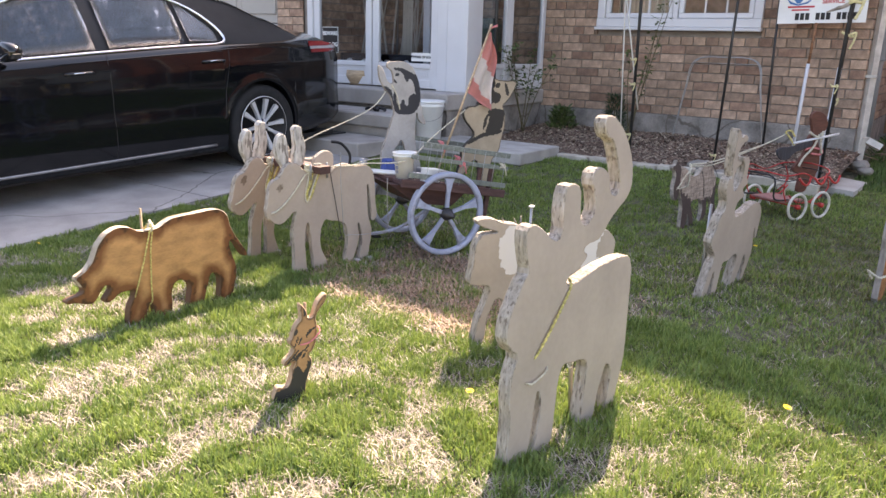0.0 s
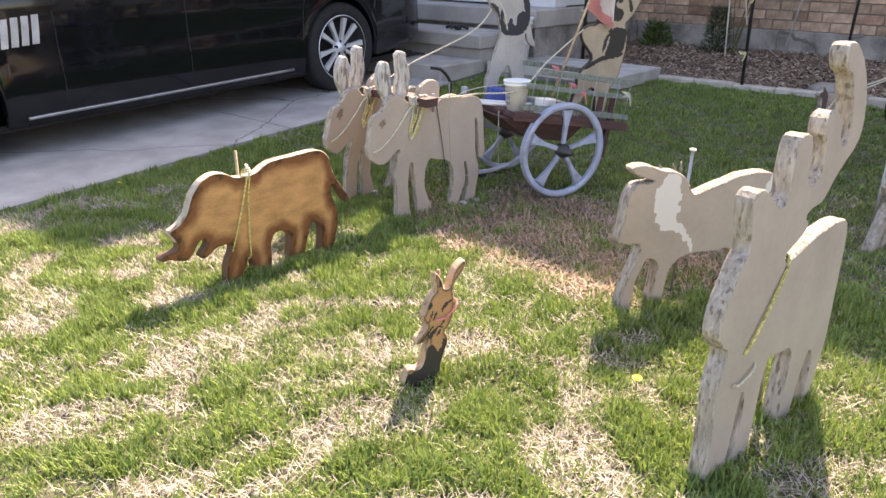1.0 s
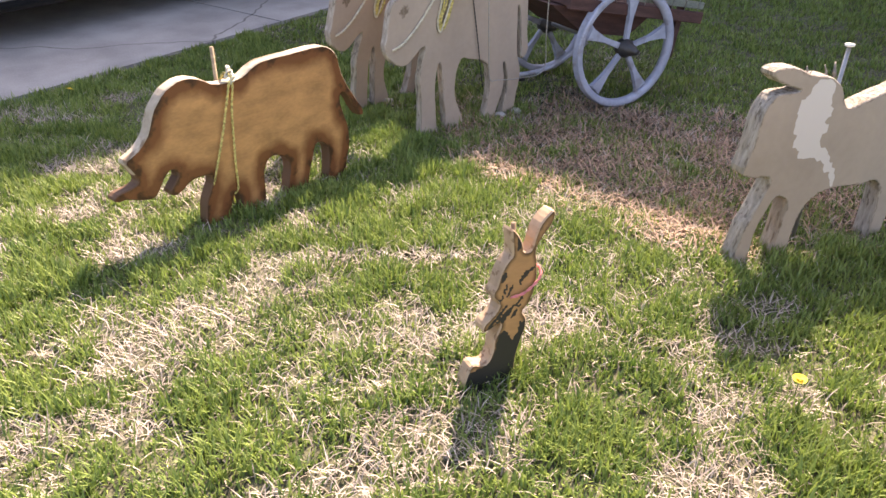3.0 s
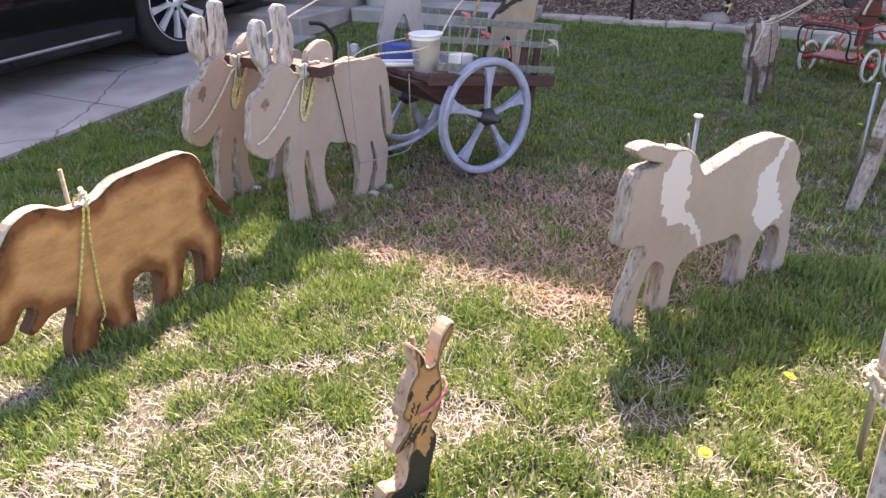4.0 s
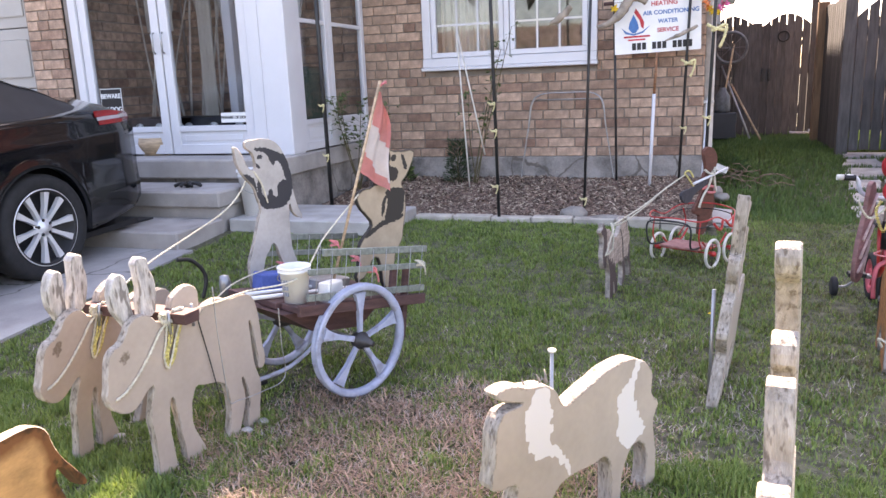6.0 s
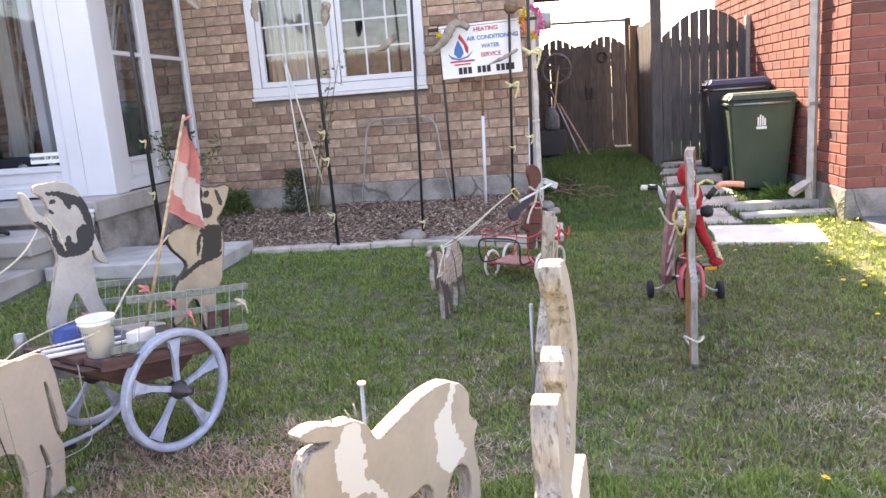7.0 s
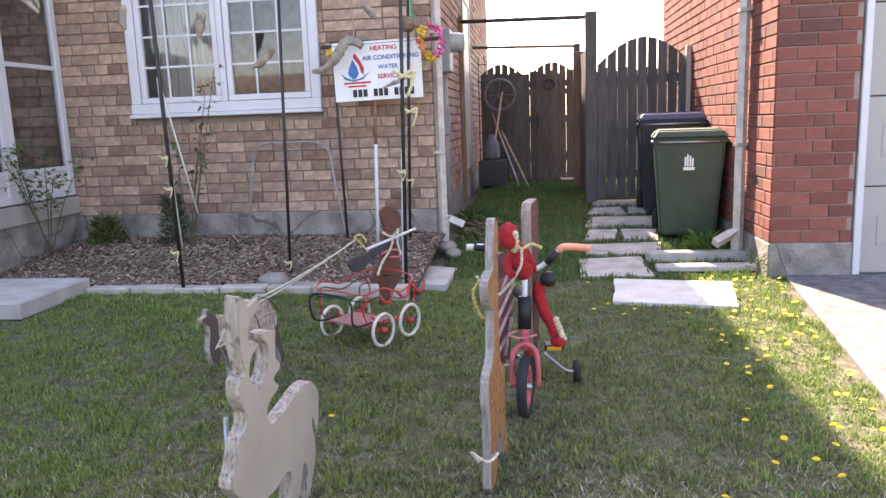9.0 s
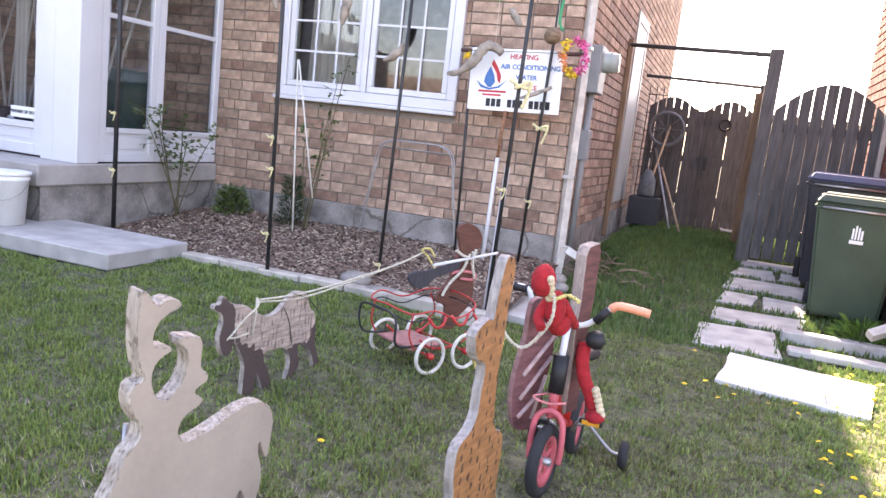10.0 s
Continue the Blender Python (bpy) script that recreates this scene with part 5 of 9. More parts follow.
for y, l, x in ((-0.30, 0.34, -0.30), (-0.34, 0.5, -0.22)):
    bm = tubed([(0, 0, 0), (0, l, 0.01)], 0.008, 8)
    ob = solo("pole", bm, WHITE_PLASTIC, "loose white tube lying along the cart bed", "pole", bed_spot(x, y, 0.009), CART_TURN)
    ob.rotation_euler[0] = radians(-9)

FIGURE = [(-17.3, 95.3), (-15.9, 96.3), (-13.7, 92.8), (-12.4, 89.2), (-11, 86.8), (-9, 85.8), (-7.6, 87.2), (-8.1, 90.2), (-9, 93.2), (-12.3, 95.2), (-11.4, 97.8), (-4.5, 98.2), (0.8, 97.4), (4.3, 95), (6.4, 91), (8.4, 86.6), (9.4, 81.8), (9.3, 76.3), (10.3, 70.7), (13.6, 62.8), (10, 64), (7.6, 67.1), (6.9, 71), (6.5, 66), (6.4, 57.4), (6.7, 50), (9.4, 43.8), (11, 34), (3, 34), (2, 43.3), (-0.2, 49.3), (-1.3, 53.7), (-2.9, 55.1), (-4.4, 52.4), (-6.7, 49.7), (-8.3, 44), (-9, 34), (-14.5, 34), (-15, 42.8), (-15.2, 48.1), (-13, 53.6), (-11, 58.7), (-8.4, 66.6), (-6.9, 70.8), (-8.6, 74.7), (-9.3, 78.7), (-11.7, 81.7), (-14.6, 84.9), (-16.5, 89.1)]
FIGURE_HAIR = [(-8.8, 94.7), (-3.4, 94.8), (1.8, 92.6), (5.9, 91), (8, 88), (8.6, 83.5), (10.6, 77.6), (7, 77.8), (5.8, 81.5), (4.6, 85.5), (3.6, 88.3), (1.8, 88.6), (0.8, 86.3), (-0.8, 88.6), (-2.2, 91.4), (-4, 93), (-6.9, 93.2)]
FIGURE_VEST = [(-8, 82.5), (-5.8, 80), (-6.2, 76.6), (-5.2, 74.6), (-3.2, 75), (-2.7, 77.2), (-1.6, 77.5), (-0.7, 76.4), (-0.5, 74), (1.1, 73.8), (1.7, 75.5), (1.4, 77.6), (2.2, 79.4), (5.1, 80.8), (9.3, 78.7), (8.3, 72.8), (4.2, 69), (-2.9, 68.9), (-6.9, 70.4), (-7.9, 74.7)]
FIGURE_ARM = [(-15.7, 84.1), (-12.8, 85.2), (-8.3, 82.1), (-8, 73.5), (-8.7, 71.1), (-9.3, 77.1), (-11.1, 80.5)]
FIGURE_DARK = (FIGURE_HAIR, FIGURE_VEST, FIGURE_ARM, [(-6.8, 91.6), (-4, 91.8), (-4.4, 90.2), (-6.4, 90)], [(-9, 88.6), (-7.4, 88.8), (-5.5, 87), (-6, 86.2), (-8, 87.2)])
FIGURE_2 = [(41.2, 91.2), (46.8, 89.2), (57.6, 89.4), (56.8, 84.9), (53.9, 80.7), (51.7, 77.5), (48.4, 75.1), (50.6, 72.2), (51, 65.1), (49.6, 59), (48.4, 54.8), (48, 50.8), (45.4, 47.5), (42.7, 44), (40.4, 30), (34.4, 30), (33.6, 44), (30, 45.6), (26, 38), (19, 36), (22.6, 47), (22.1, 50.7), (25.1, 55), (29, 57.7), (30.7, 60.3), (27.7, 63.9), (24.3, 67.4), (22.6, 70.9), (23.3, 73.6), (27.1, 75.6), (31.5, 75.4), (32.4, 78.4), (35.4, 81.1), (38.7, 82.3), (41.4, 85), (43.2, 87)]
FIGURE_2_DARK = ([(30.5, 75.6), (31.7, 79.9), (35.6, 81.4), (37.7, 84.8), (41.7, 85.7), (42.5, 83.2), (46.5, 82.4), (47.1, 79.1), (44.6, 76.2), (42, 77.2), (40.2, 75.4), (36.2, 76)],
                 [(38.5, 73.6), (45.2, 74.2), (50.6, 72.6), (49.8, 67.7), (48.8, 61.6), (42.3, 60), (37, 60.6), (38.8, 64), (40, 68)],
                 [(26.1, 56.4), (30.6, 58.1), (36, 60.6), (42.3, 61), (48.8, 62.4), (48.8, 60), (42, 58.8), (36, 58.3), (31, 55.9), (26.4, 54.1)],
                 [(35.8, 64.5), (36.9, 69), (40, 72.4), (38.6, 68), (38, 64.6), (36, 61.5)], [(43.4, 87.9), (46.7, 88.1), (45.6, 85.3), (43.3, 85.1)], [(49.1, 88.7), (50.6, 87.4), (52.4, 83), (52.2, 80.4), (50.6, 81.2), (49.6, 84.6)])
d = Vector((0.42, 0.906)).normalized()
side = Vector((-0.906, 0.42)).normalized()
for name, label, o, x, mat, dark, edge in (("painted_board_figure", "grey painted plywood silhouette standing on the cart", FIGURE, 0.50, FIG_FACE, FIGURE_DARK, GREY_EDGE), ("painted_board_figure", "tan painted plywood silhouette with a dark outline on the cart", FIGURE_2, 0.25, TAN_FACE, FIGURE_2_DARK, BLACK_CUT)):
    cutout(name, label, "yard statue", (CART_AT[0] + side.x * x, CART_AT[1] + side.y * x), (0.42, 0.906), o, 0.02, (mat, edge), group="plywood cart riders", rim=0.012, cell=0.0055, patches=dark)

# the flag on its stick
FLAG_RED = material("faded_red_nylon", (0.62, 0.27, 0.24), rough=0.8, dark=0.85, light=1.1, scale=10, bump=0.1)
FLAG_WHITE = material("faded_white_nylon", (0.66, 0.60, 0.56), rough=0.8, dark=0.85, light=1.05, scale=10, bump=0.1)
TWIG_BROWN = wooden("brown_twig_stake", (0.20, 0.13, 0.085), along=(1, 1, 6))
STICK = wooden("pale_stick", (0.42, 0.30, 0.19), along=(1, 1, 6))


def cart_spot(u, z, x):
    """A place in the cart's own plan: along, up and inward from the near wheel."""
    return Vector((CART_AT[0] + d.x * u + side.x * x, CART_AT[1] + d.y * u + side.y * x, z))


flag = thing("flag", "small faded red and white flag hanging on a thin stick", "flag")
part("stick", tubed([cart_spot(0.06, 0.40, 0.22), cart_spot(0.375, 1.19, 0.22)], 0.006, 8), STICK, flag)
part("cord", rope([cart_spot(0.375, 1.17, 0.23), cart_spot(0.42, 1.185, 0.23)], 0.006), PINK_CORD, flag)
bm = bmesh.new()
n, m2 = 24, 10
grid = []
for i in range(n + 1):
    t = i / n
    a, b2 = cart_spot(0.365 - 0.13 * t, 1.16 - 0.33 * t, 0.22), cart_spot(0.372 + 0.03 * math.sin(3 * t), 1.13 - 0.33 * t, 0.22)
    row = []
    for j in range(m2 + 1):
        s = j / m2
        p = a.lerp(b2, s) + d.to_3d() * (0.02 * s * math.sin(7 * t)) + side.to_3d() * (0.022 * math.sin(9 * s + 3 * t) * s) - Vector((0, 0, 0.07 * s * t))
        row.append(bm.verts.new(p))
    grid.append(row)
for i in range(n):
    for j in range(m2):
        f = bm.faces.new((grid[i][j], grid[i][j + 1], grid[i + 1][j + 1], grid[i + 1][j]))
        f.smooth = True
        f.material_index = 1 if 0.36 < i / n - 0.16 * j / m2 < 0.74 else 0
bmesh.ops.solidify(bm, geom=bm.faces[:], thickness=0.0015)
part("cloth", bm, (FLAG_RED, FLAG_WHITE), flag, "limp red and white cloth")


# ---- ropes on the animals ----
def spot(base, along, u, v, off=0.0):
    a = Vector(along).normalized()
    return Vector((base[0] + a.x * u / 100 + a.y * off, base[1] + a.y * u / 100 - a.x * off, ground_at(*base) + v / 100))


def tie(points, mat, label, r=0.0045, group="rope ties", close=False):
    return solo("rope", rope(points, r, close=close), mat, label, "rope", group=group)


B1, A1, B2, A2 = (-2.168, 2.95), (0.085, 0.38), (-2.523, 2.968), (0.0, 0.38)
TIP = math.tan(radians(8.0))                           # the far ox leans over


def far_ox(u, v, off=0.0):
    return spot(B2, A2, u, v, off + TIP * v / 100)


def near_ox(u, v, off=0.0):
    return spot(B1, A1, u, v, off)


for at in (near_ox, far_ox):
    f = 0.021
    tie([at(-17, 30, f), at(-13, 31.5, f), at(-8, 35.5, f), at(-3, 41, f), at(1, 46, f), at(5, 48.5, f), at(6, 50, 0)], WHITE_ROPE, "cream twisted rope halter round the ox's head")
    for k in range(3):
        tie([at(3.5 + k, 47, f), at(2.4 + 0.8 * k, 42, f + 0.004 * k), at(1.2 + 0.4 * k, 37 + 0.6 * k, f + 0.004 * k), at(1.8 + 0.5 * k, 33.4 + 0.5 * k, f + 0.004), at(3.4 + 0.6 * k, 37, f + 0.008), at(6.2 + 0.5 * k, 43, f + 0.003), at(9 + 0.4 * k, 48.5, f + 0.002), at(10, 50.5, 0)], YELLOW_ROPE if k else WHITE_ROPE, "yellow twisted rope looped at the ox's shoulder", 0.0036)
    for k in range(2):
        tie([at(3 + 5.5 * k + 2.2 * math.cos(2.1 * j + k), 49.5 + 1.8 * math.sin(1.7 * j), f + 0.006 * math.sin(2.9 * j)) for j in range(9)], WHITE_ROPE, "lumpy knot of white rope on the yoke", 0.0055)
yoke = thing("yoke", "dark red-brown wooden yoke across the two oxen", "yoke")
p, q = near_ox(9, 47.5, 0.075), far_ox(9, 47.5, -0.05)
bm = bmesh.new()
for s, e in ((p, q),):
    ax = (e - s).normalized()
    up = Vector((0, 0, 1))
    across = ax.cross(up)
    prof = [(-0.03, -0.005), (0.03, -0.005), (0.035, 0.03), (-0.035, 0.03)]
    ra = [bm.verts.new(s + across * u + up * w) for u, w in prof]
    rb = [bm.verts.new(e + across * u + up * w) for u, w in prof]
    bm.faces.new(ra[::-1])
    bm.faces.new(rb)
    for i in range(4):
        bm.faces.new((ra[i], ra[(i + 1) % 4], rb[(i + 1) % 4], rb[i]))
bmesh.ops.recalc_face_normals(bm, faces=bm.faces[:])
part("beam", bm, DECK_WOOD, yoke)
for at in (near_ox, far_ox):
    for u in (4, 13):
        part("bow_pin", tubed([at(u, 44, 0.028), at(u, 51.5, 0.028)], 0.005, 6), GREY_METAL, yoke)
# driving lines from the oxen to the riders
tie([spot(B1, A1, 8, 49.5, 0.02), spot(B1, A1, 25, 48.8, 0.022), spot(B1, A1, 38, 49, 0.022), cart_spot(-0.2, 0.50, 0.08), cart_spot(0.02, 0.60, 0.2), cart_spot(0.24, 0.735, 0.24)], WHITE_ROPE, "white rope from the yoke to the rider on the cart", 0.0036)
tie([far_ox(8, 49.5, 0.02), far_ox(30, 58, 0.0), cart_spot(-0.22, 0.72, 0.5), cart_spot(-0.09, 0.855, 0.515)], WHITE_ROPE, "white rope from the far ox to the rider on the cart", 0.0036)
tie([cart_spot(-0.09, 0.855, 0.49), cart_spot(-0.06, 0.80, 0.485), cart_spot(-0.04, 0.72, 0.485)], WHITE_ROPE, "loose end of white rope at the rider's arm", 0.004)
tie([cart_spot(-0.62, 0.42, 0.1), cart_spot(-0.35, 0.47, 0.3), cart_spot(-0.05, 0.46, 0.45)], WHITE_ROPE, "thin pale cord strung to the cart", 0.003)
tie([spot(B1, A1, 15, 48, 0.02), spot(B1, A1, 18, 32, 0.022), spot(B1, A1, 20, 20, 0.024), spot(B1, A1, 21, 12, 0.03)], BLACK_METAL, "dark thin cord hanging down the ox's flank", 0.0022)
for u, z, x, mat in ((0.10, 0.475, 0.02, PINK_CORD), (0.20, 0.47, 0.24, PINK_CORD), (0.0, 0.45, 0.49, PINK_CORD), (0.34, 0.455, 0.0, WHITE_ROPE), (0.08, 0.56, 0.22, PINK_CORD)):
    c = cart_spot(u, z, x)
    tie([c + Vector((0.02 * math.cos(3.1 * k), 0.02 * math.sin(3.1 * k), 0.012 * math.sin(1.7 * k))) for k in range(7)] + [c + Vector((0.02, 0.01, -0.05))], mat, "knotted cord tying a board to the cart", 0.0035)
# boar, rabbit, elk, deer
b, a, f = (-2.165, 2.02), (0.03, 1), 0.026
tie([spot(b, a, 10.6, 35.4, f), spot(b, a, 6.6, 22, f), spot(b, a, 2.8, 11.4, f), spot(b, a, 4, 8, 0), spot(b, a, 9, 5.6, f - 0.004), spot(b, a, 9.4, 14, f + 0.001), spot(b, a, 10.2, 27, f), spot(b, a, 11.4, 35.4, f), spot(b, a, 11.2, 37, 0), spot(b, a, 11, 34, -f)], YELLOW_ROPE, "yellow rope tied round the boar's middle", 0.0034)
tie([spot(b, a, 10.4, 35.8, 0.012), spot(b, a, 11.6, 37.6, 0.01), spot(b, a, 12.6, 38, -0.005), spot(b, a, 12.4, 36, 0.02), spot(b, a, 11, 34.8, f), spot(b, a, 12, 36.8, 0.02)], WHITE_ROPE, "pale rope knot on the boar's back", 0.0046)
solo("stake", tubed([spot(b, a, 11, -1, -0.03), spot(b, a, 10.4, 43, -0.03)], 0.005, 8), STICK, "thin wooden stake behind the boar", "stake")
b, a, f = (-1.22, 1.93), (0.48, 0.88), 0.023
tie([spot(b, a, 8, 16.5, -0.014), spot(b, a, 11, 17, -0.014), spot(b, a, 14.2, 19.5, -0.02), spot(b, a, 14.4, 20.5, -0.05), spot(b, a, 11, 18, -0.072)], PINK_CORD, "faded pink cord round the rabbit's neck", 0.0028)
b, a, f = (-0.492, 2.055), (0.064, 0.46), 0.028
tie([spot(b, a, 10.2, 27, 0.01), spot(b, a, 11, 29, f - 0.004), spot(b, a, 18.5, 37, f - 0.004), spot(b, a, 25, 44, f - 0.010), spot(b, a, 26.6, 46, 0)], YELLOW_ROPE, "yellow and black rope across the elk's neck", 0.004)
tie([spot(b, a, 6, 22, f), spot(b, a, 9, 21, f), spot(b, a, 15, 23, f), spot(b, a, 17, 24, 0)], WHITE_ROPE, "white cord at the elk's foreleg", 0.003)
foot, top = spot((-1.006, 2.780), (0.31, 0.49), 18, -1, -0.034), spot((-1.006, 2.780), (0.31, 0.49), 19.2, 49, -0.034)
stake = thing("stake", "grey metal stake with a flat pale cap behind the cow", "stake", foot)
part("rod", tubed([Vector((0, 0, 0)), top - foot], 0.005, 10), GREY_METAL, stake)
part("cap", lathe(bmesh.new(), [(0, 0), (0.011, 0), (0.011, 0.005), (0, 0.006)], 14), WHITE_PLASTIC, stake).location = top - foot
rc = random.Random(21)
for k in range(9):
    u = 3.5 + 1.15 * k
    p0 = spot((-1.006, 2.780), (0.31, 0.49), u, 42.6 + 0.8 * math.sin(k), rc.uniform(-0.012, 0.012))
    solo("wood_splinter", tubed([p0, p0 + Vector((rc.uniform(-0.014, 0.014), rc.uniform(-0.014, 0.014), rc.uniform(0.012, 0.034)))], rc.uniform(0.003, 0.006), 5, taper=0.3), GREY_EDGE, "ragged grey splinter standing up on the cow's head", "splinter", group="splinters on the cow")
solo("stake", tubed([spot((-0.491, 3.812), (0.045, 0.32), 4, -1, -0.036), spot((-0.491, 3.812), (0.045, 0.32), 6, 42, -0.036)], 0.007, 10), GREY_METAL, "thin grey metal stake behind the deer", "stake")

wire = [(16, 60), (16, 46), (17, 29), (18, 20), (22, 19), (32, 18), (44, 19), (44, 32), (44, 45)]
tie([spot(B1, A1, u, v - 3, 0.10) for u, v in wire], GREY_METAL, "thin grey wire hoop pushed into the lawn beside the ox", 0.0022)
for bx, ax, u in ((B1, A1, 38), (B1, A1, 30), (B2, A2, 37), (B2, A2, 12)):
    c = spot(bx, ax, u, 0, 0.03)
    bm = bmesh.new()
    bmesh.ops.create_icosphere(bm, subdivisions=2, radius=0.018)
    for v in bm.verts:
        v.co = Vector((v.co.x * 1.3, v.co.y, v.co.z * 0.6)) * (1 + 0.35 * noise.noise(v.co * 40 + c))
    solo("plaster_lump", bm, SLAB_STONE, "small white lump of plaster at the ox's foot", "lump", c)
solo("stake", tubed([spot((-1.235, 1.935), (0.48, 0.88), 11, -1, -0.045), spot((-1.235, 1.935), (0.48, 0.88), 12, 27.5, -0.075)], 0.005, 8), TWIG_BROWN, "thin wooden stake behind the rabbit", "stake")
solo("stake", tubed([(-0.478, 2.45, -0.02), (-0.492, 2.43, 0.36)], 0.007, 8), GREY_METAL, "grey metal stake behind the elk's hind leg", "stake")
for k in range(2):
    c = Vector((-0.485, 2.41 + 0.02 * k, 0.205 - 0.03 * k))
    tie([c + Vector((0.02 * math.cos(2.3 * j + k), 0.035 * math.sin(2.3 * j), 0.022 * math.sin(1.9 * j))) for j in range(8)], WHITE_ROPE, "bundle of white cord tied at the elk's stake", 0.005)


# ---- the parked car ----
def lerp_table(table, s):
    if s <= table[0][0]:
        return table[0][1]
    for (a, va), (b, vb) in zip(table, table[1:]):
        if s <= b:
            t = (s - a) / (b - a)
            t = t * t * (3 - 2 * t) * 0.5 + t * 0.5
            return va + (vb - va) * t
    return table[-1][1]


DECK_Z = [(-1.10, 0.84), (-1.04, 1.055), (-0.97, 1.10), (-0.6, 1.105), (0.0, 1.06), (2.0, 1.0), (2.45, 0.985), (3.2, 0.90), (3.6, 0.80), (3.80, 0.62)]
SHOULDER_Z = [(-1.10, 0.82), (-1.0, 0.94), (-0.5, 0.985), (0.3, 0.985), (2.2, 0.915), (3.2, 0.80), (3.8, 0.60)]
HALF_W = [(-1.10, 0.62), (-1.02, 0.78), (-0.8, 0.865), (-0.3, 0.912), (0.6, 0.915), (2.4, 0.912), (3.0, 0.89), (3.5, 0.80), (3.8, 0.55)]
SILL_Z = [(-1.10, 0.42), (-0.95, 0.30), (-0.5, 0.24), (0.5, 0.19), (2.4, 0.19), (3.4, 0.22), (3.8, 0.28)]
AXLES, ARCH = (0.0, 2.825), 0.372
ROOF_Z = [(-0.62, 1.10), (-0.35, 1.20), (0.1, 1.345), (0.45, 1.415), (0.95, 1.445), (1.4, 1.435), (1.75, 1.37), (2.1, 1.20), (2.5, 0.985)]


def car_low(s):
    z = lerp_table(SILL_Z, s)
    for a in AXLES:
        if abs(s - a) < ARCH:
            z = max(z, 0.335 + math.sqrt(ARCH ** 2 - (s - a) ** 2))
    return z


def car_side(s, f):
    """Half width and height of the body's side at a station: f from 0 at the sill to 1 at the belt."""
    lo, hi = car_low(s), lerp_table(SHOULDER_Z, s)
    z = lo + (hi - lo) * f
    w = lerp_table(HALF_W, s)
    rel = (z - 0.2) / 0.8
    tuck = -0.075 * max(0, 0.35 - rel) ** 1.3 * 2.2 - 0.05 * max(0, rel - 0.62) ** 1.5 * 3
    crease = 0.012 * math.exp(-((rel - 0.80) / 0.05) ** 2) - 0.012 * math.exp(-((rel - 0.45) / 0.14) ** 2)
    for a in AXLES:
        if abs(s - a) < ARCH + 0.06:
            crease += 0.012 * max(0, 1 - abs(math.hypot(s - a, z - 0.335) - ARCH) / 0.05)
    return w + tuck + crease, z


def cabin(s, f):
    """A point of the glasshouse's side: f from 0 at the belt to 1 at the roof's edge."""
    z0, z1 = lerp_table(SHOULDER_Z, s) - 0.01, lerp_table(ROOF_Z, s) - 0.035
    w0 = car_side(s, 1.0)[0] - 0.02
    w1 = 0.60 + 0.0 * s
    g = f ** 1.15
    return w0 + (w1 - w0) * g, z0 + max(z1 - z0, 0.001) * f


def sheet(bm, rows, mi=0, flip=False):
    vs = [[bm.verts.new(p) for p in r] for r in rows]
    for a, b in zip(vs, vs[1:]):
        for i in range(len(a) - 1):
            q = (a[i], a[i + 1], b[i + 1], b[i])
            f = bm.faces.new(q[::-1] if flip else q)
            f.material_index, f.smooth = mi, True
    return vs


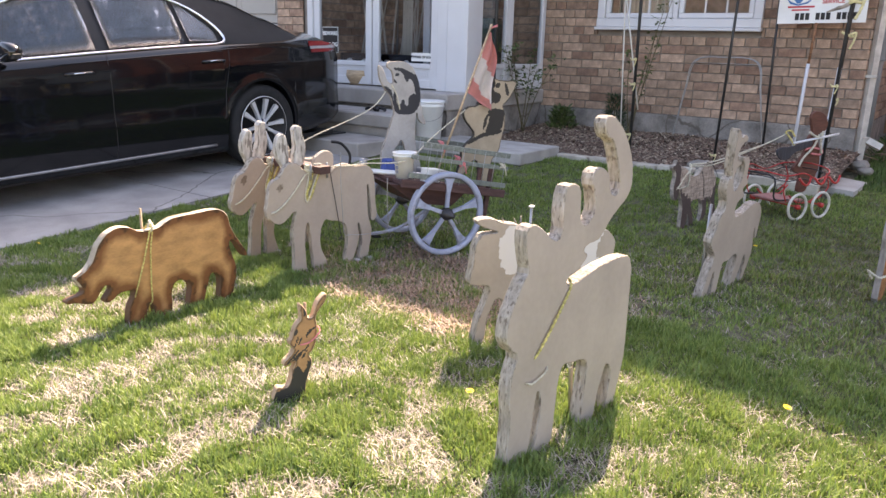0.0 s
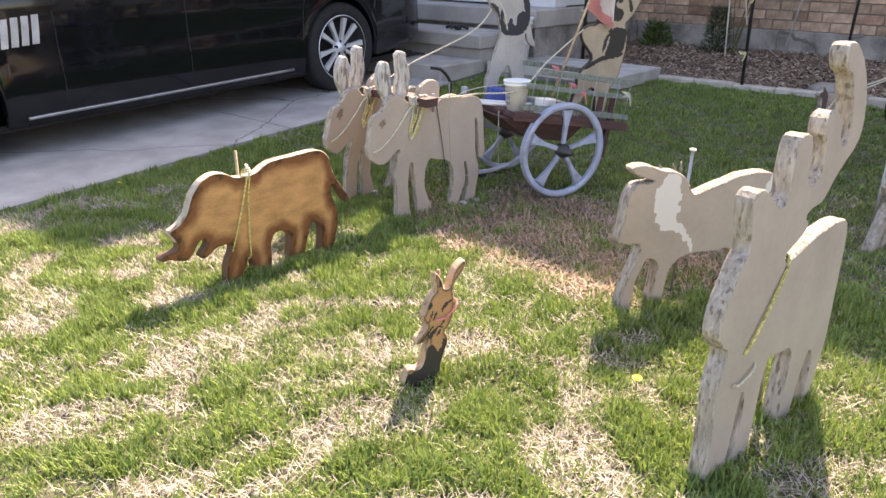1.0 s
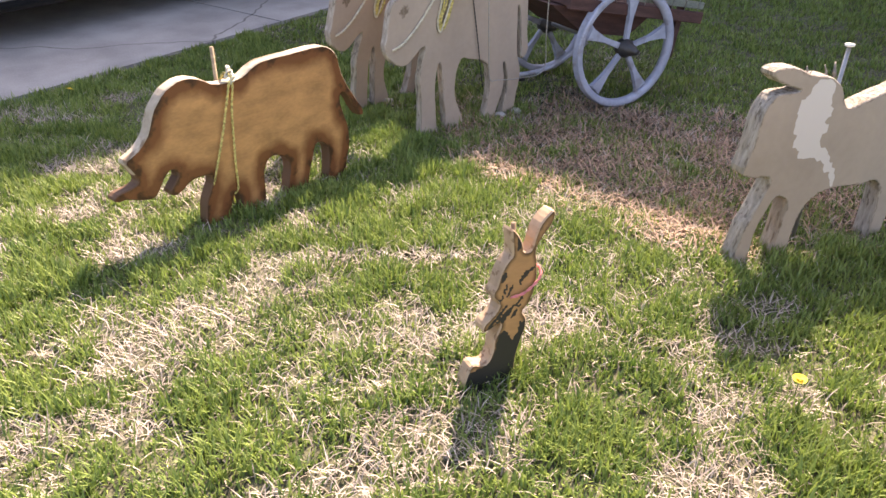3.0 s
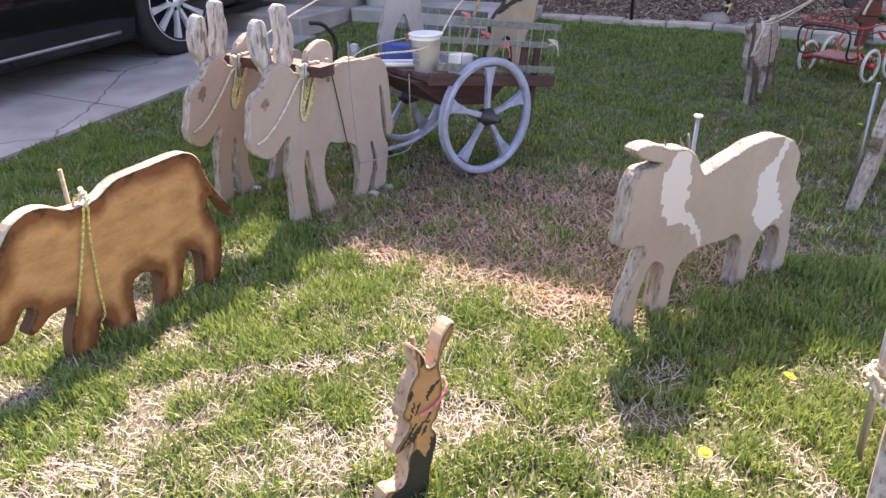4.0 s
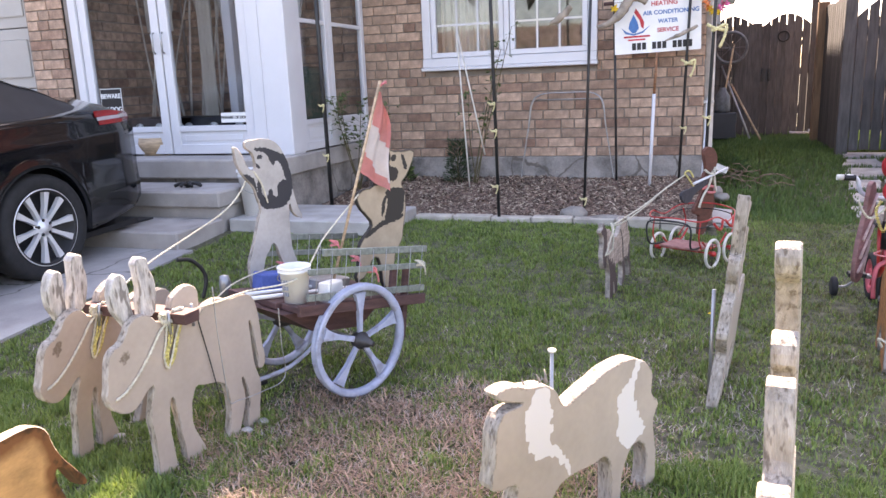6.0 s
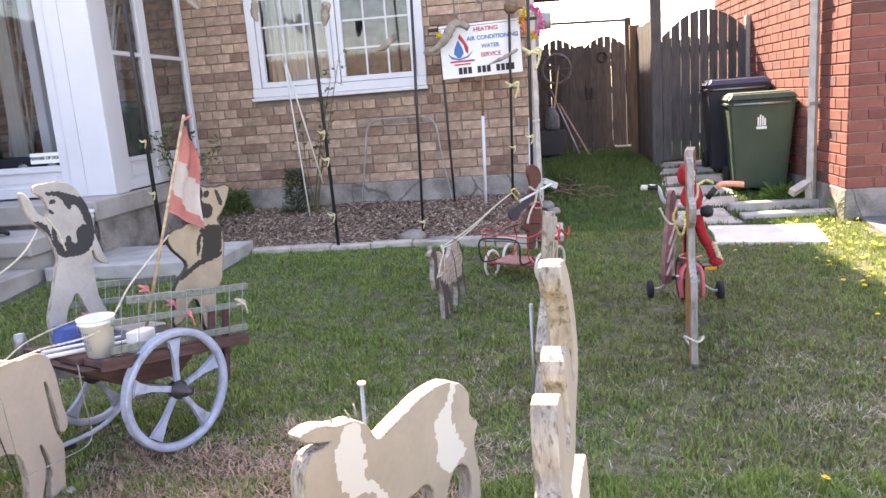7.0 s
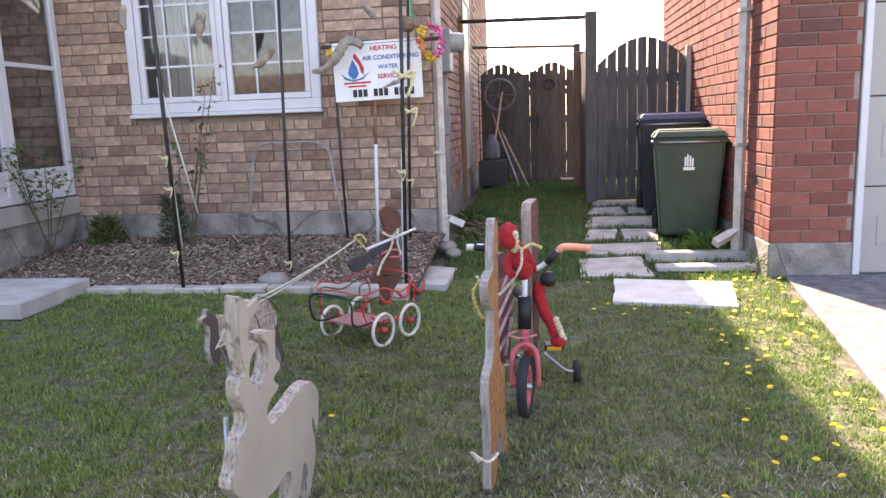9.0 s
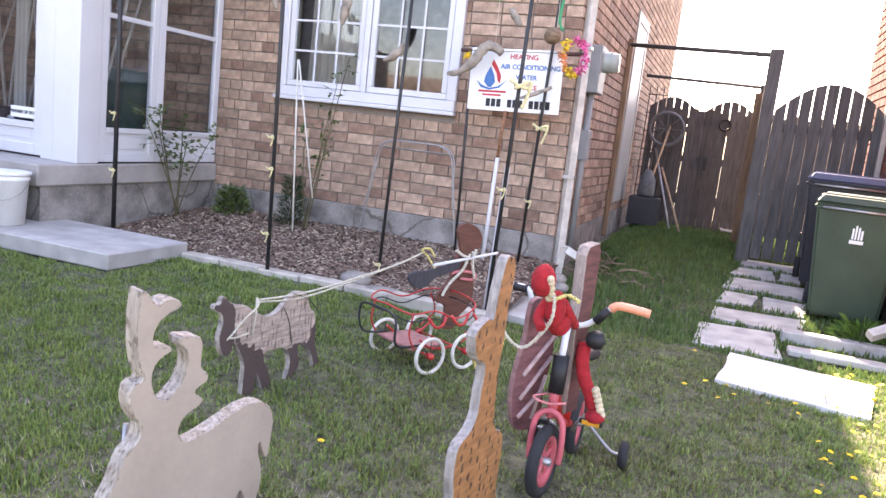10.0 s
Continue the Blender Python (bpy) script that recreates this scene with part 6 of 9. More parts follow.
def build_car():
    car = thing("car", "black four-door sedan parked on the concrete drive", "car")
    # local: x to the car's left side, y forward, z up; the rear axle is the origin
    car.matrix_basis = Matrix.Translation((-4.40 - 0.90, 4.70, 0.055)) @ pose(0, 0, 0, 0, 0, 180) @ pose(0, 0, 0, -2.3, 0, 0)
    st = sorted(set(list(np.linspace(-1.10, 3.80, 60)) + [a + ARCH * math.sin(k * math.pi / 20) for a in AXLES for k in range(-10, 11)] + [a + s * (ARCH + 0.001) for a in AXLES for s in (-1, 1)]))
    bm = bmesh.new()
    for side in (1, -1):
        sheet(bm, [[(side * car_side(s, f)[0], s, car_side(s, f)[1]) for f in np.linspace(0, 1, 15)] for s in st], flip=side < 0)
        sheet(bm, [[(side * car_side(s, 1)[0] * k, s, lerp_table(SHOULDER_Z, s) + (lerp_table(DECK_Z, s) - lerp_table(SHOULDER_Z, s)) * math.sin((1 - k) * math.pi / 2) ** 0.7) for k in (1, 0.97, 0.9, 0.75, 0.5, 0.25, 0)] for s in st], flip=side < 0)
        # the wheel arches' lips and the tail and nose closing faces
        sheet(bm, [[(side * car_side(s, 0)[0], s, car_low(s)), (side * (car_side(s, 0)[0] - 0.10), s, car_low(s) + 0.01)] for s in st], flip=side > 0)
        for s in (st[0], st[-1]):
            rows = [[(side * car_side(s, f)[0] * k, s - (0.05 if s < 0 else -0.05) * (1 - k * k), car_side(s, f)[1]) for k in (1, 0.6, 0)] for f in np.linspace(0, 1, 6)]
            sheet(bm, rows, flip=(side > 0) == (s < 0))
    bmesh.ops.remove_doubles(bm, verts=bm.verts[:], dist=0.0008)
    body = part("body", bm, CAR_PAINT, car, smooth=True)
    bm = bmesh.new()
    box(bm, -0.80, 0.80, -0.9, 3.5, 0.16, 0.20)
    box(bm, -0.60, 0.60, -0.9, 3.5, 0.20, 0.80)
    part("underbody", bm, TRIM_BLACK, car, "dark underbody")
    # roof and pillars
    bm = bmesh.new()
    sr = np.linspace(-0.62, 2.5, 40)
    for side in (1, -1):
        sheet(bm, [[(side * k, s, z) for k, z in [cabin(s, 1.0)] + [(0.60 * q, lerp_table(ROOF_Z, s) - 0.035 * q ** 3) for q in (0.95, 0.8, 0.5, 0.25, 0)]] for s in sr], flip=side < 0)
    part("roof", bm, CAR_PAINT, body, smooth=True)
    for side in (1, -1):
        bm = bmesh.new()
        sheet(bm, [[(side * (cabin(s, f)[0] - 0.012), s, cabin(s, f)[1]) for f in np.linspace(0, 1, 7)] for s in sr], flip=side < 0)
        part("pillar", bm, TRIM_BLACK, body, smooth=True)
    # side glass, chrome surround
    panes = ((0.36, 0.62, "quarter_window"), (0.66, 1.26, "rear_window"), (1.36, 2.08, "front_window"))
    for side in (1, -1):
        for a, b, nm in panes:
            bm = bmesh.new()
            rows = []
            for s in np.linspace(a, b, 14):
                top = 0.90
                if nm == "quarter_window":
                    top = 0.30 + 0.52 * (s - a) / (b - a)
                if nm == "front_window" and s > 1.5:
                    top = 0.90 - 0.05 * (s - 1.5)
                rows.append([(side * (cabin(s, f)[0] + 0.004), s, cabin(s, f)[1]) for f in np.linspace(0.10, top, 7)])
            sheet(bm, rows, flip=side < 0)
            bmesh.ops.solidify(bm, geom=bm.faces[:], thickness=0.004)
            part(nm, bm, CAR_GLASS, body, "dark tinted side glass", smooth=True)
        line = [(side * (cabin(s, 0.05)[0] + 0.012), s, cabin(s, 0.05)[1]) for s in np.linspace(2.25, 0.42, 30)]
        line += [(side * (cabin(s, f)[0] + 0.010), s, cabin(s, f)[1]) for s, f in ((0.34, 0.07), (0.30, 0.14), (0.31, 0.28), (0.38, 0.48), (0.50, 0.68), (0.66, 0.82), (0.86, 0.91), (1.05, 0.945), (1.3, 0.955), (1.6, 0.95), (1.9, 0.93))]
        part("chrome_strip", tubed(spline(line, 2), 0.0125, 8), CHROME, body, "bright chrome window surround")
        part("belt_panel", tubed([(side * (car_side(s, 0.97)[0] + 0.0), s, car_side(s, 0.97)[1] - 0.015) for s in np.linspace(2.3, -0.35, 20)], 0.006, 6), CAR_PAINT, body)
        # handles, sill strip, door cuts
        for s in (1.52, 0.46):
            w, z = car_side(s, 0.86)
            h = part("door_handle", tubed(spline([(side * (w - 0.004), s + 0.10, z), (side * (w + 0.026), s + 0.07, z + 0.003), (side * (w + 0.028), s - 0.06, z + 0.006), (side * (w - 0.002), s - 0.10, z + 0.004)], 5), 0.011, 8), CAR_PAINT, body)
            part("chrome_insert", tubed([(side * (w + 0.037), s + 0.06, z + 0.006), (side * (w + 0.038), s - 0.06, z + 0.009)], 0.004, 6), CHROME, h)
        part("sill_strip", tubed([(side * (car_side(s, 0.06)[0] + 0.006), s, car_side(s, 0.06)[1]) for s in np.linspace(0.48, 2.35, 20)], 0.010, 6), GREY_METAL, body, "thin bright sill strip")
        for pts in ([(1.31, f) for f in np.linspace(0.06, 1, 12)], [(0.30 + 0.20 * (1 - f) ** 2, f) for f in np.linspace(0.1, 1, 12)], [(2.12, f) for f in np.linspace(0.06, 1, 12)]):
            part("door_gap", tubed([(side * (car_side(s, f)[0] - 0.002), s, car_side(s, f)[1]) for s, f in pts], 0.0035, 5), TRIM_BLACK, body)
        # tail lamp
        for z0, z1, m in ((0.905, 0.935, LAMP_RED), (0.935, 0.958, LAMP_CLEAR), (0.958, 1.0, LAMP_RED)):
            bm = bmesh.new()
            rows = []
            for s in np.linspace(-0.58 - 0.35 * (1.0 - z1), -1.09, 10):
                f0 = (z0 - car_low(s)) / (lerp_table(SHOULDER_Z, s) - car_low(s))
                f1 = (z1 - car_low(s)) / (lerp_table(SHOULDER_Z, s) - car_low(s))
                rows.append([(side * (car_side(s, min(f, 1.05))[0] + 0.006), s, car_side(s, min(f, 1.05))[1]) for f in (f0, (f0 + f1) / 2, f1)])
            sheet(bm, rows, flip=side > 0)
            bmesh.ops.solidify(bm, geom=bm.faces[:], thickness=0.006)
            part("tail_lamp", bm, m, body, smooth=True)
        w, z = car_side(2.05, 1.0)
        mir = part("door_mirror", lathe(bmesh.new(), [(0, -0.06), (0.05, -0.055), (0.075, -0.02), (0.08, 0.03), (0.07, 0.04), (0, 0.04)], 16, "y"), CAR_PAINT, body)
        mir.matrix_basis = pose(side * (w + 0.10), 1.98, z + 0.07) @ Matrix.Diagonal((1.3, 1, 0.75, 1))
        part("mirror_foot", boxed(-0.09, 0.0, -0.02, 0.03, -0.05, -0.01, bevel=0.005), TRIM_BLACK, mir)
        # four slanting pale bars on the front door
        for k in range(4):
            s = 2.40 - k * 0.054
            rows = []
            for f in (0.60, 0.67, 0.74, 0.81):
                w, z = car_side(s, f)
                rows.append([(side * (w + 0.003), s + 0.10 * (0.75 - f) - q, z) for q in (0.0, 0.038)])
            bm = bmesh.new()
            sheet(bm, rows, flip=side < 0)
            part("painted_bar", bm, material("dull_white_decal", (0.42, 0.42, 0.43), rough=0.5, bump=0.0), body, "plain off-white painted bar")
    # wheels
    for side in (1, -1):
        for a in AXLES:
            w = part("wheel", bmesh.new(), RUBBER, car)
            w.matrix_basis = pose(side * 0.80, a, 0.335) @ pose(0, 0, 0, 0, 0, 0 if side > 0 else 180)
            part("tyre", lathe(bmesh.new(), [(0.235, -0.10), (0.30, -0.108), (0.325, -0.095), (0.334, -0.06), (0.334, 0.06), (0.325, 0.092), (0.30, 0.106), (0.255, 0.10), (0.235, 0.085)], 56, "x", caps=False), RUBBER, w, smooth=True)
            rim = part("rim", lathe(bmesh.new(), [(0.236, -0.08), (0.232, 0.075), (0.243, 0.094), (0.236, 0.100), (0.222, 0.088), (0.216, 0.02), (0.05, 0.015), (0.0, 0.015)], 56, "x"), TRIM_BLACK, w)
            part("rim_lip", lathe(bmesh.new(), [(0.222, 0.088), (0.238, 0.1015), (0.243, 0.096), (0.226, 0.080), (0.222, 0.088)], 56, "x"), ALLOY, rim)
            for k in range(10):
                tw = 2 * math.pi * k / 10 + 0.1 + (0.03 if k % 2 else -0.03)
                bm = bmesh.new()
                pts = [(0.045, -0.012), (0.13, -0.0115), (0.226, -0.021), (0.226, 0.021), (0.13, 0.0115), (0.045, 0.012)]
                fr = [bm.verts.new((0.088 - 0.012 * (0.226 - p) / 0.18 + (0.004 if 0.1 < p < 0.2 else 0), p * math.cos(tw) - q * math.sin(tw), p * math.sin(tw) + q * math.cos(tw))) for p, q in pts]
                bk = [bm.verts.new((v.co.x - 0.03, v.co.y, v.co.z)) for v in fr]
                bm.faces.new(fr)
                for i in range(6):
                    bm.faces.new((fr[i], bk[i], bk[(i + 1) % 6], fr[(i + 1) % 6]))
                bmesh.ops.recalc_face_normals(bm, faces=bm.faces[:])
                part("spoke", bm, ALLOY, rim)
            part("hub_cap", lathe(bmesh.new(), [(0.058, 0.05), (0.055, 0.078), (0.032, 0.082), (0.030, 0.088), (0.0, 0.09)], 24, "x"), ALLOY, rim)
            for k in range(5):
                an = 2 * math.pi * k / 5 + 0.4
                part("wheel_nut", lathe(bmesh.new(), [(0.011, 0.06), (0.011, 0.083), (0.0, 0.085)], 8, "x"), TRIM_BLACK, rim).location = (0, 0.047 * math.cos(an), 0.047 * math.sin(an))
    # rear glass and bumper trim
    bm = bmesh.new()
    sheet(bm, [[(x, s, lerp_table(ROOF_Z, s) + 0.006 - 0.03 * (x / 0.6) ** 4) for x in np.linspace(-0.54, 0.54, 9)] for s in np.linspace(-0.55, 0.30, 10)], flip=True)
    bmesh.ops.solidify(bm, geom=bm.faces[:], thickness=0.003)
    part("rear_glass", bm, CAR_GLASS, body, "sloping tinted rear glass", smooth=True)
    bm = bmesh.new()
    sheet(bm, [[(x, s, lerp_table(ROOF_Z, s) + 0.006 - 0.03 * (x / 0.6) ** 4) for x in np.linspace(-0.56, 0.56, 9)] for s in np.linspace(1.62, 2.46, 10)], flip=True)
    bmesh.ops.solidify(bm, geom=bm.faces[:], thickness=0.003)
    part("windscreen", bm, CAR_GLASS, body, smooth=True)
    part("bumper_trim", boxed(-0.55, 0.55, -1.13, -1.05, 0.36, 0.46, bevel=0.01), TRIM_BLACK, body)
    # seats seen through the glass
    for s, h in ((0.25, 1.12), (1.25, 1.15)):
        for x in (-0.38, 0.38):
            bm = bmesh.new()
            box(bm, x - 0.24, x + 0.24, s, s + 0.14, 0.45, h - 0.16, 0.04)
            box(bm, x - 0.13, x + 0.13, s, s + 0.09, h - 0.14, h + 0.03, 0.03)
            part("seat", bm, TRIM_BLACK, car, "dark seat back and headrest")
    return car


build_car()

# ---- the doll's pram with its board rider ----
PRAM, PD = Vector((-0.475, 5.735, 0.0)), Vector((0.47, 0.88, 0)).normalized()
PS = Vector((-PD.y, PD.x, 0))
PRAM_WHITE = material("grubby_white_tyre", (0.60, 0.57, 0.50), rough=0.7, dark=0.8, light=1.1, scale=25, bump=0.1)


def pram_at(u, x, z):
    return PRAM + PD * u + PS * x + Vector((0, 0, z + 0.028))


pram = thing("doll_pram", "old red doll's pram frame with white-tyred wheels", "pram")
for u, x in ((0, 0), (0.225, 0), (0, 0.36), (0.225, 0.36)):
    c = pram_at(u, x, 0.092)
    m = Matrix.Translation(c) @ pose(0, 0, 0, 0, 0, bearing(PD.x, PD.y))
    w = part("wheel", bmesh.new(), PRAM_WHITE, pram)
    w.matrix_basis = m
    part("tyre", lathe(bmesh.new(), [(0.092 - 0.009 + 0.009 * math.cos(a), 0.009 * math.sin(a)) for a in list(np.linspace(0, 2 * math.pi, 11)[:-1]) + [0.0]], 36, "x"), PRAM_WHITE, w)
    part("hub", lathe(bmesh.new(), [(0, -0.02), (0.016, -0.016), (0.016, 0.016), (0.008, 0.022), (0, 0.024)], 14, "x"), RED_PAINT, w)
    for k in range(8):
        a = k * math.pi / 4
        part("spoke", tubed([(0, 0.012 * math.cos(a), 0.012 * math.sin(a)), (0, 0.078 * math.cos(a), 0.078 * math.sin(a))], 0.0022, 5), BLACK_METAL, w)
for u in (0, 0.225):
    part("axle", tubed([pram_at(u, -0.01, 0.092), pram_at(u, 0.37, 0.092)], 0.005, 6), RED_PAINT, pram)
for x in (0.05, 0.31):
    part("chassis_rail", tubed(spline([pram_at(-0.03, x, 0.16), pram_at(0.05, x, 0.11), pram_at(0.18, x, 0.11), pram_at(0.27, x, 0.17)], 5), 0.006, 7), RED_PAINT, pram)
bm = bmesh.new()
box(bm, 0.05, 0.31, -0.08, 0.12, 0, 0.014, 0.003, m=Matrix.Translation(PRAM + Vector((0, 0, 0.14))) @ pose(0, 0, 0, 0, 0, bearing(PD.x, PD.y)) @ Matrix.Diagonal((-1, 1, 1, 1)))
bmesh.ops.recalc_face_normals(bm, faces=bm.faces[:])
part("platform", bm, material("worn_pink_ply", (0.34, 0.155, 0.135), rough=0.7, dark=0.6, light=1.25, scale=25, bump=0.1), pram, "faded pink plywood platform")
for z, mat, r in ((0.30, RED_PAINT, 0.0042), (0.265, BLACK_METAL, 0.0034)):
    ring = [pram_at(u, x, z + dz) for u, x, dz in ((-0.12, 0.02, 0.0), (-0.02, -0.03, 0.02), (0.12, -0.03, -0.025), (0.26, 0.0, 0.02), (0.30, 0.18, 0.04), (0.26, 0.36, 0.02), (0.12, 0.39, -0.02), (-0.02, 0.39, 0.02), (-0.12, 0.34, 0.0), (-0.14, 0.18, 0.01))]
    part("hoop", tubed(spline(ring, 5, close=True), r, 7, close=True), mat, pram)
for u, x in ((-0.10, 0.03), (0.26, 0.02), (0.26, 0.34), (-0.10, 0.33)):
    part("upright", tubed(spline([pram_at(u * 0.8, x, 0.13), pram_at(u * 1.15, x, 0.2), pram_at(u, x, 0.3)], 5), 0.0042, 7), RED_PAINT, pram)
part("push_bar", tubed(spline([pram_at(-0.02, 0.06, 0.13), pram_at(-0.17, 0.05, 0.15), pram_at(-0.19, 0.05, 0.28), pram_at(-0.19, 0.18, 0.30), pram_at(-0.19, 0.32, 0.28), pram_at(-0.17, 0.32, 0.15), pram_at(-0.02, 0.31, 0.13)], 5), 0.006, 7), BLACK_METAL, pram)
for k in range(3):
    u = -0.06 + 0.14 * k
    part("red_bow", tubed(spline([pram_at(u, -0.03, 0.29), pram_at(u + 0.03, -0.05, 0.25), pram_at(u + 0.08, -0.04, 0.25), pram_at(u + 0.11, -0.03, 0.29)], 5), 0.0075, 6), RED_PAINT, pram)

RIDER = [(15.7, 63.5), (18.5, 65.8), (24.4, 65.8), (30, 63.7), (33.6, 59.2), (33.7, 54.1), (30.5, 50.8), (25.7, 50.1), (26.9, 45.2), (29.8, 37.5), (31.7, 30.7), (31, 24.6), (27.3, 19.6), (22.9, 16.6), (21.5, 10.2), (13.6, 10.2), (12.2, 12.5), (13.2, 18.6), (12.9, 23.5), (7.7, 24.4), (5.1, 27), (7.9, 30.9), (12.4, 34.5), (15.2, 38.8), (15.5, 44.7), (17.1, 49.4), (20, 50.8), (17.6, 56.5)]
RIDER_ARM = [(-15.7, 41.2), (-11.4, 42.7), (-2.4, 42.9), (8.4, 44.8), (18, 47), (18.5, 43.3), (9, 40.7), (1.1, 38.7), (-3.1, 34.4), (-8.4, 33.8), (-13.7, 36.1)]
cutout("slate_board", "dark slate-painted sawn board fixed across the pram rider", "yard statue", (-0.5979, 5.9682), (0.47, 0.88), RIDER_ARM, 0.016, (SLATE, SLATE), rim=0.012, cell=0.03, group="board riders")
cutout("board_rider", "dark red-brown board silhouette riding on the pram", "yard statue", (-0.62, 5.98), (0.47, 0.88), RIDER, 0.022, (BROWN_BOARD, BROWN_BOARD), rim=0.012, cell=0.03, group="board riders")


def rider_at(u, v, off):
    return spot((-0.62, 5.98), (0.47, 0.88), u, v - 4.8, off)


solo("crossbar", tubed([rider_at(0, 50, 0.03), rider_at(44, 55, 0.03)], 0.008, 8), WHITE_PVC, "white plastic rod tied across the rider", "rod")
tie([rider_at(2, 48, 0.02), rider_at(-2, 54, 0.0), rider_at(-6, 57, 0.0), rider_at(-2, 58, 0.01), rider_at(1, 54, 0.02)], YELLOW_ROPE, "knot of pale yellow rope at the rod's end", 0.006)
for dz in (0.0, 0.012):
    tie([rider_at(-5, 56, 0), rider_at(-16, 49, -0.06), Vector((-0.86, 5.55, 0.44 - dz)), Vector((-0.95, 5.32, 0.405 - 1.6 * dz)), spot((-0.99, 5.145), (0.06, 0.4), -7, 38.5 - 80 * dz, 0.015)], WHITE_ROPE, "cream rope rein from goat to pram rider", 0.0045)
g, ga = (-0.99, 5.145), (0.06, 0.4)
for pts in (((-7, 39, 0.0), (-8, 36, 0.016), (-16, 31, 0.016), (-22, 26, 0.016), (-24, 24, 0)), ((-7, 39, 0.0), (-9, 32, 0.018), (-10, 25, 0.016)), ((-25, 26, 0.0), (-20, 25, 0.016), (-12, 25.5, 0.016))):
    tie([spot(g, ga, *p) for p in pts], WHITE_ROPE, "cream rope harness on the goat", 0.005)
for pts in (((8, 33, 0.014), (12, 26, 0.016), (15, 15, 0.014)), ((14, 38, 0.014), (24, 34, 0.016), (33, 26, 0.014))):
    tie([spot(g, ga, *p) for p in pts], BLACK_METAL, "thin dark strap on the goat", 0.002)
for pts, mat in ((((24, 55, 0.03), (20, 47, 0.03), (12, 40, 0.03), (8, 34, 0.03)), WHITE_ROPE), (((26, 56, 0.03), (27, 48, 0.03), (29, 42, 0.03)), WHITE_ROPE), (((14, 45, 0.02), (20, 46, 0.022), (30, 44, 0.02), (29, 41, 0.02), (20, 42, 0.022)), PINK_CORD), (((15, 57, 0.02), (20, 54, 0.03), (26, 53, 0.03), (29, 57, 0.02)), WHITE_ROPE)):
    tie([rider_at(*p) for p in pts], mat, "strip of cloth tied round the rider", 0.008)

# ---- the child's bicycle with its plush rider ----
BX, BY = 0.262, 4.94
bike = thing("childs_bicycle", "small red and pink child's bicycle with training wheels", "bicycle")


def cycle_wheel(name, at, r, wide, turn=0.0, tyre=None, rim=None, lean=0.0):
    w = part(name, bmesh.new(), RUBBER, bike)
    w.matrix_basis = pose(*at, 0, 0, turn) @ pose(0, 0, 0, 0, lean, 0)
    h = wide / 2
    part("tyre", lathe(bmesh.new(), [(r - h + h * math.cos(a), h * math.sin(a)) for a in list(np.linspace(0, 2 * math.pi, 13)[:-1]) + [0.0]], 40, "x"), RUBBER, w)
    part("rim", lathe(bmesh.new(), [(r - wide * 0.9, -h * 0.7), (r - wide * 0.9, h * 0.7), (r - wide * 1.4, h * 0.5), (r - wide * 1.4, -h * 0.5), (r - wide * 0.9, -h * 0.7)], 40, "x"), rim or PINK_PAINT, w)
    part("hub", lathe(bmesh.new(), [(0, -0.03), (0.014, -0.026), (0.014, 0.026), (0, 0.03)], 12, "x"), GREY_METAL, w)
    for k in range(5):
        a = 2 * math.pi * k / 5 + 0.3
        bm = bmesh.new()
        box(bm, -0.004, 0.004, 0.01, r - wide * 1.3, -0.007, 0.007, 0.002, m=pose(0, 0, 0, math.degrees(a), 0, 0))
        part("spoke", bm, rim or PINK_PAINT, w)
    return w


cycle_wheel("front_wheel", (BX, BY, 0.117), 0.125, 0.042, turn=-8)
cycle_wheel("rear_wheel", (BX + 0.03, BY + 0.42, 0.117), 0.125, 0.042)
for x, y in ((0.487, 5.33), (0.125, 5.40)):
    w = part("training_wheel", lathe(bmesh.new(), [(0, -0.014), (0.04, -0.016), (0.05, -0.012), (0.052, 0), (0.05, 0.012), (0.04, 0.016), (0, 0.014)], 22, "x"), RUBBER, bike)
    w.location = (x, y, 0.045)
    part("stay", tubed(spline([(x, y, 0.045), (x + (0.06 if x < 0.3 else -0.05), y, 0.05), (BX + 0.03 + (-0.05 if x < 0.3 else 0.05), BY + 0.42, 0.12)], 5), 0.007, 7), GREY_METAL, bike)
part("fork", tubed(spline([(BX - 0.05, BY, 0.117), (BX - 0.052, BY + 0.004, 0.19), (BX - 0.042, BY + 0.012, 0.262), (BX, BY + 0.018, 0.287), (BX + 0.042, BY + 0.012, 0.262), (BX + 0.052, BY + 0.004, 0.19), (BX + 0.05, BY, 0.117)], 5), 0.0105, 10), PINK_PAINT, bike, "scuffed pink arched fork")
part("head_tube", tubed([(BX, BY + 0.03, 0.26), (BX, BY + 0.06, 0.42)], 0.017, 10), PINK_PAINT, bike)
part("stem", tubed([(BX, BY + 0.06, 0.40), (BX + 0.005, BY + 0.09, 0.58)], 0.012, 10), WHITE_PVC, bike)
part("stem_pad", tubed([(BX, BY + 0.055, 0.34), (BX + 0.002, BY + 0.068, 0.47)], 0.027, 12), TRIM_BLACK, bike, "black foam pad on the stem")
part("down_tube", tubed(spline([(BX, BY + 0.05, 0.36), (BX + 0.01, BY + 0.18, 0.2), (BX + 0.03, BY + 0.42, 0.12)], 5), 0.016, 9), RED_PAINT, bike)
part("seat_tube", tubed([(BX + 0.02, BY + 0.24, 0.17), (BX + 0.02, BY + 0.30, 0.40)], 0.013, 9), RED_PAINT, bike)
part("saddle", lathe(bmesh.new(), [(0, -0.10), (0.03, -0.09), (0.05, -0.03), (0.075, 0.03), (0.07, 0.07), (0, 0.09)], 16, "y"), TRIM_BLACK, bike).matrix_basis = pose(BX + 0.02, BY + 0.31, 0.42) @ Matrix.Diagonal((1, 1, 0.45, 1))
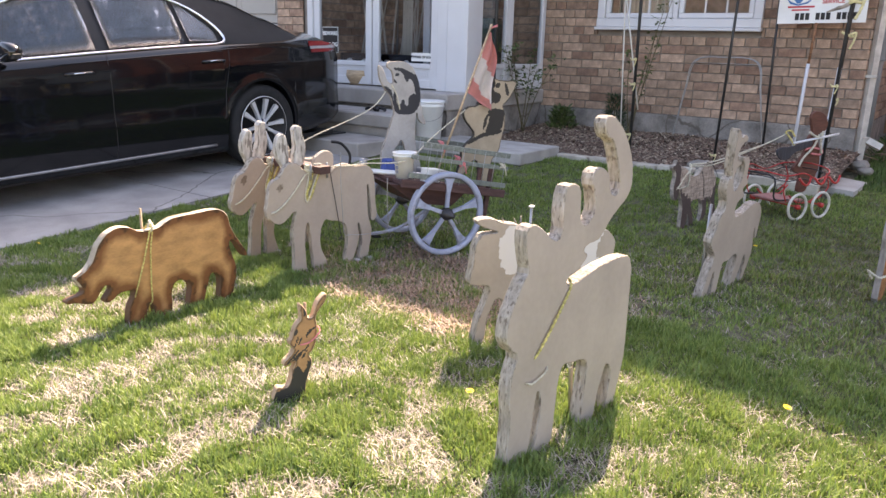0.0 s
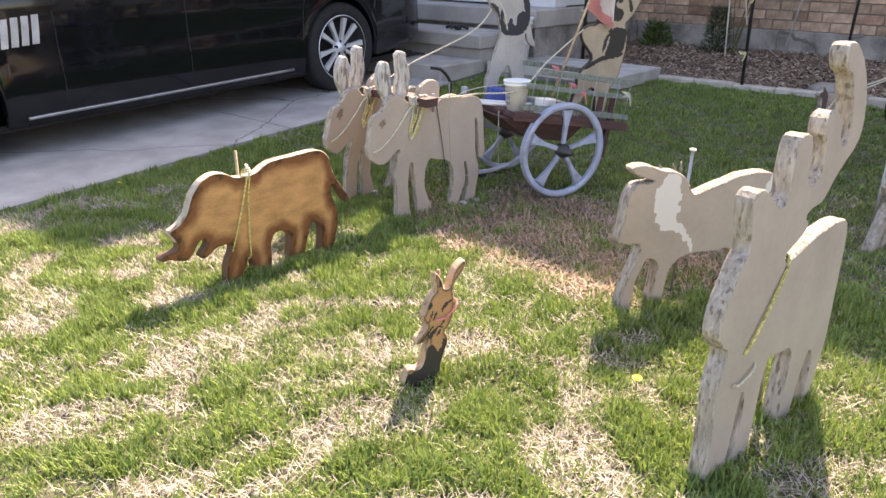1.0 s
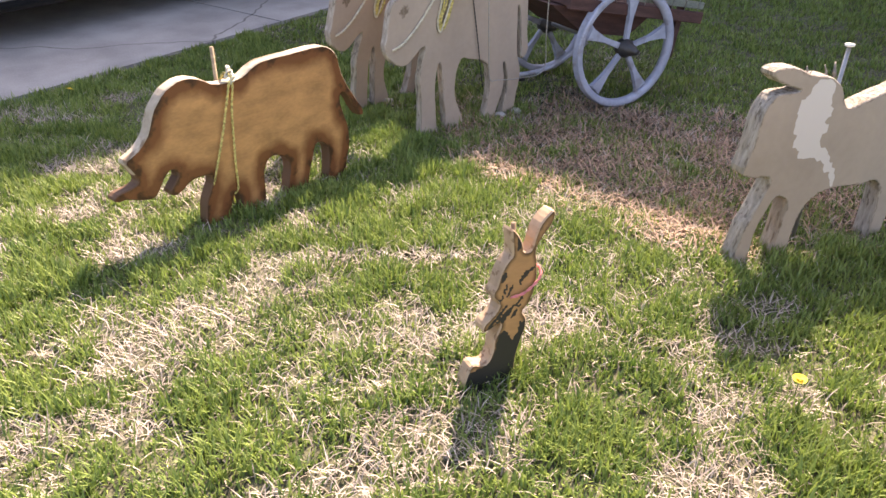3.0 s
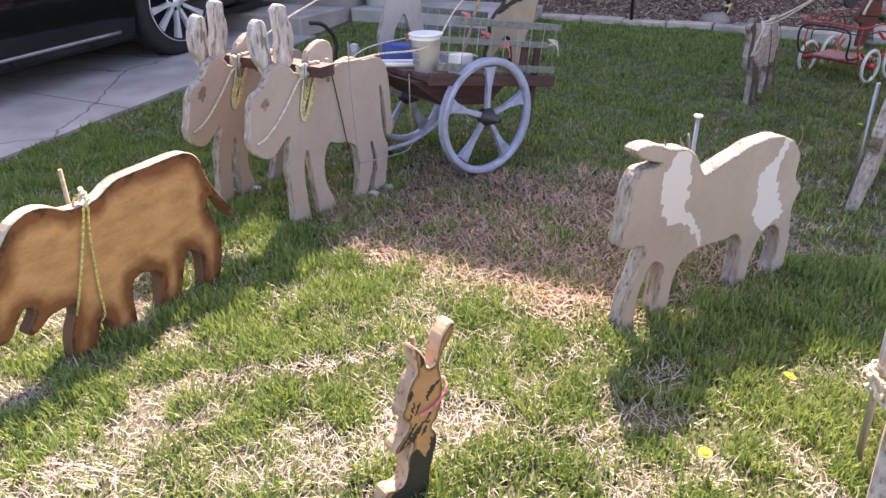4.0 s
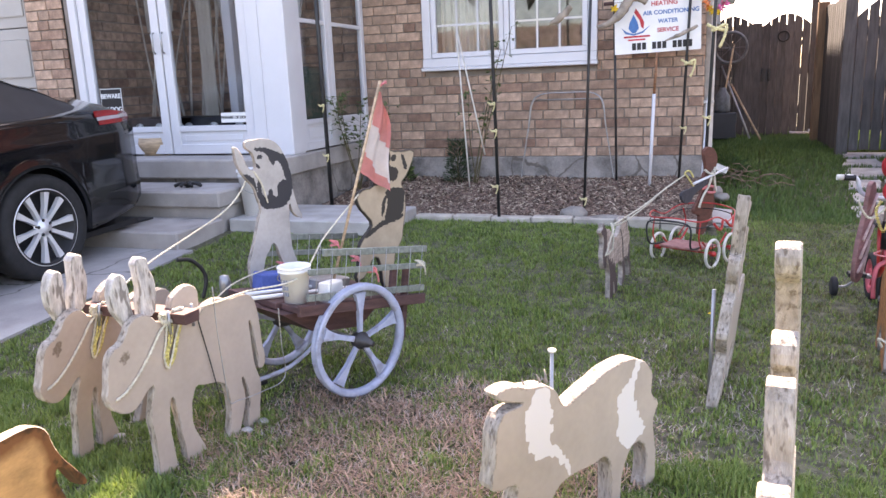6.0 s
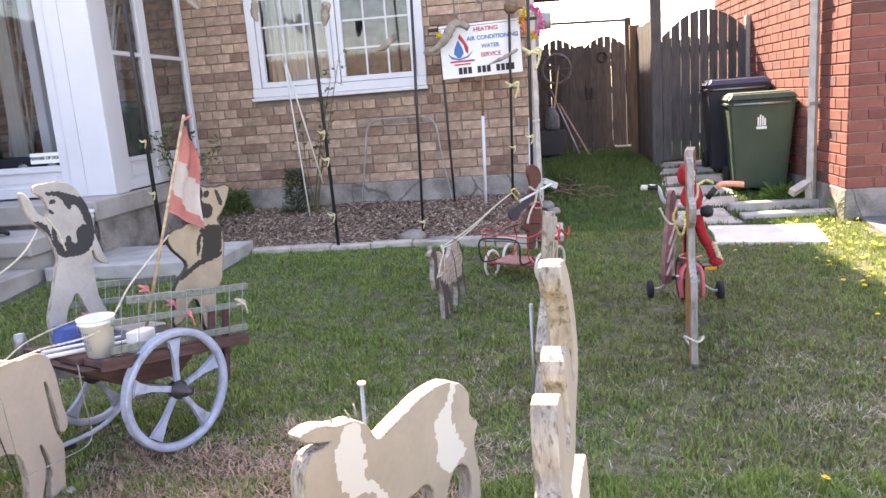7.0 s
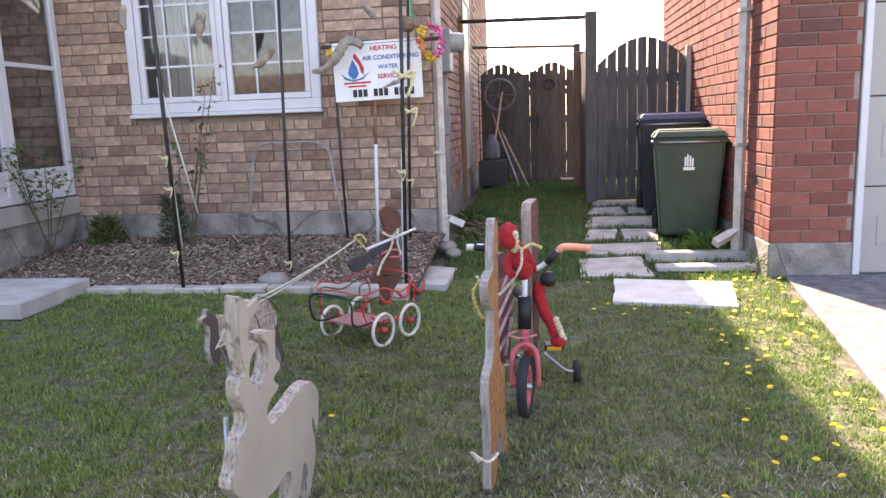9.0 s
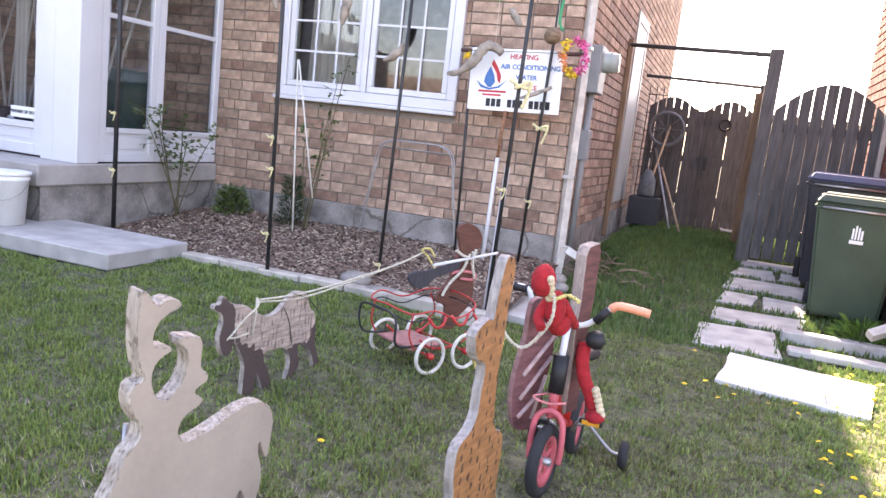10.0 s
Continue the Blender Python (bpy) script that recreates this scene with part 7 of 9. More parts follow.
bar = [(0.04, 5.02, 0.672), (0.115, 5.02, 0.67), (0.145, 5.03, 0.60), (0.20, 5.04, 0.575), (BX + 0.01, 5.035, 0.572), (0.32, 5.04, 0.58), (0.365, 5.03, 0.615), (0.42, 5.02, 0.665), (0.50, 5.02, 0.662)]
part("handlebar", tubed(spline(bar, 5), 0.010, 9), WHITE_PVC, bike)
part("grip", tubed([(0.035, 5.02, 0.672), (0.065, 5.02, 0.6715)], 0.0135, 10), PRAM_WHITE, bike)
part("grip", tubed([(0.066, 5.02, 0.6715), (0.115, 5.02, 0.669)], 0.0145, 10), TRIM_BLACK, bike)
part("grip", tubed(spline([(0.40, 5.02, 0.652), (0.43, 5.02, 0.668), (0.525, 5.02, 0.660)], 4), 0.0145, 10), material("orange_pink_grip", (0.72, 0.28, 0.16), rough=0.5, bump=0.05), bike, "orange-pink rubber grip")
part("brake_cover", tubed([(0.355, 5.03, 0.60), (0.395, 5.025, 0.65)], 0.015, 10), TRIM_BLACK, bike)
for s in (-1, 1):
    part("crank", tubed([(BX + 0.02 + s * 0.03, BY + 0.22, 0.16), (BX + 0.02 + s * 0.06, BY + 0.20 - s * 0.03, 0.20 + s * 0.03)], 0.007, 7), GREY_METAL, bike)
    part("pedal", boxed(BX + 0.02 + s * 0.06, BX + 0.02 + s * 0.14, BY + 0.17 - s * 0.03, BY + 0.23 - s * 0.03, 0.19 + s * 0.03, 0.212 + s * 0.03, bevel=0.004), TRIM_BLACK, bike)
part("reflector", boxed(BX + 0.09, BX + 0.15, BY + 0.132, BY + 0.138, 0.224, 0.238), material("amber_reflector", (0.7, 0.32, 0.03), rough=0.3, bump=0.0), bike, "amber pedal reflector")
part("horn", lathe(bmesh.new(), [(0, -0.035), (0.022, -0.028), (0.034, 0), (0.028, 0.024), (0, 0.034)], 16, "x"), TRIM_BLACK, bike, "round black rubber horn bulb").location = (0.36, 5.06, 0.53)

PLANK = [(-4, 0), (4, 0), (4.5, 20), (4, 34), (5, 40), (5, 57), (3.5, 60), (-3, 59), (-4.5, 56), (-4, 40), (-5, 30), (-4, 18)]
bm = board(bmesh.new(), PLANK, 0.042, 0.015, 0.03, rounds=0)
ob = solo("back_plank", bm, (wooden("maroon_stained_plank", (0.135, 0.052, 0.045), along=(1, 1, 6)), wooden("grey_brown_plank", (0.30, 0.24, 0.20), along=(4, 4, 1))), "maroon sawn plank with grey edges strapped upright to the bicycle", "plank", (0.288, 5.10, 0.25), -20)
FADED_PINK = material("faded_pink_batten", (0.50, 0.36, 0.35), rough=0.8, dark=0.7, light=1.1, scale=30, bump=0.1)
SHIELD = [(3, 0), (8, -1), (11, 4), (9.5, 14), (10, 26), (9, 37), (4, 49), (0, 50), (-1, 46), (0, 36), (-1.5, 22), (0, 8)]
bm = board(bmesh.new(), [(u * 1.7, v) for u, v in SHIELD], 0.02, 0.015, 0.02)
ob = solo("curved_board", bm, (wooden("faded_maroon_board", (0.185, 0.075, 0.078), along=(1, 1, 5)), wooden("maroon_board_edge", (0.25, 0.13, 0.125), along=(1, 1, 3))), "curved faded maroon board leaning at the front of the bicycle", "board", (0.112, 4.95, 0.17), -25)
ob.rotation_euler[1] = radians(6)
for u0, v0, u1, v1 in ((4, 6, 14, 14), (3, 13, 16, 27), (2, 22, 15, 35), (4, 34, 11, 43), (12, 4, 15, 20)):
    m = ob.matrix_basis
    solo("stripe_batten", tubed([m @ Vector((0.013, u0 / 100, v0 / 100)), m @ Vector((0.013, u1 / 100, v1 / 100))], 0.008, 6), FADED_PINK, "short pale batten across the maroon board", "batten")


def plush():
    """A stuffed red doll as one plain shape."""
    bm = bmesh.new()

    def lump(c, r, m=0):
        res = bmesh.ops.create_icosphere(bm, subdivisions=3, radius=1.0)
        for v in res["verts"]:
            v.co = Vector(c) + Vector((v.co.x * r[0], v.co.y * r[1], v.co.z * r[2])) * (1 + 0.06 * noise.noise(v.co * 4))
        for f in {f for v in res["verts"] for f in v.link_faces}:
            f.material_index, f.smooth = m, True

    lump((0.210, 4.81, 0.748), (0.038, 0.042, 0.052))
    for k in range(7):
        lump((0.236 + 0.006 * math.sin(3 * k), 4.785 + 0.006 * k, 0.760 - 0.011 * k), (0.013, 0.014, 0.012), 1)
    lump((0.250, 4.85, 0.655), (0.034, 0.038, 0.062))
    lump((0.262, 4.885, 0.605), (0.038, 0.045, 0.04))
    for pts, r in (([(0.322, 5.09, 0.50), (0.326, 5.06, 0.45), (0.345, 5.045, 0.39), (0.37, 5.045, 0.345), (0.385, 5.05, 0.30)], 0.025), ([(0.226, 4.85, 0.68), (0.205, 4.83, 0.63), (0.225, 4.80, 0.60)], 0.018), ([(0.27, 4.86, 0.68), (0.292, 4.90, 0.63), (0.30, 4.96, 0.59)], 0.017)):
        tube(bm, spline(pts, 5), r, 10, taper=0.9)
    lump((0.398, 5.04, 0.275), (0.034, 0.045, 0.024))
    for k in range(6):
        lump((0.388 + 0.006 * k, 5.035, 0.365 - 0.016 * k), (0.014, 0.018, 0.014), 1)
    return solo("plush_doll", bm, (RED_CLOTH, material("cream_fleece", (0.52, 0.43, 0.29), rough=1.0, scale=60, bump=0.8)), "red plush doll with a cream trim sitting on the bicycle", "doll")


plush()
tie([(0.09, 4.80, 0.60), (0.12, 4.82, 0.54), (0.16, 4.86, 0.51), (0.21, 4.84, 0.56), (0.255, 4.79, 0.64), (0.258, 4.775, 0.71)], WHITE_ROPE, "cream rope from the giraffe to the doll", 0.006)
tie([(0.262, 4.775, 0.705), (0.297, 4.785, 0.72), (0.332, 4.79, 0.705)], YELLOW_ROPE, "loose yellow rope end at the doll's neck", 0.006)
tie([(0.12, 4.52, 0.64), (0.10, 4.50, 0.60), (0.13, 4.50, 0.52), (0.16, 4.56, 0.56), (0.16, 4.6, 0.6)], YELLOW_ROPE, "yellow rope looped on the giraffe's head", 0.006)
tie([(0.12, 4.30, 0.10), (0.10, 4.28, 0.14), (0.15, 4.26, 0.12), (0.18, 4.30, 0.13), (0.14, 4.33, 0.10)], WHITE_ROPE, "white rag knotted at the giraffe's foot", 0.005)
tie([(0.31, 4.94, 0.33), (0.25, 4.93, 0.32), (0.20, 4.94, 0.33), (0.24, 5.0, 0.33)], PINK_CORD, "pink cord round the plank", 0.004)


# ---- side yard: gates, bins, paving ----
def gate(name, label, x0, x1, y, z0, tops, n, rails):
    g = thing(name, label, "gate")
    step = (x1 - x0) / n
    for k in range(n):
        xa, xb = x0 + step * k + 0.004, x0 + step * (k + 1) - 0.009
        za, zb = tops((xa - x0) / (x1 - x0)), tops((xb - x0) / (x1 - x0))
        bm = bmesh.new()
        lo = z0 + 0.02 * random.random()
        v = [bm.verts.new(p) for p in ((xa, y, lo), (xb, y, lo), (xb, y, zb), (xa, y, za), (xa, y + 0.022, lo), (xb, y + 0.022, lo), (xb, y + 0.022, zb), (xa, y + 0.022, za))]
        for q in ((0, 1, 2, 3), (7, 6, 5, 4), (0, 4, 5, 1), (1, 5, 6, 2), (2, 6, 7, 3), (3, 7, 4, 0)):
            bm.faces.new([v[i] for i in q])
        part("board", bm, FENCE_WOOD, g)
    for z in rails:
        part("rail", boxed(x0, x1, y + 0.023, y + 0.06, z, z + 0.09, bevel=0.004), FENCE_WOOD, g)
    return g


gate("wooden_gate", "arched brown plank gate between the two houses", 1.002, 1.94, 10.3, 0.27, lambda t: 1.60 + 0.37 * math.sin(math.pi * (0.08 + 0.82 * t)), 9, (0.5, 0.95, 1.5))
g = gate("wooden_gate", "weathered double-arched plank gate farther back", -0.42, 0.90, 13.0, 0.22, lambda t: 1.74 + 0.20 * abs(math.sin(2 * math.pi * (0.04 + 0.92 * t))), 13, (0.55, 1.1, 1.6))
part("latch", tubed([(0.72, 12.98, 0.30), (0.72, 12.97, 0.28), (0.96, 12.97, 0.28), (0.96, 12.97, 0.33)], 0.018, 6), WHITE_PVC, g, "pale bent strap at the foot of the gate")
for x in (0.30, 0.38):
    part("pull", boxed(x, x + 0.035, 12.965, 12.995, 1.02, 1.20, bevel=0.004), BLACK_METAL, g)
part("ring", tubed([(0.56 + 0.07 * math.cos(a), 12.98, 1.63 + 0.07 * math.sin(a)) for a in np.linspace(0, 2 * math.pi, 20)[:-1]], 0.012, 6, close=True), BLACK_METAL, g)
for x0, x1, y0, y1, z, m in ((0.88, 0.998, 10.28, 10.40, 2.25, FENCE_WOOD), (0.84, 0.97, 11.9, 12.0, 1.98, POST_WOOD), (0.91, 1.0, 13.03, 13.12, 2.18, FENCE_WOOD), (1.90, 1.952, 10.20, 10.28, 1.85, GREY_METAL)):
    solo("gate_post", boxed(x0, x1, y0, y1, 0.1, z, bevel=0.006), m, "upright timber gate post", "post")
solo("crossbar", tubed([(0.96, 10.35, 2.20), (-0.53, 11.0, 2.30)], 0.022, 8), FENCE_WOOD, "brown bar from the gate post to the house", "bar")
solo("crossbar", tubed([(0.95, 13.07, 2.15), (-0.53, 13.05, 2.19)], 0.020, 8), FENCE_WOOD, "brown bar above the far gate", "bar")
side_fence = thing("fence", "brown board fence panel between the two gate posts", "fence")
for k in range(11):
    part("board", boxed(0.925, 0.947, 10.41 + k * 0.14, 10.41 + k * 0.14 + 0.132, 0.2, 1.92 + 0.01 * math.sin(5 * k), bevel=0.003), FENCE_WOOD, side_fence)
part("rail", boxed(0.948, 0.985, 10.41, 11.9, 0.6, 0.69, bevel=0.003), FENCE_WOOD, side_fence)
part("rail", boxed(0.948, 0.985, 10.41, 11.9, 1.5, 1.59, bevel=0.003), FENCE_WOOD, side_fence)
solo("wall_post", boxed(-0.525, -0.475, 10.97, 11.03, 0.2, 2.36, bevel=0.004), POST_WOOD, "brown upright post fixed to the brick side wall", "post")
side_door = thing("side_door", "beige framed door in the brick side wall", "door")
tagged(side_door, kind="structure")
for y0, y1, z0, z1 in ((11.45, 11.56, 0.55, 2.75), (12.35, 12.46, 0.55, 2.75), (11.56, 12.35, 2.64, 2.75)):
    part("door_frame", boxed(-0.54, -0.512, y0, y1, z0, z1, bevel=0.004), BEIGE_DOOR, side_door)
part("door_leaf", boxed(-0.54, -0.522, 11.562, 12.348, 0.55, 2.638, bevel=0.003), BEIGE_DOOR, side_door)
rack = thing("wire_rack", "dark rusty wire trellis leaning in the corner by the gate", "trellis")
for k in range(5):
    part("upright", tubed([(-0.44 + 0.09 * k, 12.86, 0.34), (-0.44 + 0.09 * k, 12.93, 2.05)], 0.006, 6), BLACK_METAL, rack)
for k in range(7):
    part("bar", tubed([(-0.46, 12.868 + 0.0098 * k, 0.5 + 0.24 * k), (-0.06, 12.868 + 0.0098 * k, 0.5 + 0.24 * k)], 0.005, 6), BLACK_METAL, rack)
back_fence = thing("fence", "plain brown board fence across the back yards", "fence")
for k in range(26):
    x = -0.48 + k * 0.152
    part("board", boxed(x, x + 0.146, 15.0, 15.022, 0.1, 1.92 + 0.03 * math.sin(3 * k), bevel=0.003), FENCE_WOOD, back_fence)
for z in (0.5, 1.55):
    part("rail", boxed(-0.48, 3.46, 15.023, 15.06, z, z + 0.09, bevel=0.003), FENCE_WOOD, back_fence)


def wheelie_bin(at, turn, body_mat, lid_mat, label, w=0.56, dp=0.64, h=1.0):
    b = thing("wheelie_bin", label, "bin", at, turn, "wheelie bins by the garage")

    def frustum(bm, w0, d0, w1, d1, z0, z1, y_off=0.0):
        lo = [(-w0 / 2, -d0 / 2 + y_off, z0), (w0 / 2, -d0 / 2 + y_off, z0), (w0 / 2, d0 / 2, z0), (-w0 / 2, d0 / 2, z0)]
        hi = [(-w1 / 2, -d1 / 2, z1), (w1 / 2, -d1 / 2, z1), (w1 / 2, d1 / 2, z1), (-w1 / 2, d1 / 2, z1)]
        v = [bm.verts.new(p) for p in lo + hi]
        for q in ((3, 2, 1, 0), (4, 5, 6, 7), (0, 1, 5, 4), (1, 2, 6, 5), (2, 3, 7, 6), (3, 0, 4, 7)):
            bm.faces.new([v[i] for i in q])
        bmesh.ops.bevel(bm, geom=bm.edges[:], offset=0.02, segments=3, affect="EDGES")

    bm = bmesh.new()
    frustum(bm, w * 0.74, dp * 0.70, w * 0.94, dp * 0.92, 0.035, h * 0.90)
    part("body", bm, body_mat, b, smooth=False)
    bm = bmesh.new()
    frustum(bm, w * 0.99, dp * 0.97, w * 1.0, dp * 0.98, h * 0.86, h * 0.92)
    part("rim", bm, body_mat, b)
    bm = bmesh.new()
    frustum(bm, w * 1.03, dp * 1.02, w * 0.86, dp * 0.82, h * 0.922, h * 1.0)
    part("lid", bm, lid_mat, b, "closed hinged lid")
    part("handle", tubed([(-w * 0.42, dp * 0.52, h * 0.93), (-w * 0.40, dp * 0.60, h * 0.955), (w * 0.40, dp * 0.60, h * 0.955), (w * 0.42, dp * 0.52, h * 0.93)], 0.014, 8), body_mat, b)
    part("bail", tubed([(-w * 0.40, -dp * 0.49, h * 0.89), (w * 0.40, -dp * 0.49, h * 0.89)], 0.010, 7), GREY_METAL, b)
    for s in (-1, 1):
        part("wheel", lathe(bmesh.new(), [(0, -0.025), (0.09, -0.025), (0.105, -0.018), (0.105, 0.018), (0.09, 0.025), (0, 0.025)], 24, "x"), RUBBER, b).location = (s * w * 0.42, dp * 0.36, 0.105)
    return b


gb = wheelie_bin((1.655, 8.85, ground_at(1.65, 8.85) - 0.005), -8, BIN_GREEN, BIN_GREEN, "dark green wheeled bin with a white emblem", w=0.62, dp=0.64, h=0.94)
bm = bmesh.new()
for x0, x1, z0, z1 in ((-0.045, 0.045, 0.60, 0.625), (-0.035, -0.022, 0.632, 0.71), (-0.016, -0.004, 0.632, 0.732), (0.004, 0.016, 0.632, 0.72), (0.022, 0.036, 0.632, 0.70)):
    box(bm, x0, x1, -0.2885 - 0.052 * (z0 - 0.6), -0.280 - 0.052 * (z0 - 0.6), z0, z1)
part("emblem", bm, WHITE_PLASTIC, gb, "plain white printed emblem")
wheelie_bin((1.645, 9.68, ground_at(1.64, 9.68) - 0.005), -5, BIN_BLACK, BIN_LID, "black wheeled bin with a dusty navy lid", w=0.64, h=0.99)

BOULDER = material("brown_grey_boulder", (0.25, 0.225, 0.195), rough=0.9, dark=0.6, light=1.2, scale=9, fine=90, bump=0.5)
STONE = material("grey_paving_stone", (0.40, 0.385, 0.36), rough=0.9, dark=0.65, light=1.15, scale=7, fine=120, bump=0.4)


def flat_stone(name, corners, thick, mat, label, category="paving stone", lift=0.012, group="stepping stones"):
    bm = bmesh.new()
    ring = []
    for (x0, y0), (x1, y1) in zip(corners, corners[1:] + corners[:1]):
        for k in range(5):
            t = k / 5
            ring.append((x0 + (x1 - x0) * t + random.uniform(-0.008, 0.008), y0 + (y1 - y0) * t + random.uniform(-0.008, 0.008)))
    top = [bm.verts.new((x, y, ground_at(x, y) + lift)) for x, y in ring]
    low = [bm.verts.new((x, y, ground_at(x, y) + lift - thick)) for x, y in ring]
    bm.faces.new(top)
    n = len(ring)
    for i in range(n):
        bm.faces.new((top[i], low[i], low[(i + 1) % n], top[(i + 1) % n]))
    bmesh.ops.recalc_face_normals(bm, faces=bm.faces[:])
    return solo(name, bm, mat, label, category, group=group)


flat_stone("paving_slab", [(0.80, 6.74), (1.53, 6.60), (1.65, 7.28), (0.88, 7.42)], 0.05, PALE_SLAB, "large pale paving slab set in the grass")
for y, dp, cut in ((7.52, 0.60, 0.50), (8.24, 0.34, 0.0), (8.70, 0.34, 0.30), (9.14, 0.36, 0.0), (9.60, 0.32, 0.36), (10.02, 0.36, 0.0)):
    rj = lambda: random.uniform(-0.03, 0.03)
    x0, x1 = 0.66 + 0.105 * (y - 7.6), (1.15 if y < 7.6 else 1.27 + 0.105 * (y - 7.6))
    edges = (x0, x0 + cut * 0.9, x0 + cut * 0.9 + 0.05, x1) if cut and y > 8 else (x0, x1)
    for a, b in zip(edges[::2], edges[1::2]):
        flat_stone("stepping_stone", [(a + rj(), y + 0.02 + rj()), (b + rj(), y - 0.02 + rj()), (b + 0.03 + rj(), y + dp + rj()), (a + 0.03 + rj(), y + dp + rj())], 0.05, STONE, "rough grey stepping stone with grass in its joints")
solo("edging_block", boxed(1.20, 1.97, 8.02, 8.14, 0.0, 0.085, bevel=0.01), STONE, "long pale concrete edging block before the bins", "edging")
solo("edging_block", boxed(1.22, 1.97, 7.66, 7.80, 0.0, 0.045, bevel=0.01), SLAB_STONE, "low pale concrete edging strip", "edging")
flat_stone("paving_slab", [(-0.62, 6.98), (-0.30, 7.0), (-0.28, 7.62), (-0.60, 7.60)], 0.05, SLAB_STONE, "pale slab at the end of the flower bed", lift=0.03)


def downpipe(name, x, y, z0, z1, out, label):
    """A folded metal pipe with a kicked-out foot; out: the way the foot points."""
    line = [(x, y, z1), (x, y, z0 + 0.16), (x + out[0] * 0.03, y + out[1] * 0.03, z0 + 0.08), (x + out[0] * 0.22, y + out[1] * 0.22, z0)]
    bm = bmesh.new()
    tube(bm, spline(line, 4), 0.042, 4)
    for f in bm.faces:
        f.smooth = False
    p = thing(name, label, "downpipe")
    part("pipe", bm, material("beige_downpipe", (0.52, 0.49, 0.44), rough=0.45, bump=0.03), p)
    for z in (0.9, 1.9):
        part("strap", boxed(x - 0.045, x + 0.045, y - 0.045, y + 0.045, z, z + 0.025), GREY_METAL, p)
    return p


downpipe("downpipe", WX1 + 0.05, WY + 0.06, 0.27, 5.4, (0.8, 0.1), "beige square downpipe at the house corner")
downpipe("downpipe", NX - 0.05, 8.10, 0.16, 6.0, (-0.9, -0.5), "white square downpipe on the red brick wall")
m = thing("electric_meter", "grey electric meter box with a round glass meter", "meter")
part("box", boxed(WX1 + 0.002, WX1 + 0.13, 8.74, 9.02, 1.60, 1.98, bevel=0.008), METER_GREY, m)
part("dial", lathe(bmesh.new(), [(0.085, 0.0), (0.085, 0.06), (0.075, 0.12), (0.0, 0.125)], 24, "x"), DIAL_GLASS, m).location = (WX1 + 0.13, 8.88, 1.86)
part("conduit", tubed([(WX1 + 0.06, 8.86, 1.60), (WX1 + 0.06, 8.86, 0.3)], 0.03, 8), METER_GREY, m)
part("cut_out_box", boxed(WX1 + 0.002, WX1 + 0.10, 8.80, 8.94, 1.05, 1.30, bevel=0.006), METER_GREY, m)
lamp = thing("wall_lantern", "small black and glass wall lantern beside the garage", "lamp", (2.275, NY, 2.16))
part("cage", lathe(bmesh.new(), [(0, -0.12), (0.03, -0.115), (0.045, -0.10), (0.075, 0.05), (0.08, 0.055), (0.02, 0.12), (0.0, 0.14)], 6), LAMP_CLEAR, lamp).location = (0, -0.12, 0)
for k in range(6):
    a = k * math.pi / 3
    part("bar", tubed([(0.047 * math.cos(a), -0.12 + 0.047 * math.sin(a), -0.10), (0.078 * math.cos(a), -0.12 + 0.078 * math.sin(a), 0.055)], 0.006, 5), TRIM_BLACK, lamp)
part("cap", lathe(bmesh.new(), [(0.088, 0.05), (0.088, 0.06), (0.02, 0.13), (0.008, 0.16), (0, 0.165)], 6), TRIM_BLACK, lamp).location = (0, -0.12, 0)
part("bracket", tubed(spline([(0, -0.002, -0.05), (0, -0.06, -0.14), (0, -0.12, -0.12)], 5), 0.009, 7), TRIM_BLACK, lamp)
lamp.matrix_basis = lamp.matrix_basis @ Matrix.Diagonal((0.84, 0.84, 0.84, 1))

# odds and ends by the far gate
heap = [("garden_tool", [(-0.30, 12.3, 0.28), (-0.10, 12.75, 1.55)], 0.014, STICK, "long wooden tool handle leaning by the gate"), ("garden_tool", [(0.12, 12.1, 0.28), (-0.25, 12.8, 1.25)], 0.014, GREY_METAL, "grey tool handle leaning by the gate"), ("garden_tool", [(0.25, 12.0, 0.27), (-0.12, 12.7, 1.0)], 0.014, STICK, "bent wooden stake leaning by the gate")]
for nm, pts, r, mat, label in heap:
    solo(nm, tubed(pts, r, 7), mat, label, "garden tool", group="tools by the gate")
wh = thing("old_wheel", "old grey spoked wheel hung by the gate", "wheel")
part("rim", tubed([(-0.14 + 0.21 * math.cos(a), 12.72, 1.50 + 0.21 * math.sin(a)) for a in np.linspace(0, 2 * math.pi, 33)[:-1]], 0.022, 8, close=True), DULL_STEEL, wh)
for k in range(8):
    a = k * math.pi / 4
    part("spoke", tubed([(-0.14, 12.72, 1.50), (-0.14 + 0.2 * math.cos(a), 12.72, 1.50 + 0.2 * math.sin(a))], 0.006, 5), DULL_STEEL, wh)
solo("crate", boxed(-0.42, -0.05, 12.15, 12.5, 0.27, 0.62, bevel=0.01), BIN_BLACK, "black plastic crate by the far gate", "crate")
solo("jug", lathe(bmesh.new(), [(0, 0), (0.10, 0.0), (0.11, 0.05), (0.10, 0.22), (0.05, 0.30), (0.04, 0.34), (0, 0.34)], 16), DULL_STEEL, "dull grey jug on the crate", "jug", (-0.24, 12.3, 0.622))

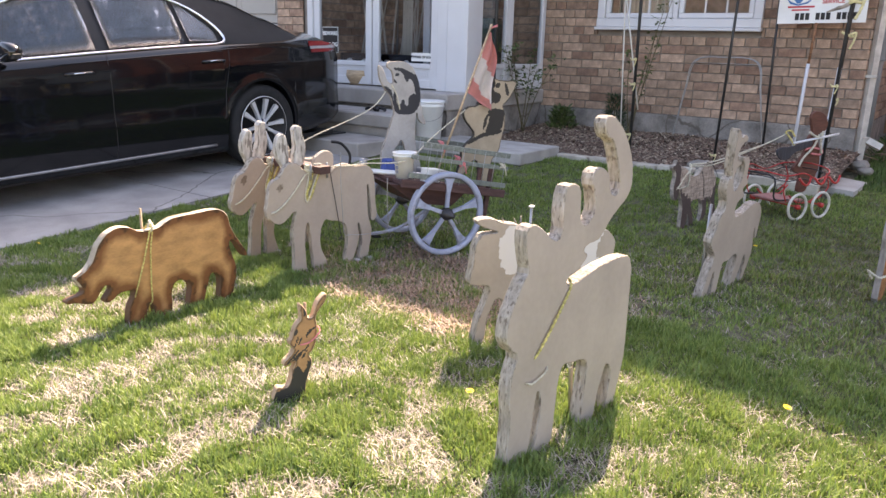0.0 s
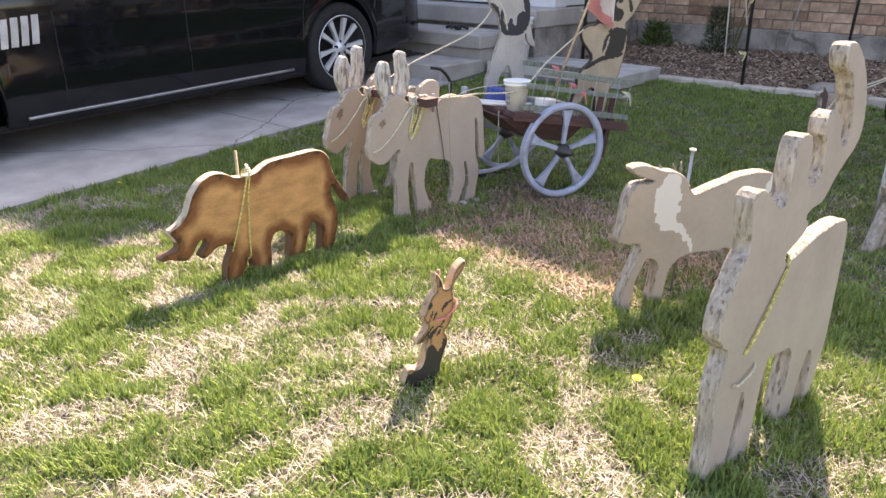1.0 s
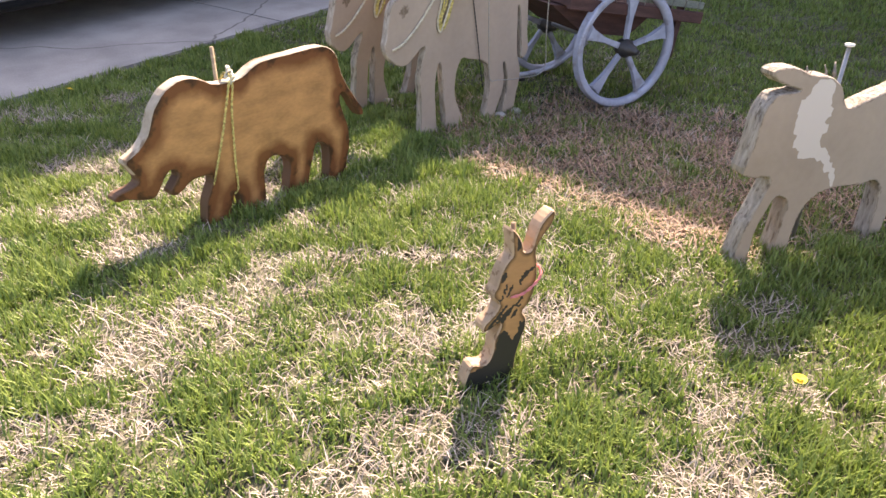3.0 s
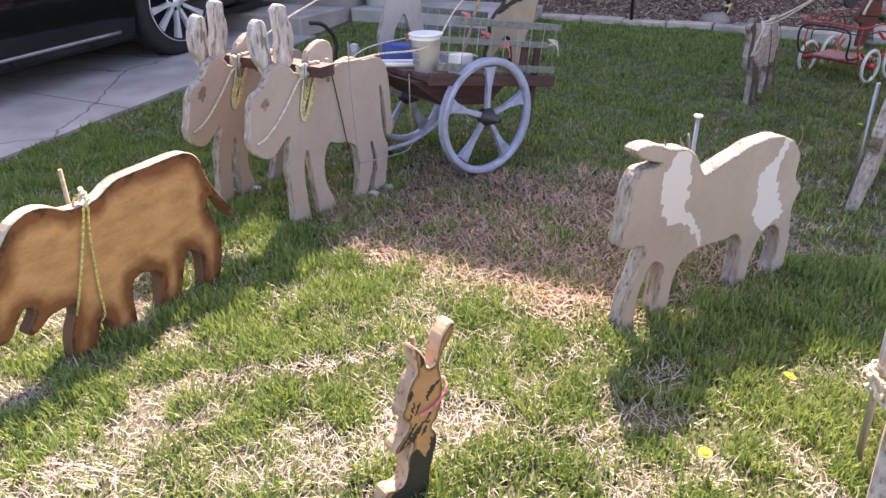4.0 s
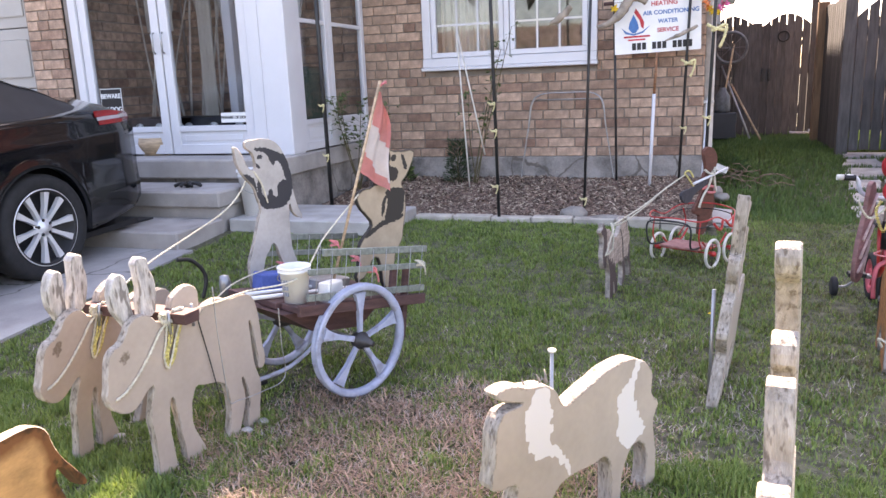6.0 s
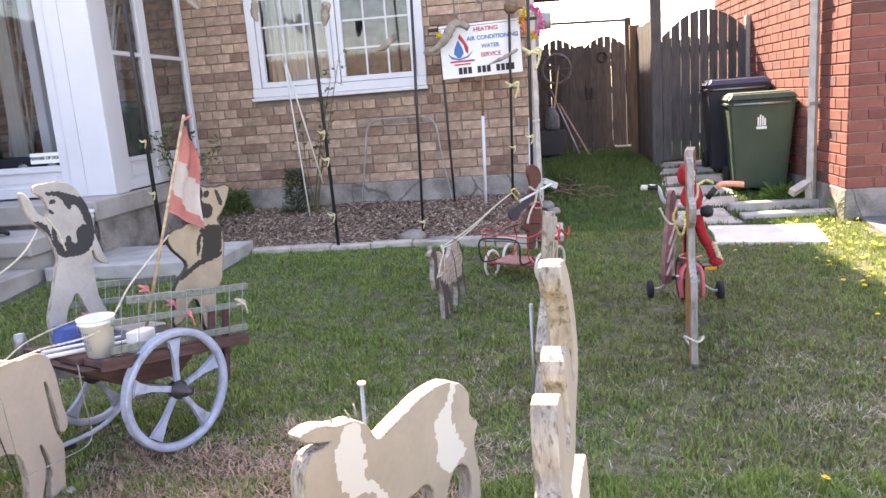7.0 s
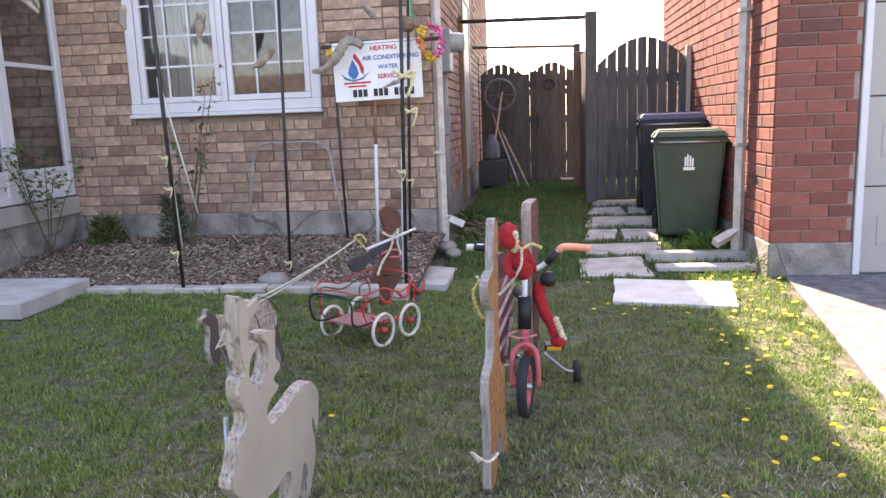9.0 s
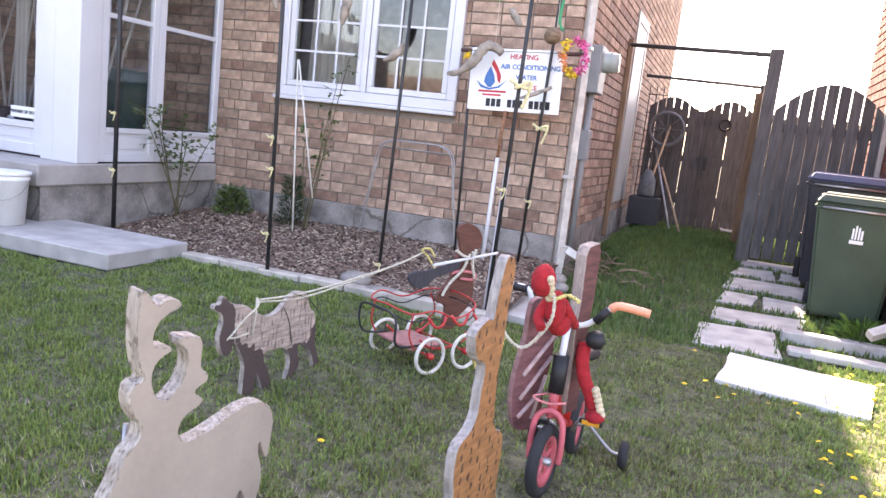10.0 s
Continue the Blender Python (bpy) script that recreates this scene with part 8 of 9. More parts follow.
# ---- flower bed ----
CURB_Y = 6.64
curb = thing("curb", "low pale concrete edging of the flower bed", "edging")
tagged(curb, kind="structure")
for k in range(7):
    x = -2.70 + k * 0.315
    if x > -0.75:
        break
    part("kerb_stone", boxed(x, x + 0.308, CURB_Y + 0.01 * math.sin(2 * k), CURB_Y + 0.10 + 0.01 * math.sin(2 * k), 0.02, 0.150 + 0.008 * math.sin(3 * k), bevel=0.008), KERB_STONE, curb)


def bed_height(x, y):
    return 0.115 + 0.10 * smooth_step(6.8, 8.4, y) + 0.012 * np.sin(5 * x) * np.sin(4 * y)


bm = bmesh.new()
xs, ys = np.linspace(-3.80, -0.45, 48), np.linspace(CURB_Y + 0.05, 8.41, 26)
sheet(bm, [[(x, y, float(bed_height(x, y)) + 0.008 * noise.noise((x * 20, y * 20, 0))) for x in xs] for y in ys], flip=True)
solo("flower_bed", bm, SOIL, "raised flower bed of dark soil and bark", "flower bed", kind="structure")


def chips(name, n, seed, mat, label):
    rng = np.random.default_rng(seed)
    x, y = rng.uniform(-3.76, -0.47, n), rng.uniform(CURB_Y + 0.10, 8.40, n)
    k = ~((x < -2.70) & (y < 6.76))
    x, y = x[k], y[k]
    n = len(x)
    z = bed_height(x, y) + 0.006 + rng.uniform(0, 0.012, n)
    a, t = rng.uniform(0, 2 * np.pi, n), rng.normal(0, 0.35, n)
    l, w = rng.uniform(0.010, 0.034, n), rng.uniform(0.004, 0.010, n)
    V = np.zeros((n, 5, 3))
    ca, sa = np.cos(a), np.sin(a)
    for i, (p, q, h) in enumerate(((-1, -1, 0), (1, -0.7, 0), (0.8, 1, 0), (-0.9, 0.8, 0), (0, 0, 1))):
        V[:, i, 0] = x + ca * l * p - sa * w * q
        V[:, i, 1] = y + sa * l * p + ca * w * q
        V[:, i, 2] = z + l * p * np.sin(t) + 0.006 * h
    b = (np.arange(n) * 5)[:, None]
    tris = np.concatenate([b + [0, 1, 4], b + [1, 2, 4], b + [2, 3, 4], b + [3, 0, 4], b + [0, 2, 1], b + [0, 3, 2]], 1).reshape(-1, 3)
    me = bpy.data.meshes.new(name)
    me.from_pydata(V.reshape(-1, 3).tolist(), [], tris.tolist())
    me.materials.append(mat)
    return tagged(new(name, me), label, "mulch", kind="stuff")


chips("mulch", 16000, 7, MULCH, "brown bark chips covering the flower bed")
chips("mulch", 3600, 8, material("pale_wood_chip", (0.38, 0.30, 0.22), rough=0.9, scale=30, bump=0.2, island=0.3), "scattered paler wood chips on the flower bed")
for at, r, label in (((-1.46, 6.86, 0.14), (0.11, 0.08, 0.065), "smooth grey boulder on the bed's edge"), ((-1.20, 6.74, 0.13), (0.14, 0.07, 0.035), "flat grey stone on the bed's edge"), ((-0.42, 8.2, 0.13), (0.09, 0.07, 0.05), "grey field stone at the house corner"), ((-0.35, 8.05, 0.10), (0.07, 0.06, 0.04), "small field stone at the house corner")):
    bm = bmesh.new()
    bmesh.ops.create_icosphere(bm, subdivisions=3, radius=1)
    for v in bm.verts:
        k = 1 + 0.18 * noise.noise(v.co * 1.7)
        v.co = Vector((v.co.x * r[0], v.co.y * r[1], v.co.z * r[2])) * k
    solo("stone", bm, BOULDER, label, "stone", at, group="stones round the bed", smooth=True)


# poles that stand in the bed
DRIFTED = wooden("bleached_stick", (0.42, 0.37, 0.33), along=(2, 2, 2), contrast=0.4)


def pole(points, r, mat, label, name="garden_pole"):
    return solo(name, tubed(points, r, 9), mat, label, "pole", group="poles in the flower bed")


pole([(-3.573, 6.92, 0.10), (-3.60, 6.92, 2.9)], 0.017, BLACK_METAL, "tall black garden pole tied with yellow ribbon")
pole([(-2.01, 6.66, 0.08), (-2.06, 6.66, 2.9)], 0.013, BLACK_METAL, "tall thin black pole with ribbons at the bed's edge")
pole([(-1.42, 7.10, 0.1), (-1.362, 7.10, 2.215)], 0.011, BLACK_METAL, "thin black pole with a bracket at its top")
pole([(-1.345, 7.10, 2.222), (-1.55, 7.10, 2.225)], 0.012, BLACK_METAL, "short black bracket arm on the pole")
pole([(-1.362, 7.09, 2.05), (-1.535, 7.09, 2.215)], 0.006, BLACK_METAL, "thin diagonal brace of the pole's bracket")
pole([(-0.555, 6.755, 2.168), (-0.30, 6.755, 1.955)], 0.012, DRIFTED, "pale slanting stick tied to the tall pole")
pole([(-1.27, 8.20, 0.15), (-1.31, 8.20, 1.84)], 0.011, BLACK_METAL, "thin dark post carrying the sign")
pole([(-0.72, 8.12, 0.15), (-0.63, 8.14, 2.9)], 0.012, BLACK_METAL, "dark leaning post beside the sign")
pole([(-0.965, 7.98, 0.12), (-0.94, 7.98, 1.01)], 0.015, WHITE_PVC, "white tool handle leaning in the bed")
pole([(-0.94, 7.98, 1.01), (-0.925, 7.98, 1.36)], 0.011, wooden("rust_brown_shaft", (0.26, 0.12, 0.06)), "rust-brown shaft of the tool")
pole([(-0.545, 6.78, 0.06), (-0.51, 6.78, 1.0)], 0.015, WHITE_PVC, "white lower sleeve of a tall black pole")
pole([(-0.53, 6.765, 0.06), (-0.46, 6.765, 2.9)], 0.012, BLACK_METAL, "tall black pole by the pram rider")
pole([(-2.60, 7.88, 0.15), (-2.69, 7.9, 1.60)], 0.007, PRAM_WHITE, "thin pale stick among the roses")
pole([(-2.45, 7.9, 0.5), (-2.68, 7.9, 1.60)], 0.007, PRAM_WHITE, "thin pale stick leaning among the roses")
trel = thing("wire_trellis", "bent thin wire trellis standing against the brick", "trellis")
for dy in (0, 0.06):
    part("hoop", tubed(spline([(-2.20, 8.28 + dy * 0.5, 0.2), (-2.12, 8.28 + dy * 0.5, 0.7), (-2.05, 8.28 + dy, 1.0), (-1.75, 8.28 + dy, 1.04), (-1.45, 8.28 + dy, 1.0), (-1.38, 8.28 + dy * 0.5, 0.7), (-1.30, 8.28, 0.2)], 6), 0.005, 6), GREY_METAL, trel)
part("wire", tubed([(-2.05, 8.28, 0.98), (-1.45, 8.28, 0.98)], 0.004, 5), GREY_METAL, trel)


def ribbon(c, mat=None, s=0.62, label="yellow ribbon knotted round a pole"):
    c = Vector(c)
    tie([c + Vector(p) * s for p in ((-0.05, -0.02, 0.03), (-0.02, -0.025, 0.012), (0.02, -0.02, 0.0), (0.02, 0.02, 0.005), (-0.02, 0.02, 0.01), (-0.02, -0.025, 0.0), (0.035, -0.02, 0.025), (0.03, -0.025, -0.03), (0.01, -0.022, -0.08))], mat or RIBBON, label, 0.008 * s, group="ribbons on the poles")


RIBBON = material("pale_yellow_ribbon", (0.62, 0.55, 0.30), rough=0.8, scale=30, bump=0.2)
for c in ((-3.58, 6.90, 0.60), (-3.59, 6.90, 1.02), (-2.03, 6.64, 0.38), (-2.03, 6.64, 0.80), (-2.04, 6.64, 1.0), (-0.52, 6.75, 0.86), (-1.42, 7.08, 0.22), (-0.69, 8.10, 0.70)):
    ribbon(c)
ribbon((-0.47, 6.75, 1.45), s=1.4, label="long yellow ribbon hanging on a pole")
ribbon((-0.66, 8.1, 1.25), s=1.3, label="yellow cord hanging under the sign")


# roses and small shrubs
def leaf_mat(name, c1, c2):
    m = material(name, c1, rough=0.5, dark=0.7, light=1.3, scale=20, bump=0.05, island=0.35)
    return m


ROSE_LEAF = leaf_mat("rose_leaf", (0.075, 0.11, 0.035), None)
YEW_LEAF = leaf_mat("dark_evergreen_leaf", (0.03, 0.055, 0.022), None)
ROSE_STEM = material("green_brown_stem", (0.10, 0.085, 0.04), rough=0.7, bump=0.1)


def leaf(bm, c, d, w, l):
    d = d.normalized()
    s = d.cross(Vector((random.uniform(-1, 1), random.uniform(-1, 1), 1.5))).normalized()
    up = s.cross(d)
    v = [bm.verts.new(c + d * a * l + s * b * w + up * h * l) for a, b, h in ((0, 0, 0), (0.35, 0.5, 0.05), (0.35, -0.5, 0.05), (0.75, 0.36, 0.02), (0.75, -0.36, 0.02), (1.0, 0, -0.08), (0.5, 0, -0.02))]
    for q in ((0, 6, 1), (0, 2, 6), (1, 6, 3), (2, 4, 6), (3, 6, 5), (6, 4, 5)):
        bm.faces.new([v[i] for i in q])


def rose(name, base, stems, label, leaves=16, size=0.040, top=0.5):
    r = thing(name, label, "rose bush")
    bm = bmesh.new()
    for tip in stems:
        b0 = Vector(base) + Vector((random.uniform(-0.04, 0.04), random.uniform(-0.03, 0.03), 0))
        t0 = Vector(tip)
        mid = b0.lerp(t0, 0.5) + Vector((random.uniform(-0.04, 0.04), random.uniform(-0.04, 0.04), 0.04))
        line = spline([b0, mid, t0], 10)
        part("stem", tubed(line, 0.006, 6, taper=0.4), ROSE_STEM, r)
        for p in line[int(len(line) * top):]:
            for _ in range(leaves // 10 + 1):
                dirn = Vector((random.uniform(-1, 1), random.uniform(-1, 1), random.uniform(-0.3, 0.8)))
                tw = p + dirn.normalized() * random.uniform(0.02, 0.09)
                tube(bm, [p, tw], 0.0015, 4)
                for k in range(3):
                    leaf(bm, tw, dirn + Vector((random.uniform(-1, 1), random.uniform(-1, 1), random.uniform(-0.5, 0.5))), size * 0.62, size * random.uniform(0.8, 1.3))
    part("leaves", bm, ROSE_LEAF, r)
    return r


rose("rose_bush", (-3.70, 7.75, 0.17), [(-4.0 + 0.30, 7.3, 1.08), (-3.72, 7.5, 1.12), (-3.55, 7.6, 1.0), (-3.35, 7.8, 0.98), (-3.45, 7.55, 0.85), (-3.80, 7.6, 0.95)], "young green rose bush with bare lower stems")
rose("rose_bush", (-2.60, 8.05, 0.18), [(-2.14, 7.75, 1.63), (-2.35, 7.9, 1.2), (-2.25, 7.8, 1.45), (-2.45, 8.0, 0.95), (-2.62, 8.0, 1.1)], "tall climbing rose with sparse leaves", leaves=9)


def tuft(name, base, r, h, n, mat, label, category="shrub", w=0.014, l=0.06):
    t = thing(name, label, category)
    bm = bmesh.new()
    for k in range(n):
        a, q = random.uniform(0, 2 * math.pi), random.random() ** 0.5
        z = random.random()
        c = Vector(base) + Vector((r * q * math.cos(a) * (1 - 0.5 * z), r * q * math.sin(a) * (1 - 0.5 * z), h * z))
        leaf(bm, c, Vector((math.cos(a), math.sin(a), random.uniform(0.0, 1.4))), w, l * random.uniform(0.7, 1.3))
    part("leaves", bm, mat, t)
    part("stem", tubed([base, Vector(base) + Vector((0, 0, h * 0.8))], 0.006, 5), ROSE_STEM, t)
    return t


tuft("evergreen_shrub", (-2.80, 8.15, 0.2), 0.13, 0.42, 900, YEW_LEAF, "small dark evergreen shrub against the house", w=0.008, l=0.05)
tuft("low_shrub", (-3.42, 8.15, 0.2), 0.17, 0.24, 420, ROSE_LEAF, "low leafy green plant by the foundation", w=0.026, l=0.06)
tuft("grass_clump", (-0.25, 9.2, 0.08), 0.22, 0.20, 260, leaf_mat("lush_weed", (0.04, 0.085, 0.022), None), "tall lush grass clump at the house corner", "grass clump", 0.005, 0.10)
tuft("grass_clump", (1.86, 7.42, -0.01), 0.05, 0.20, 60, leaf_mat("bright_weed", (0.075, 0.15, 0.03), None), "thin upright weeds at the garage corner", "grass clump", 0.004, 0.07)
tuft("grass_clump", (1.72, 8.28, 0.02), 0.20, 0.14, 260, leaf_mat("bright_weed_2", (0.09, 0.18, 0.03), None), "weeds growing before the bin", "grass clump", 0.008, 0.10)
brush = thing("brush_pile", "small pile of dry twigs by the downpipe", "twigs")
TWIG = wooden("dry_twig", (0.22, 0.15, 0.11))
for k in range(26):
    p = Vector((random.uniform(-0.35, 0.05), random.uniform(8.3, 9.0), 0.14 + random.uniform(0, 0.1)))
    q = p + Vector((random.uniform(-0.25, 0.3), random.uniform(-0.1, 0.1), random.uniform(-0.05, 0.08)))
    part("twig", tubed([p, p.lerp(q, 0.5) + Vector((0, 0, 0.03)), q], 0.004, 5), TWIG, brush)

# dandelions
DANDELION = material("dandelion_yellow", (0.75, 0.52, 0.015), rough=0.7, bump=0.1)
spots = [(-3.41, 2.30), (-0.74, 2.28), (0.07, 2.80), (0.30, 3.29), (-0.50, 4.79), (0.86, 4.22), (1.25, 4.38), (1.27, 4.20), (1.31, 5.65), (1.33, 5.90), (0.67, 7.18), (0.93, 6.56), (-0.62, 2.62)]
rs = random.Random(5)
for k in range(105):
    y = 4.4 + 2.9 * rs.random() ** 0.6
    spots.append((1.93 + 0.155 * (y - 7.05) - 0.55 * rs.random() ** 1.4, y))
for k in range(10):
    spots.append((rs.uniform(0.65, 1.5), rs.uniform(6.3, 6.6)))
bm = bmesh.new()
for k in range(14):
    for ring, rr, zz in ((0, 0.009, 0.004), (1, 0.017, 0.0)):
        a = 2 * math.pi * (k + 0.5 * ring) / 14
        c, s = math.cos(a), math.sin(a)
        v = [bm.verts.new(p) for p in ((-s * 0.002, c * 0.002, 0.001 + zz), (c * rr - s * 0.0035, s * rr + c * 0.0035, zz + 0.003), (c * rr + s * 0.0035, s * rr - c * 0.0035, zz + 0.003))]
        bm.faces.new(v)
head = bpy.data.meshes.new("dandelion")
tube(bm, [(0, 0, -0.06), (0, 0, 0.002)], 0.0018, 4, mi=1)
bm.to_mesh(head)
bm.free()
head.materials.append(DANDELION)
head.materials.append(ROSE_LEAF)
for x, y in spots:
    ob = new("dandelion", head)
    ob.matrix_basis = pose(x, y, ground_at(x, y) + 0.035 + rs.uniform(0, 0.012), rs.uniform(-18, 18), rs.uniform(-18, 18), rs.uniform(0, 360)) @ Matrix.Diagonal((0.74, 0.74, 0.9, 1))
    tagged(ob, "open yellow dandelion in the grass", "dandelion", "dandelions")

# ---- the sign and what hangs round it ----
sign = thing("sign", "white plastic board advertising heating and cooling service", "sign", (-0.937, 8.175, 1.60))
sign.rotation_euler = (0, radians(-1.4), 0)
part("board", boxed(-0.365, 0.365, 0, 0.006, -0.235, 0.235, bevel=0.001), WHITE_PLASTIC, sign)
SIGN_RED = material("sign_red", (0.50, 0.03, 0.04), rough=0.5, bump=0.0)
SIGN_BLUE = material("sign_blue", (0.03, 0.14, 0.36), rough=0.5, bump=0.0)
SIGN_BLACK = material("sign_black", (0.01, 0.01, 0.012), rough=0.5, bump=0.0)
FACE = pose(0, -0.0022, 0, 90, 0, 0)
for text, size, mat, x, z in (("HEATING", 0.052, SIGN_RED, 0.06, 0.175), ("AIR CONDITIONING", 0.050, SIGN_BLUE, 0.115, 0.100), ("WATER", 0.048, SIGN_BLUE, 0.09, 0.025), ("SERVICE", 0.050, SIGN_RED, 0.09, -0.05)):
    lettering(text, size, mat, sign, "lettering", Matrix.Translation((x, 0, z)) @ FACE, bold=0.0012)
for k in (0, 1, 2, 4, 5, 6, 8, 9, 10, 11):
    part("bar", boxed(-0.215 + k * 0.043, -0.181 + k * 0.043, -0.002, -0.0004, -0.205, -0.145), SIGN_BLACK, sign, "plain black bar")
bm = bmesh.new()
box(bm, -0.285, -0.06, -0.002, -0.0004, -0.098, -0.082)
box(bm, -0.25, -0.10, -0.002, -0.0004, -0.124, -0.110)
part("name_bars", bm, SIGN_RED, sign, "thin red bars in place of a firm's name")
for mat, pts in ((SIGN_BLUE, [(-0.21, -0.06), (-0.245, -0.02), (-0.235, 0.03), (-0.20, 0.10), (-0.165, 0.03), (-0.155, -0.02), (-0.185, -0.06)]), (SIGN_RED, [(-0.195, 0.115), (-0.15, 0.05), (-0.135, -0.01), (-0.115, -0.03), (-0.11, 0.03), (-0.14, 0.09), (-0.18, 0.15)]), (SIGN_BLUE, [(-0.305, -0.01), (-0.26, -0.045), (-0.20, -0.066), (-0.13, -0.05), (-0.06, 0.0), (-0.12, -0.062), (-0.20, -0.08), (-0.27, -0.062)])):
    bm = bmesh.new()
    fr = [bm.verts.new((x, -0.002, z)) for x, z in pts]
    bk = [bm.verts.new((x, -0.0004, z)) for x, z in pts]
    bm.faces.new(fr)
    for i in range(len(pts)):
        bm.faces.new((fr[i], bk[i], bk[(i + 1) % len(pts)], fr[(i + 1) % len(pts)]))
    bmesh.ops.recalc_face_normals(bm, faces=bm.faces[:])
    part("logo_shape", bm, mat, sign, "plain drop or flame shape")
DRIFT = wooden("silver_driftwood", (0.30, 0.25, 0.20), along=(2, 2, 2), contrast=0.5)


def driftwood(points, r, label):
    line = spline(points, 8)
    bm = tubed(line, r, 9)
    bm.verts.ensure_lookup_table()
    for k, v in enumerate(bm.verts):
        c = line[k // 9]
        s = (k // 9) / (len(line) - 1)
        swell = (0.22 + 0.95 * math.sin(math.pi * min(1, s * 0.82 + 0.16)) ** 0.8) * (1 + 0.45 * noise.noise(v.co * 28))
        off = (v.co - c) * swell
        v.co = c + Vector((off.x, off.y * 0.7, off.z))
    return solo("driftwood", bm, DRIFT, label, "driftwood", group="hanging driftwood")


driftwood([(-1.02, 8.05, 1.78), (-1.10, 8.04, 1.83), (-1.17, 8.04, 1.80), (-1.24, 8.03, 1.70), (-1.34, 8.03, 1.62), (-1.44, 8.03, 1.60)], 0.036, "curved grey driftwood hanging before the sign")
driftwood([(-0.60, 8.0, 1.56), (-0.75, 7.98, 1.49), (-0.86, 7.98, 1.45)], 0.014, "thin pale driftwood twig at the sign's corner")
driftwood([(-1.60, 7.6, 1.75), (-1.68, 7.6, 1.67), (-1.78, 7.6, 1.62)], 0.026, "small driftwood piece hung before the window")
driftwood([(-3.35, 7.0, 2.25), (-3.20, 7.0, 2.17), (-3.10, 7.0, 2.08), (-3.03, 7.0, 2.0)], 0.026, "forked driftwood hung by the porch window")
driftwood([(-3.17, 7.0, 2.13), (-3.10, 7.0, 2.15), (-3.05, 7.0, 2.11), (-3.02, 7.0, 2.03)], 0.018, "side fork of driftwood by the porch window")
driftwood([(-2.86, 7.8, 2.16), (-2.88, 7.8, 2.05), (-2.86, 7.8, 1.97)], 0.026, "short driftwood piece before the window")
driftwood([(-2.22, 7.8, 2.08), (-2.24, 7.8, 2.0), (-2.26, 7.8, 1.88)], 0.034, "bird-shaped driftwood piece before the window")
driftwood([(-0.98, 8.0, 2.10), (-0.93, 8.0, 2.02), (-0.88, 8.0, 1.98)], 0.024, "small driftwood piece above the sign")
solo("crossbar", tubed([(-1.40, 8.19, 1.80), (-0.42, 8.19, 1.83)], 0.016, 8), DECK_WOOD, "brown wooden bar behind the sign", "bar")
for a, b in (((-1.10, 8.1, 1.85), (-1.12, 8.1, 2.9)), ((-3.2, 7.0, 2.2), (-3.2, 7.0, 2.9)), ((-2.23, 7.8, 2.05), (-2.2, 7.8, 2.9)), ((-0.62, 8.0, 1.97), (-0.62, 8.0, 2.9))):
    tie([a, b], WHITE_ROPE, "thin cord holding driftwood", 0.002, group="hanging cords")
bm = bmesh.new()
bmesh.ops.create_icosphere(bm, subdivisions=3, radius=0.062)
for v in bm.verts:
    v.co *= 1 + 0.05 * noise.noise(v.co * 40)
solo("coconut", bm, wooden("brown_husk", (0.20, 0.13, 0.08), along=(2, 2, 8), contrast=0.6), "round brown coconut hanging by the pole", "coconut", (-0.64, 7.98, 1.92), smooth=True)
lei = thing("flower_garland", "pink and yellow cloth flower garland on the pole", "garland")
part("cord", rope([(-0.42, 8.19, 1.832), (-0.45, 8.06, 1.90), (-0.47, 8.0, 1.91), (-0.54, 8.0, 1.86)], 0.003), PINK_CORD, lei)
PETAL = [material(n, c, rough=0.8, island=0.2, bump=0.05) for n, c in (("pink_petal", (0.72, 0.16, 0.36)), ("yellow_petal", (0.75, 0.52, 0.05)), ("orange_petal", (0.72, 0.25, 0.10)))]
for mi in range(3):
    bm = bmesh.new()
    for k in range(84):
        t = (k + random.random()) / 84 * 2 * math.pi
        sec = int((t / (2 * math.pi) * 6)) % 6
        if (0, 0, 0, 1, 2, 1)[sec] != mi:
            continue
        c = Vector((-0.47 + 0.085 * math.cos(t - 1.2) + random.uniform(-0.025, 0.025), 8.0 + random.uniform(-0.03, 0.03), 1.79 + 0.12 * math.sin(t - 1.2) + random.uniform(-0.03, 0.02)))
        for j in range(5):
            leaf(bm, c, Vector((random.uniform(-1, 1), random.uniform(-1, 1), random.uniform(-1, 1))), 0.02, 0.032)
    part("blossoms", bm, PETAL[mi], lei)
bm = bmesh.new()
for j in range(16):
    leaf(bm, Vector((-1.29, 8.05, 1.74)), Vector((random.uniform(-1, 1), random.uniform(-1, 1), random.uniform(-1, 1))), 0.03, 0.05)
solo("paper_flower", bm, PETAL[1], "yellow paper flower on the sign's corner", "flower")
GREEN_CORD = material("green_cord", (0.03, 0.30, 0.14), rough=0.6, bump=0.1)
tie([(-3.6, 6.95, 2.32), (-2.9, 7.0, 2.26), (-2.06, 6.7, 2.45), (-1.36, 7.1, 2.235), (-0.9, 7.25, 2.02), (-0.5, 7.4, 2.16)], GREEN_CORD, "thin green line strung between the poles", 0.003)
tie([(-0.62, 8.1, 2.2), (-0.63, 8.1, 2.05), (-0.60, 8.1, 1.98)], GREEN_CORD, "green cord wound on the dark post", 0.012)

